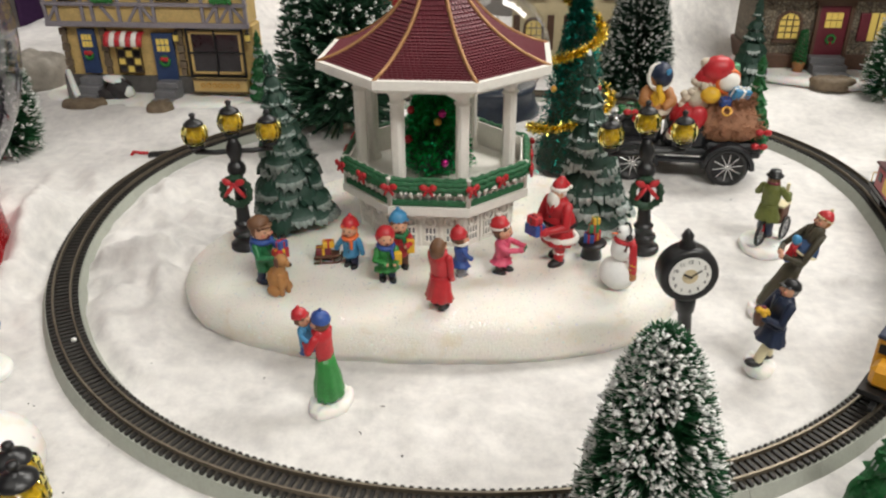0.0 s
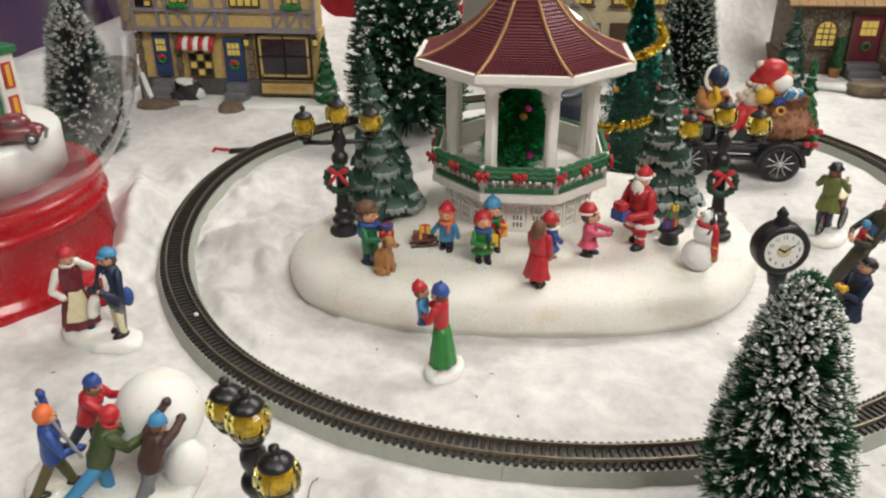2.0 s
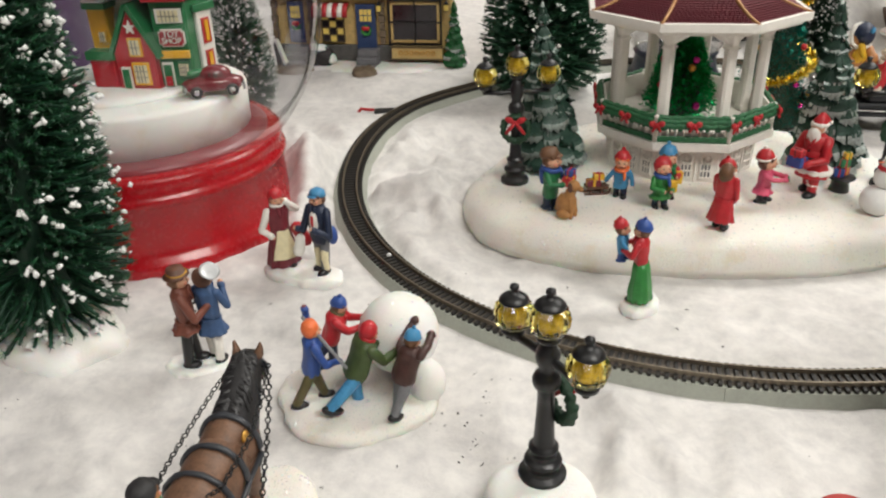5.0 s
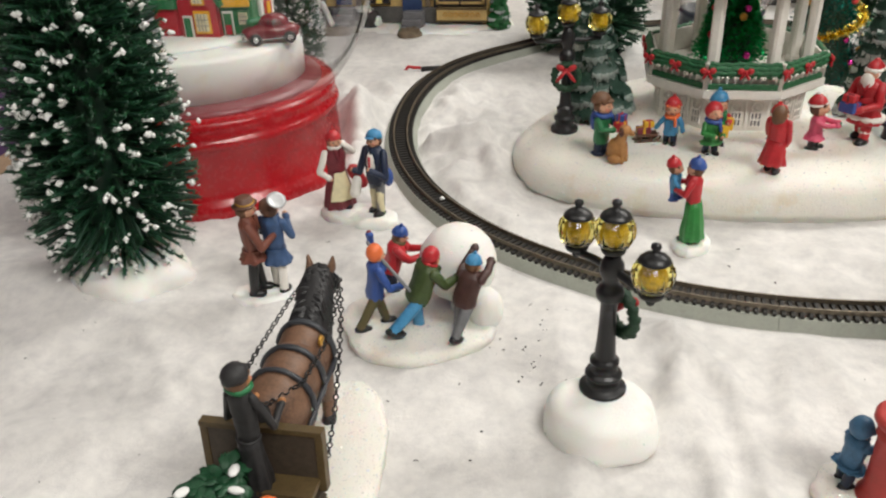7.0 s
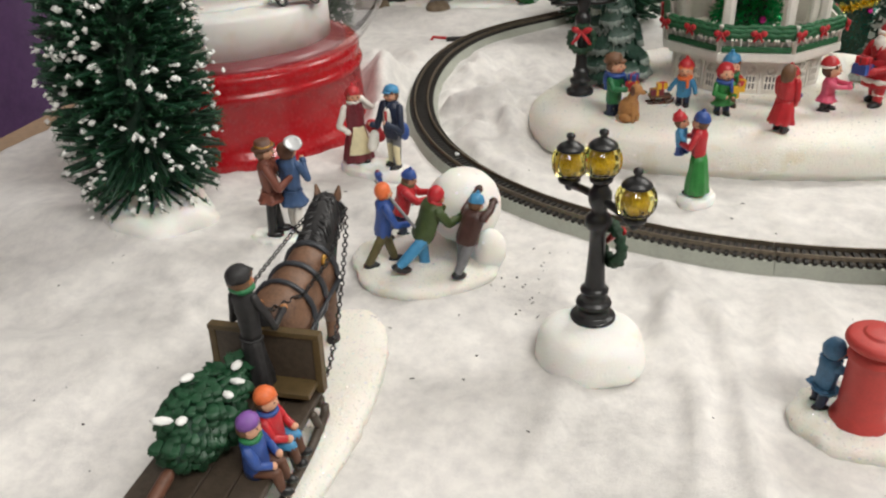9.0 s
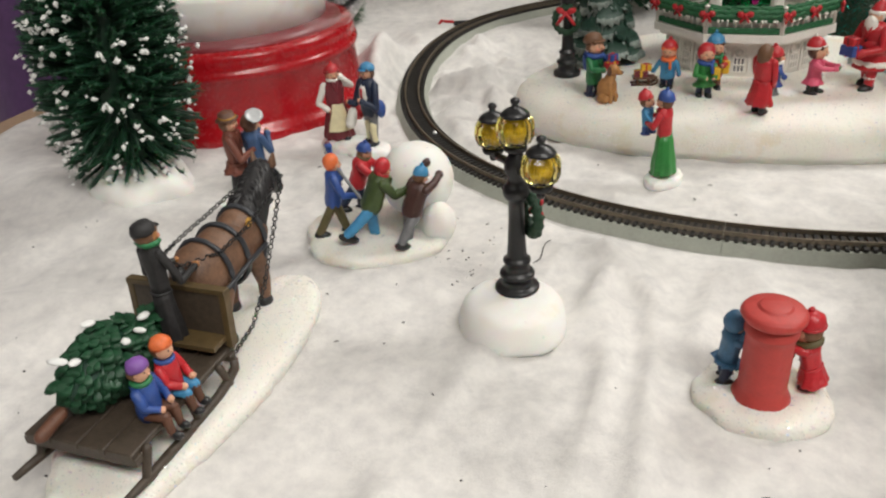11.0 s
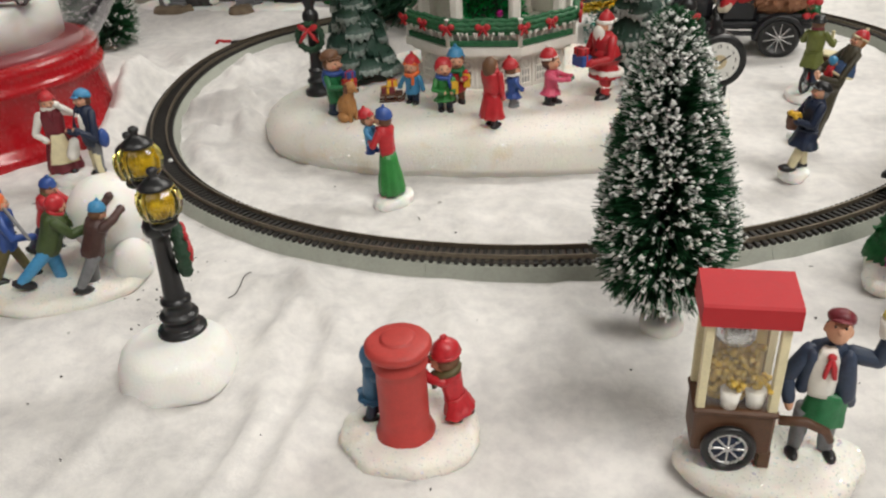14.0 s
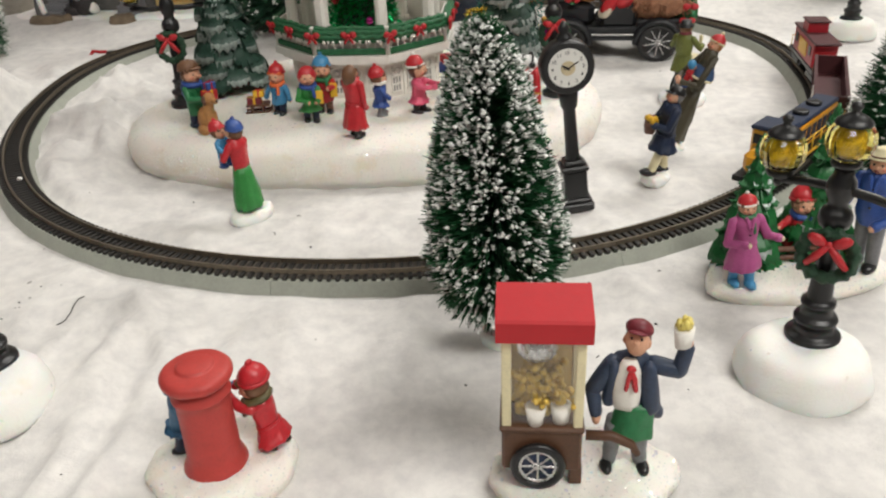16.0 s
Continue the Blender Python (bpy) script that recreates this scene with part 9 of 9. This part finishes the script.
sh.prism([(-0.010, 0.096 - CO.z), (0.100, 0.096 - CO.z), (0.060, 0.160 - CO.z)], -0.098, 0.104, COT_BROWN, Matrix(((0, 0, 1, 0.0), (1, 0, 0, 0), (0, 1, 0, 0), (0, 0, 0, 1))))
part("roof", sh, cottage)


def arch_pts(w, h, n=10):
    """An upright outline with a round head."""
    r = w / 2
    return [(-r, 0), (r, 0)] + [(r * math.cos(math.pi * k / n), h - r + r * math.sin(math.pi * k / n)) for k in range(n + 1)]


def arch_window(parent, x, z, w, h, y, origin, frame, nx=3, nz=4, sill=True):
    wi = part("window", Shape(), parent, "arched window with lit yellow panes")
    m = pose(x - origin.x, y, z - origin.z, 90, 0, 0)
    sh = Shape()
    sh.prism(arch_pts(w, h), -0.0005, 0.0014, frame, m)
    part("frame", sh, wi)
    sh = Shape()
    sh.prism(arch_pts(w * 0.74, h * 0.84), 0.0, 0.0024, WINDOW_LIT, m @ pose(0, h * 0.06, 0))
    part("pane", sh, wi)
    sh = Shape()
    for i in range(1, nx):
        sh.box((w * 0.74 * (i / nx - 0.5), h * 0.46, 0.0026), (0.0009, h * 0.78, 0.0014), frame, m)
    for j in range(1, nz):
        sh.box((0, h * 0.06 + h * 0.84 * j / nz, 0.0026), (w * 0.72, 0.0009, 0.0014), frame, m)
    part("muntin", sh, wi)
    if sill:
        sh = Shape()
        sh.box((0, -0.0008, 0.0022), (w * 1.15, 0.0024, 0.0040), frame, m)
        part("sill", sh, wi)


arch_window(cottage, 0.2985, 0.0500, 0.0265, 0.0300, 0, CO, COT_BROWN)
dr = c_box(cottage, "door", 0.3270, 0.3560, 0.0310, 0.0850, -0.0030, 0.002, COT_RED, "dark red door with lit panes and a wreath")
for i in range(3):
    for j in range(2):
        c_box(dr, "pane", 0.3330 + 0.0058 * i, 0.3382 + 0.0058 * i, 0.0635 + 0.0080 * j, 0.0706 + 0.0080 * j, -0.0042, -0.002, WINDOW_LIT)
sh = Shape()
sh.ring((0.3415 - CO.x, -0.0045, 0.0520 - CO.z), 0.0042, 0.0013, LEAF, None, 16, 6, Euler((1.5708, 0, 0)), 0.3)
sh.ball((0.3415 - CO.x, -0.0056, 0.0480 - CO.z), 0.0016, RED, None, 8)
part("wreath", sh, dr, "small green wreath")
for x0, x1 in ((0.3235, 0.3268), (0.3562, 0.3595)):
    c_box(cottage, "door_post", x0, x1, 0.031, 0.088, -0.0045, 0.002, COT_BROWN)
c_box(cottage, "lintel", 0.3225, 0.3605, 0.0852, 0.0900, -0.0045, 0.002, COT_BROWN)
c_box(cottage, "shutter", 0.3680, 0.3780, 0.050, 0.078, -0.0026, 0.002, COT_RED, "dark red shutter")
lw = c_box(cottage, "window", 0.3785, 0.4000, 0.050, 0.078, -0.0016, 0.002, WINDOW_LIT, "lit yellow window")
for i in range(1, 3):
    c_box(lw, "muntin", 0.3785 + 0.0072 * i - 0.0005, 0.3785 + 0.0072 * i + 0.0005, 0.050, 0.078, -0.0026, -0.001, COT_BROWN)
stp = part("step_flight", Shape(), cottage, "grey steps on a rough stone footing")
for i in range(3):
    c_box(stp, "step", 0.3220, 0.3560, 0.0180 + 0.0058 * i, 0.0240 + 0.0058 * i, -0.0380 + 0.0110 * i, 0, GREY)
sh = Shape()
snow_slab(sh, STONE_WARM, 0.0200, 0.0150, 0.0110, pose(0.3370 - CO.x, -0.0450, 0.0120 - CO.z), seed=5, wob=0.25)
part("stone", sh, stp)
sh = Shape()
snow_slab(sh, SNOW_PLAIN, 0.1150, 0.0800, 0.0090, pose(0.365 - CO.x, 0.022, 0.0115 - CO.z), seed=12, n=72, wob=0.13)
part("snow_base", sh, cottage, "white cast snow base")
sh = Shape()
sh.lathe([(0.0048, 0), (0.0062, 0.008), (0.0066, 0.0085), (0.0066, 0.0105), (0.0050, 0.0105)], TAN, pose(0.3120 - CO.x, -0.0120, 0.0200 - CO.z), 16)
pt = part("flower_pot", sh, cottage, "terracotta pot with a clipped green shrub")
sh = Shape()
random.seed(8)
for i in range(90):
    u = i / 90
    a = i * 2.39996
    r = 0.0072 * (1 - u) ** 0.7
    fan(sh, Vector((0.3120 - CO.x + r * 0.5 * math.cos(a), -0.0120 + r * 0.5 * math.sin(a), 0.0300 - CO.z + 0.034 * u)), Vector((math.cos(a), math.sin(a), 0.3)).normalized(), 0.0038, RESIN_LEAF, RESIN_LEAF, False)
part("shrub", sh, pt, "small green shrub")

# ---- the cream house behind the bandstand ----
MO = Vector((0.078, 0.330, 0.004))
cream = thing("cream_house", tuple(MO), 0, "cream house with arched lit windows and brown shutters", "house", "village houses")
CREAM_WALL = paint("cream_wall", (0.58, 0.49, 0.30), 0.6, 0.15, scale=110, relief=0.4)
sh = Shape()
sh.box((0, 0.040, 0.085), (0.130, 0.080, 0.170), CREAM_WALL)
part("wall", sh, cream)
sh = Shape()
sh.box((0, 0.040, 0.010), (0.138, 0.088, 0.026), STONE)
part("plinth", sh, cream, "grey stone plinth")
for x in (-0.042, 0.0, 0.042):
    arch_window(cream, MO.x + x, MO.z + 0.088, 0.024, 0.044, 0, MO, COT_BROWN, 3, 5)
for x in (-0.042, 0.042):
    arch_window(cream, MO.x + x, MO.z + 0.032, 0.022, 0.036, 0, MO, COT_BROWN, 3, 4)
for x in (-0.060, -0.0245, 0.0245, 0.060):
    sh = Shape()
    sh.box((x, -0.0012, 0.052), (0.0070, 0.0030, 0.036), COT_BROWN)
    part("shutter", sh, cream, "brown shutter")
sh = Shape()
sh.box((0, -0.0010, 0.046), (0.022, 0.0030, 0.048), COT_BROWN)
part("door", sh, cream, "brown door")
sh = Shape()
sh.prism([(-0.012, 0.168), (0.092, 0.168), (0.040, 0.215)], -0.070, 0.070, ROOF_BROWN, Matrix(((0, 0, 1, 0.0), (1, 0, 0, 0), (0, 1, 0, 0), (0, 0, 0, 1))))
part("roof", sh, cream, "brown pitched roof")

# ---- small clear snow globe behind the bandstand ----
B0 = (-0.002, 0.190, cloth_z(-0.002, 0.190) - 0.001)
small = thing("snow_globe", B0, 0, "small clear snow globe with a snowy tree inside", "snow globe")
sh = Shape()
sh.lathe([(0.0430, 0), (0.0440, 0.004), (0.0400, 0.010), (0.0380, 0.022), (0.0400, 0.0260), (0.0300, 0.0270)], paint("midnight_base", (0.02, 0.028, 0.045), 0.3, 0.5), None, 48)
part("base", sh, small, "dark blue round base")
sh = Shape()
sh.lathe([(0.0500 * math.sin(0.85 + (math.pi - 0.87) * i / 28), 0.0590 - 0.0500 * math.cos(0.85 + (math.pi - 0.87) * i / 28)) for i in range(29)], CLEAR, None, 56)
gl = part("glass_dome", sh, small, "clear glass ball")
gl.visible_shadow = False
random.seed(15)
sh = Shape()
for i in range(900):
    u = (i / 900) ** 0.8
    a = i * 2.39996
    r = 0.022 * (1 - u) ** 0.8
    strand(sh, Vector((r * 0.4 * math.cos(a), r * 0.4 * math.sin(a), 0.027 + 0.058 * u)), Vector((math.cos(a), math.sin(a), 0.25)).normalized(), r * 0.7 + 0.003, 0.0006, PINE_DARK)
    if i % 3 == 0:
        lump(sh, Vector((r * math.cos(a), r * math.sin(a), 0.029 + 0.058 * u)), 0.0011, SNOW_DAB)
part("tree", sh, small, "snow-dusted dark tree")

# ---- black truck carrying presents ----
TRUCK = paint("truck_black", (0.014, 0.015, 0.018), 0.4, 0.4, scale=160)
SACK = paint("sack_brown", (0.37, 0.18, 0.10), 0.75, 0.45, scale=220, relief=1.0)
FUR = paint("white_fur", (0.62, 0.54, 0.43), 0.85, 0.12, scale=420, relief=1.0)
TC = Vector((0.159, 0.090, cloth_z(0.159, 0.07) - 0.0005))
truck = thing("toy_truck", pose(*TC, 0, 0, -4), 0, "old black toy truck loaded with presents and riders", "truck")
sh = Shape()
sh.box((0.005, 0, 0.0235), (0.090, 0.034, 0.0060), TRUCK, ch=0.0015)
sh.box((0.0290, 0, 0.0285), (0.042, 0.037, 0.0080), TRUCK, ch=0.002)
sh.box((-0.0060, 0, 0.0360), (0.030, 0.035, 0.0220), TRUCK, ch=0.004)
sh.box((-0.0420, 0, 0.0350), (0.034, 0.024, 0.0200), TRUCK, ch=0.005)
sh.lathe([(0.0105, -0.0005), (0.0105, 0.0030), (0.0085, 0.0040)], SILVER, pose(-0.0590, 0, 0.0340, 0, -90, 0), 20)
for s in (-1, 1):
    sh.ball((-0.0600, s * 0.0120, 0.0420), 0.0040, SILVER, None, 10)
part("body", sh, truck, "black truck body")
for s in (-1, 1):
    sh = Shape()
    sh.box((-0.0060, s * 0.0185, 0.0180), (0.058, 0.0080, 0.0022), TRUCK)
    part("running_board", sh, truck)
for x, s in ((0.0255, -1), (0.0255, 1), (-0.0460, -1), (-0.0460, 1)):
    sh = Shape()
    pts = [(x + 0.0180 * math.cos(k * math.pi / 10), s * 0.0205, 0.0140 + 0.0180 * math.sin(k * math.pi / 10)) for k in range(11)]
    for dy in (-0.004, 0, 0.004):
        sh.tube([(p[0], p[1] + dy, p[2]) for p in pts], 0.0022, TRUCK, None, 6)
    part("fender", sh, truck, "black mudguard")
    wm = pose(x, s * 0.0205, 0.0155, 90 if s < 0 else -90, 0, 0)
    wl = part("wheel", Shape(), truck, "black tyre with silver spokes", wm)
    sh = Shape()
    sh.lathe([(0.0100, -0.0040), (0.0145, -0.0045), (0.0160, -0.0030), (0.0162, 0.0), (0.0160, 0.0030), (0.0145, 0.0045), (0.0118, 0.0048), (0.0112, 0.0036), (0.0010, 0.0034)], BLACK, None, 36)
    part("tyre", sh, wl)
    sh = Shape()
    for k in range(10):
        a = k * math.pi / 5 + 0.2
        sh.limb((0.0015 * math.cos(a), 0.0015 * math.sin(a), 0.0044), (0.0108 * math.cos(a), 0.0108 * math.sin(a), 0.0042), 0.0006, 0.0005, SILVER, None, 6)
    sh.ball((0, 0, 0.0044), (0.0020, 0.0020, 0.0012), SILVER, None, 10)
    part("spoke_ring", sh, wl)
LOAD = Matrix.Translation((-0.012, 0, 0))
# the sack and its presents
sh = Shape()
sh.lathe([(0.0200, 0.000), (0.0270, 0.006), (0.0275, 0.015), (0.0235, 0.024), (0.0180, 0.029), (0.0195, 0.034), (0.0150, 0.033), (0.0100, 0.030)], SACK, LOAD @ pose(0.0340, 0, 0.0320), 30, 1.0, 0.72, wob=0.28, seed=4)
for i in range(16):
    a = i * 6.283 / 16
    sh.limb((0.0340 + 0.0175 * math.cos(a), 0.0126 * math.sin(a), 0.0600), (0.0340 + 0.0260 * math.cos(a + 0.2), 0.0185 * math.sin(a + 0.2), 0.0430), 0.0024, 0.0030, SACK, LOAD, 7)
sculpt(sh, 0.0012, 0, 420)
random.seed(61)
for p in list(sh.v):
    for _ in range(4):
        j = Vector((random.gauss(0, 1), random.gauss(0, 1), random.gauss(0, 1)))
        strand(sh, Vector(p) + j * 0.0008, (Vector((p[0] - 0.022, p[1], 0.004)).normalized() + j * 0.6).normalized(), random.uniform(0.0022, 0.0042), 0.0006, SACK)
part("sack", sh, truck, "bulging brown cloth sack")
sh = Shape()
sh.ball((0.0310, -0.0040, 0.0770), (0.0095, 0.0085, 0.0085), WHITE, LOAD, 16)
for k in range(4):
    sh.ring((0.0310, -0.0040, 0.0770), 0.0088, 0.0018, ORANGE, LOAD, 20, 6, Euler((1.2, 0.3 + k * 0.8, 0.2)))
part("striped_ball", sh, truck, "orange and white striped ball")
sh = Shape()
sh.ball((0.0190, -0.0120, 0.0680), (0.0075, 0.0060, 0.0065), YELLOW, LOAD, 14)
part("yellow_bag", sh, truck, "yellow rounded present")
sh = Shape()
parcel(sh, LOAD @ pose(0.0410, -0.0080, 0.0690, 20, 10, 30), (0, 0, 0), (0.0150, 0.0080, 0.0080), SKY, WHITE)
part("parcel", sh, truck, "light blue wrapped parcel")
sh = Shape()
parcel(sh, LOAD @ pose(0.0300, -0.0140, 0.0640, 15, 0, 20), (0, 0, 0), (0.0080, 0.0060, 0.0060), BLUE, BLUE)
part("parcel", sh, truck, "dark blue wrapped parcel")
sh = Shape()
parcel(sh, LOAD @ pose(0.0340, 0.0070, 0.0840, 0, 0, 10), (0, 0, 0), (0.0120, 0.0080, 0.0070), paint("mint_paint", (0.16, 0.46, 0.26), 0.45, 0.15), GREEN)
part("parcel", sh, truck, "mint green wrapped parcel")
sh = Shape()
sh.ring((0.0310, -0.0200, 0.0585), 0.0032, 0.0009, GOLD, LOAD, 18, 7, Euler((1.0, 0.2, 0)))
part("gold_ring", sh, truck, "small gold ring on the sack")
cast_tree((0.0440, 0.0040, 0.0330), 0.062, 0.0125, "small green fir standing in the load", 21, 7, 0.0, RESIN_LEAF, parent=truck, name="fir_tree")
# red-suited rider lying back against the sack
sh = Shape()
sh.ball((0.0040, -0.0150, 0.0500), (0.0080, 0.0060, 0.0105), RED, None, 16, Euler((0, 0.5, 0)))
sh.ball((-0.0020, -0.0040, 0.0480), (0.0118, 0.0105, 0.0140), RED, None, 18, Euler((0, 0.4, 0)))
sh.limb((-0.0020, -0.0130, 0.0530), (-0.0100, -0.0170, 0.0400), 0.0062, 0.0052, RED)
sh.ring((-0.0106, -0.0172, 0.0390), 0.0042, 0.0026, FUR, None, 14, 7, Euler((0.4, -0.7, 0)))
sh.limb((-0.0100, -0.0060, 0.0360), (-0.0160, -0.0140, 0.0340), 0.0055, 0.0040, BLACK)
sh.ball((0.0080, -0.0020, 0.0660), (0.0080, 0.0080, 0.0082), SKIN, None, 14)
sh.ball((0.0060, -0.0070, 0.0620), (0.0085, 0.0065, 0.0085), FUR, None, 12)
for i in range(14):
    a = i * 6.283 / 14
    sh.ball((0.0100 + 0.0085 * math.cos(a), 0.0085 * math.sin(a), 0.0745), 0.0026, FUR, None, 8)
sh.limb((0.0105, 0, 0.0760), (0.0210, -0.0030, 0.0830), 0.0096, 0.0066, RED, None, 14)
sh.ball((0.0080, -0.0100, 0.0740), 0.0032, FUR, None, 10)
sh.ball((0.0170, -0.0020, 0.0850), (0.0125, 0.0100, 0.0105), RED, None, 16, Euler((0, -0.3, 0)))
sh.ball((0.0085, -0.0010, 0.0895), (0.0046, 0.0042, 0.0040), FUR, None, 10)
for i in range(16):
    sh.ball((-0.0075 + 0.011 * random.random(), -0.006 - 0.004 * random.random(), 0.0560 + 0.014 * random.random()), random.uniform(0.0018, 0.0034), FUR, None, 7)
sh.v = [(x - 0.006, y, z) for x, y, z in sh.v]
sculpt(sh, 0.0006)
part("red_suited_rider", sh, truck, "painted old man in a red suit trimmed with fur")
# the driver, a bear in a helmet
sh = Shape()
sh.lathe([(0.0100, 0), (0.0120, 0.008), (0.0110, 0.018), (0.0070, 0.026)], TAN, pose(-0.0300, -0.0030, 0.0420), 18, wob=0.1, seed=2)
sh.ball((-0.0300, -0.0105, 0.0590), (0.0075, 0.0042, 0.0090), YELLOW, None, 12)
for s in (-1, 1):
    sh.limb((-0.0300 + s * 0.0095, -0.0030, 0.0640), (-0.0300 + s * 0.0135, -0.0100, 0.0590), 0.0058, 0.0050, TAN)
    sh.limb((-0.0300 + s * 0.0135, -0.0100, 0.0590), (-0.0300 + s * 0.0075, -0.0145, 0.0560), 0.0046, 0.0040, TAN)
sh.ring((-0.0300, -0.0030, 0.0500), 0.0120, 0.0030, FUR, None, 20, 7)
sh.ball((-0.0300, -0.0030, 0.0760), (0.0100, 0.0098, 0.0100), TAN, None, 16)
sh.ball((-0.0280, -0.0040, 0.0790), (0.0108, 0.0106, 0.0104), NAVY, None, 18)
sh.ring((-0.0300, -0.0060, 0.0775), 0.0102, 0.0022, WHITE, None, 22, 7, Euler((1.25, 0.2, 0)))
sh.ball((-0.0230, -0.0135, 0.0840), (0.0028, 0.0016, 0.0028), SKY, None, 8)
sh.limb((-0.0300, -0.0130, 0.0700), (-0.0290, -0.0160, 0.0640), 0.0035, 0.0028, YELLOW)
sh.v = [(-0.0310 + (x + 0.03) * 0.80, y, 0.0460 + (z - 0.042) * 0.92) for x, y, z in sh.v]
sculpt(sh, 0.0009)
part("helmeted_driver", sh, truck, "painted bear driver in a navy helmet")
sh = Shape()
random.seed(3)
for i in range(26):
    p = Vector((-0.0480 + random.uniform(-0.012, 0.012), random.uniform(-0.014, 0.008), 0.0460 + random.uniform(0, 0.010)))
    a = random.uniform(0, 6.28)
    fan(sh, p, Vector((math.cos(a), math.sin(a), 0.5)).normalized(), 0.0060, RESIN_LEAF, RESIN_LEAF, False)
part("garland", sh, truck, "green branches on the bonnet")
for x, y, z in ((-0.0500, -0.0130, 0.0530), (-0.0430, -0.0140, 0.0480), (0.0470, -0.0185, 0.0320), (0.0490, -0.0150, 0.0420)):
    sh = Shape()
    for s in (-1, 1):
        sh.ball((x + s * 0.0030, y - 0.002, z), (0.0034, 0.0020, 0.0026), RED, None, 8)
    part("bow", sh, truck, "red bow")
sh = Shape()
for i in range(12):
    a = i * 6.283 / 12
    sh.ball((0.0520, 0.0080 * math.cos(a), 0.0300 + 0.0080 * math.sin(a)), 0.0030, GREEN, None, 8)
part("wreath", sh, truck, "green wreath on the tailboard")

# ---- loose things on the cloth ----
sh = Shape()
snow_slab(sh, paint("grey_mound", (0.26, 0.235, 0.20), 0.7, 0.3, scale=160, relief=0.6), 0.0400, 0.0300, 0.0300, None, seed=21, n=48, wob=0.1)
thing("stone_mound", (-0.462, 0.215, cloth_z(-0.462, 0.215) - 0.002), 0, "rounded grey stone mound at the cloth's edge", "stone", shape=sh)
random.seed(99)
sh = Shape()
SPECK = paint("black_speck", (0.02, 0.018, 0.016), 0.6, 0.4)
for cx, cy, spread, n in ((-0.150, -0.338, 0.020, 34), (-0.165, -0.300, 0.030, 10), (-0.05, -0.42, 0.10, 22), (-0.30, -0.45, 0.07, 22), (0.12, -0.40, 0.10, 20), (-0.05, -0.24, 0.10, 14), (0.19, 0.02, 0.08, 10)):
    for _ in range(n):
        x, y = random.gauss(cx, spread), random.gauss(cy, spread)
        p = Vector((x, y, cloth_z(x, y) + 0.0003))
        if random.random() < 0.65:
            lump(sh, p, random.uniform(0.0003, 0.0007), SPECK)
        else:
            a = random.uniform(0, 6.28)
            q = p + Vector((math.cos(a), math.sin(a), 0)) * random.uniform(0.001, 0.0024)
            sh.tube([p, p.lerp(q, 0.5) + Vector((0.0003, 0, 0.0003)), q], 0.00022, SPECK, None, 4)
thing("dark_specks", (0, 0, 0), 0, "scattered black crumbs and needles on the white cloth", "debris", "", "stuff", sh)
random.seed(17)
for x, y, a, ln in ((-0.112, -0.318, 1.1, 0.016), (-0.02, -0.45, 0.3, 0.012)):
    sh = Shape()
    pts = []
    for i in range(9):
        t = i / 8 - 0.5
        px, py = math.cos(a) * ln * t - math.sin(a) * 0.002 * math.sin(t * 5), math.sin(a) * ln * t + math.cos(a) * 0.002 * math.sin(t * 5)
        pts.append((px, py, cloth_z(x + px, y + py) + 0.0004))
    sh.tube(pts, 0.00022, SPECK, None, 5)
    thing("loose_fibre", (x, y, 0), 0, "single dark loose fibre lying on the cloth", "fibre", "loose fibres", shape=sh)
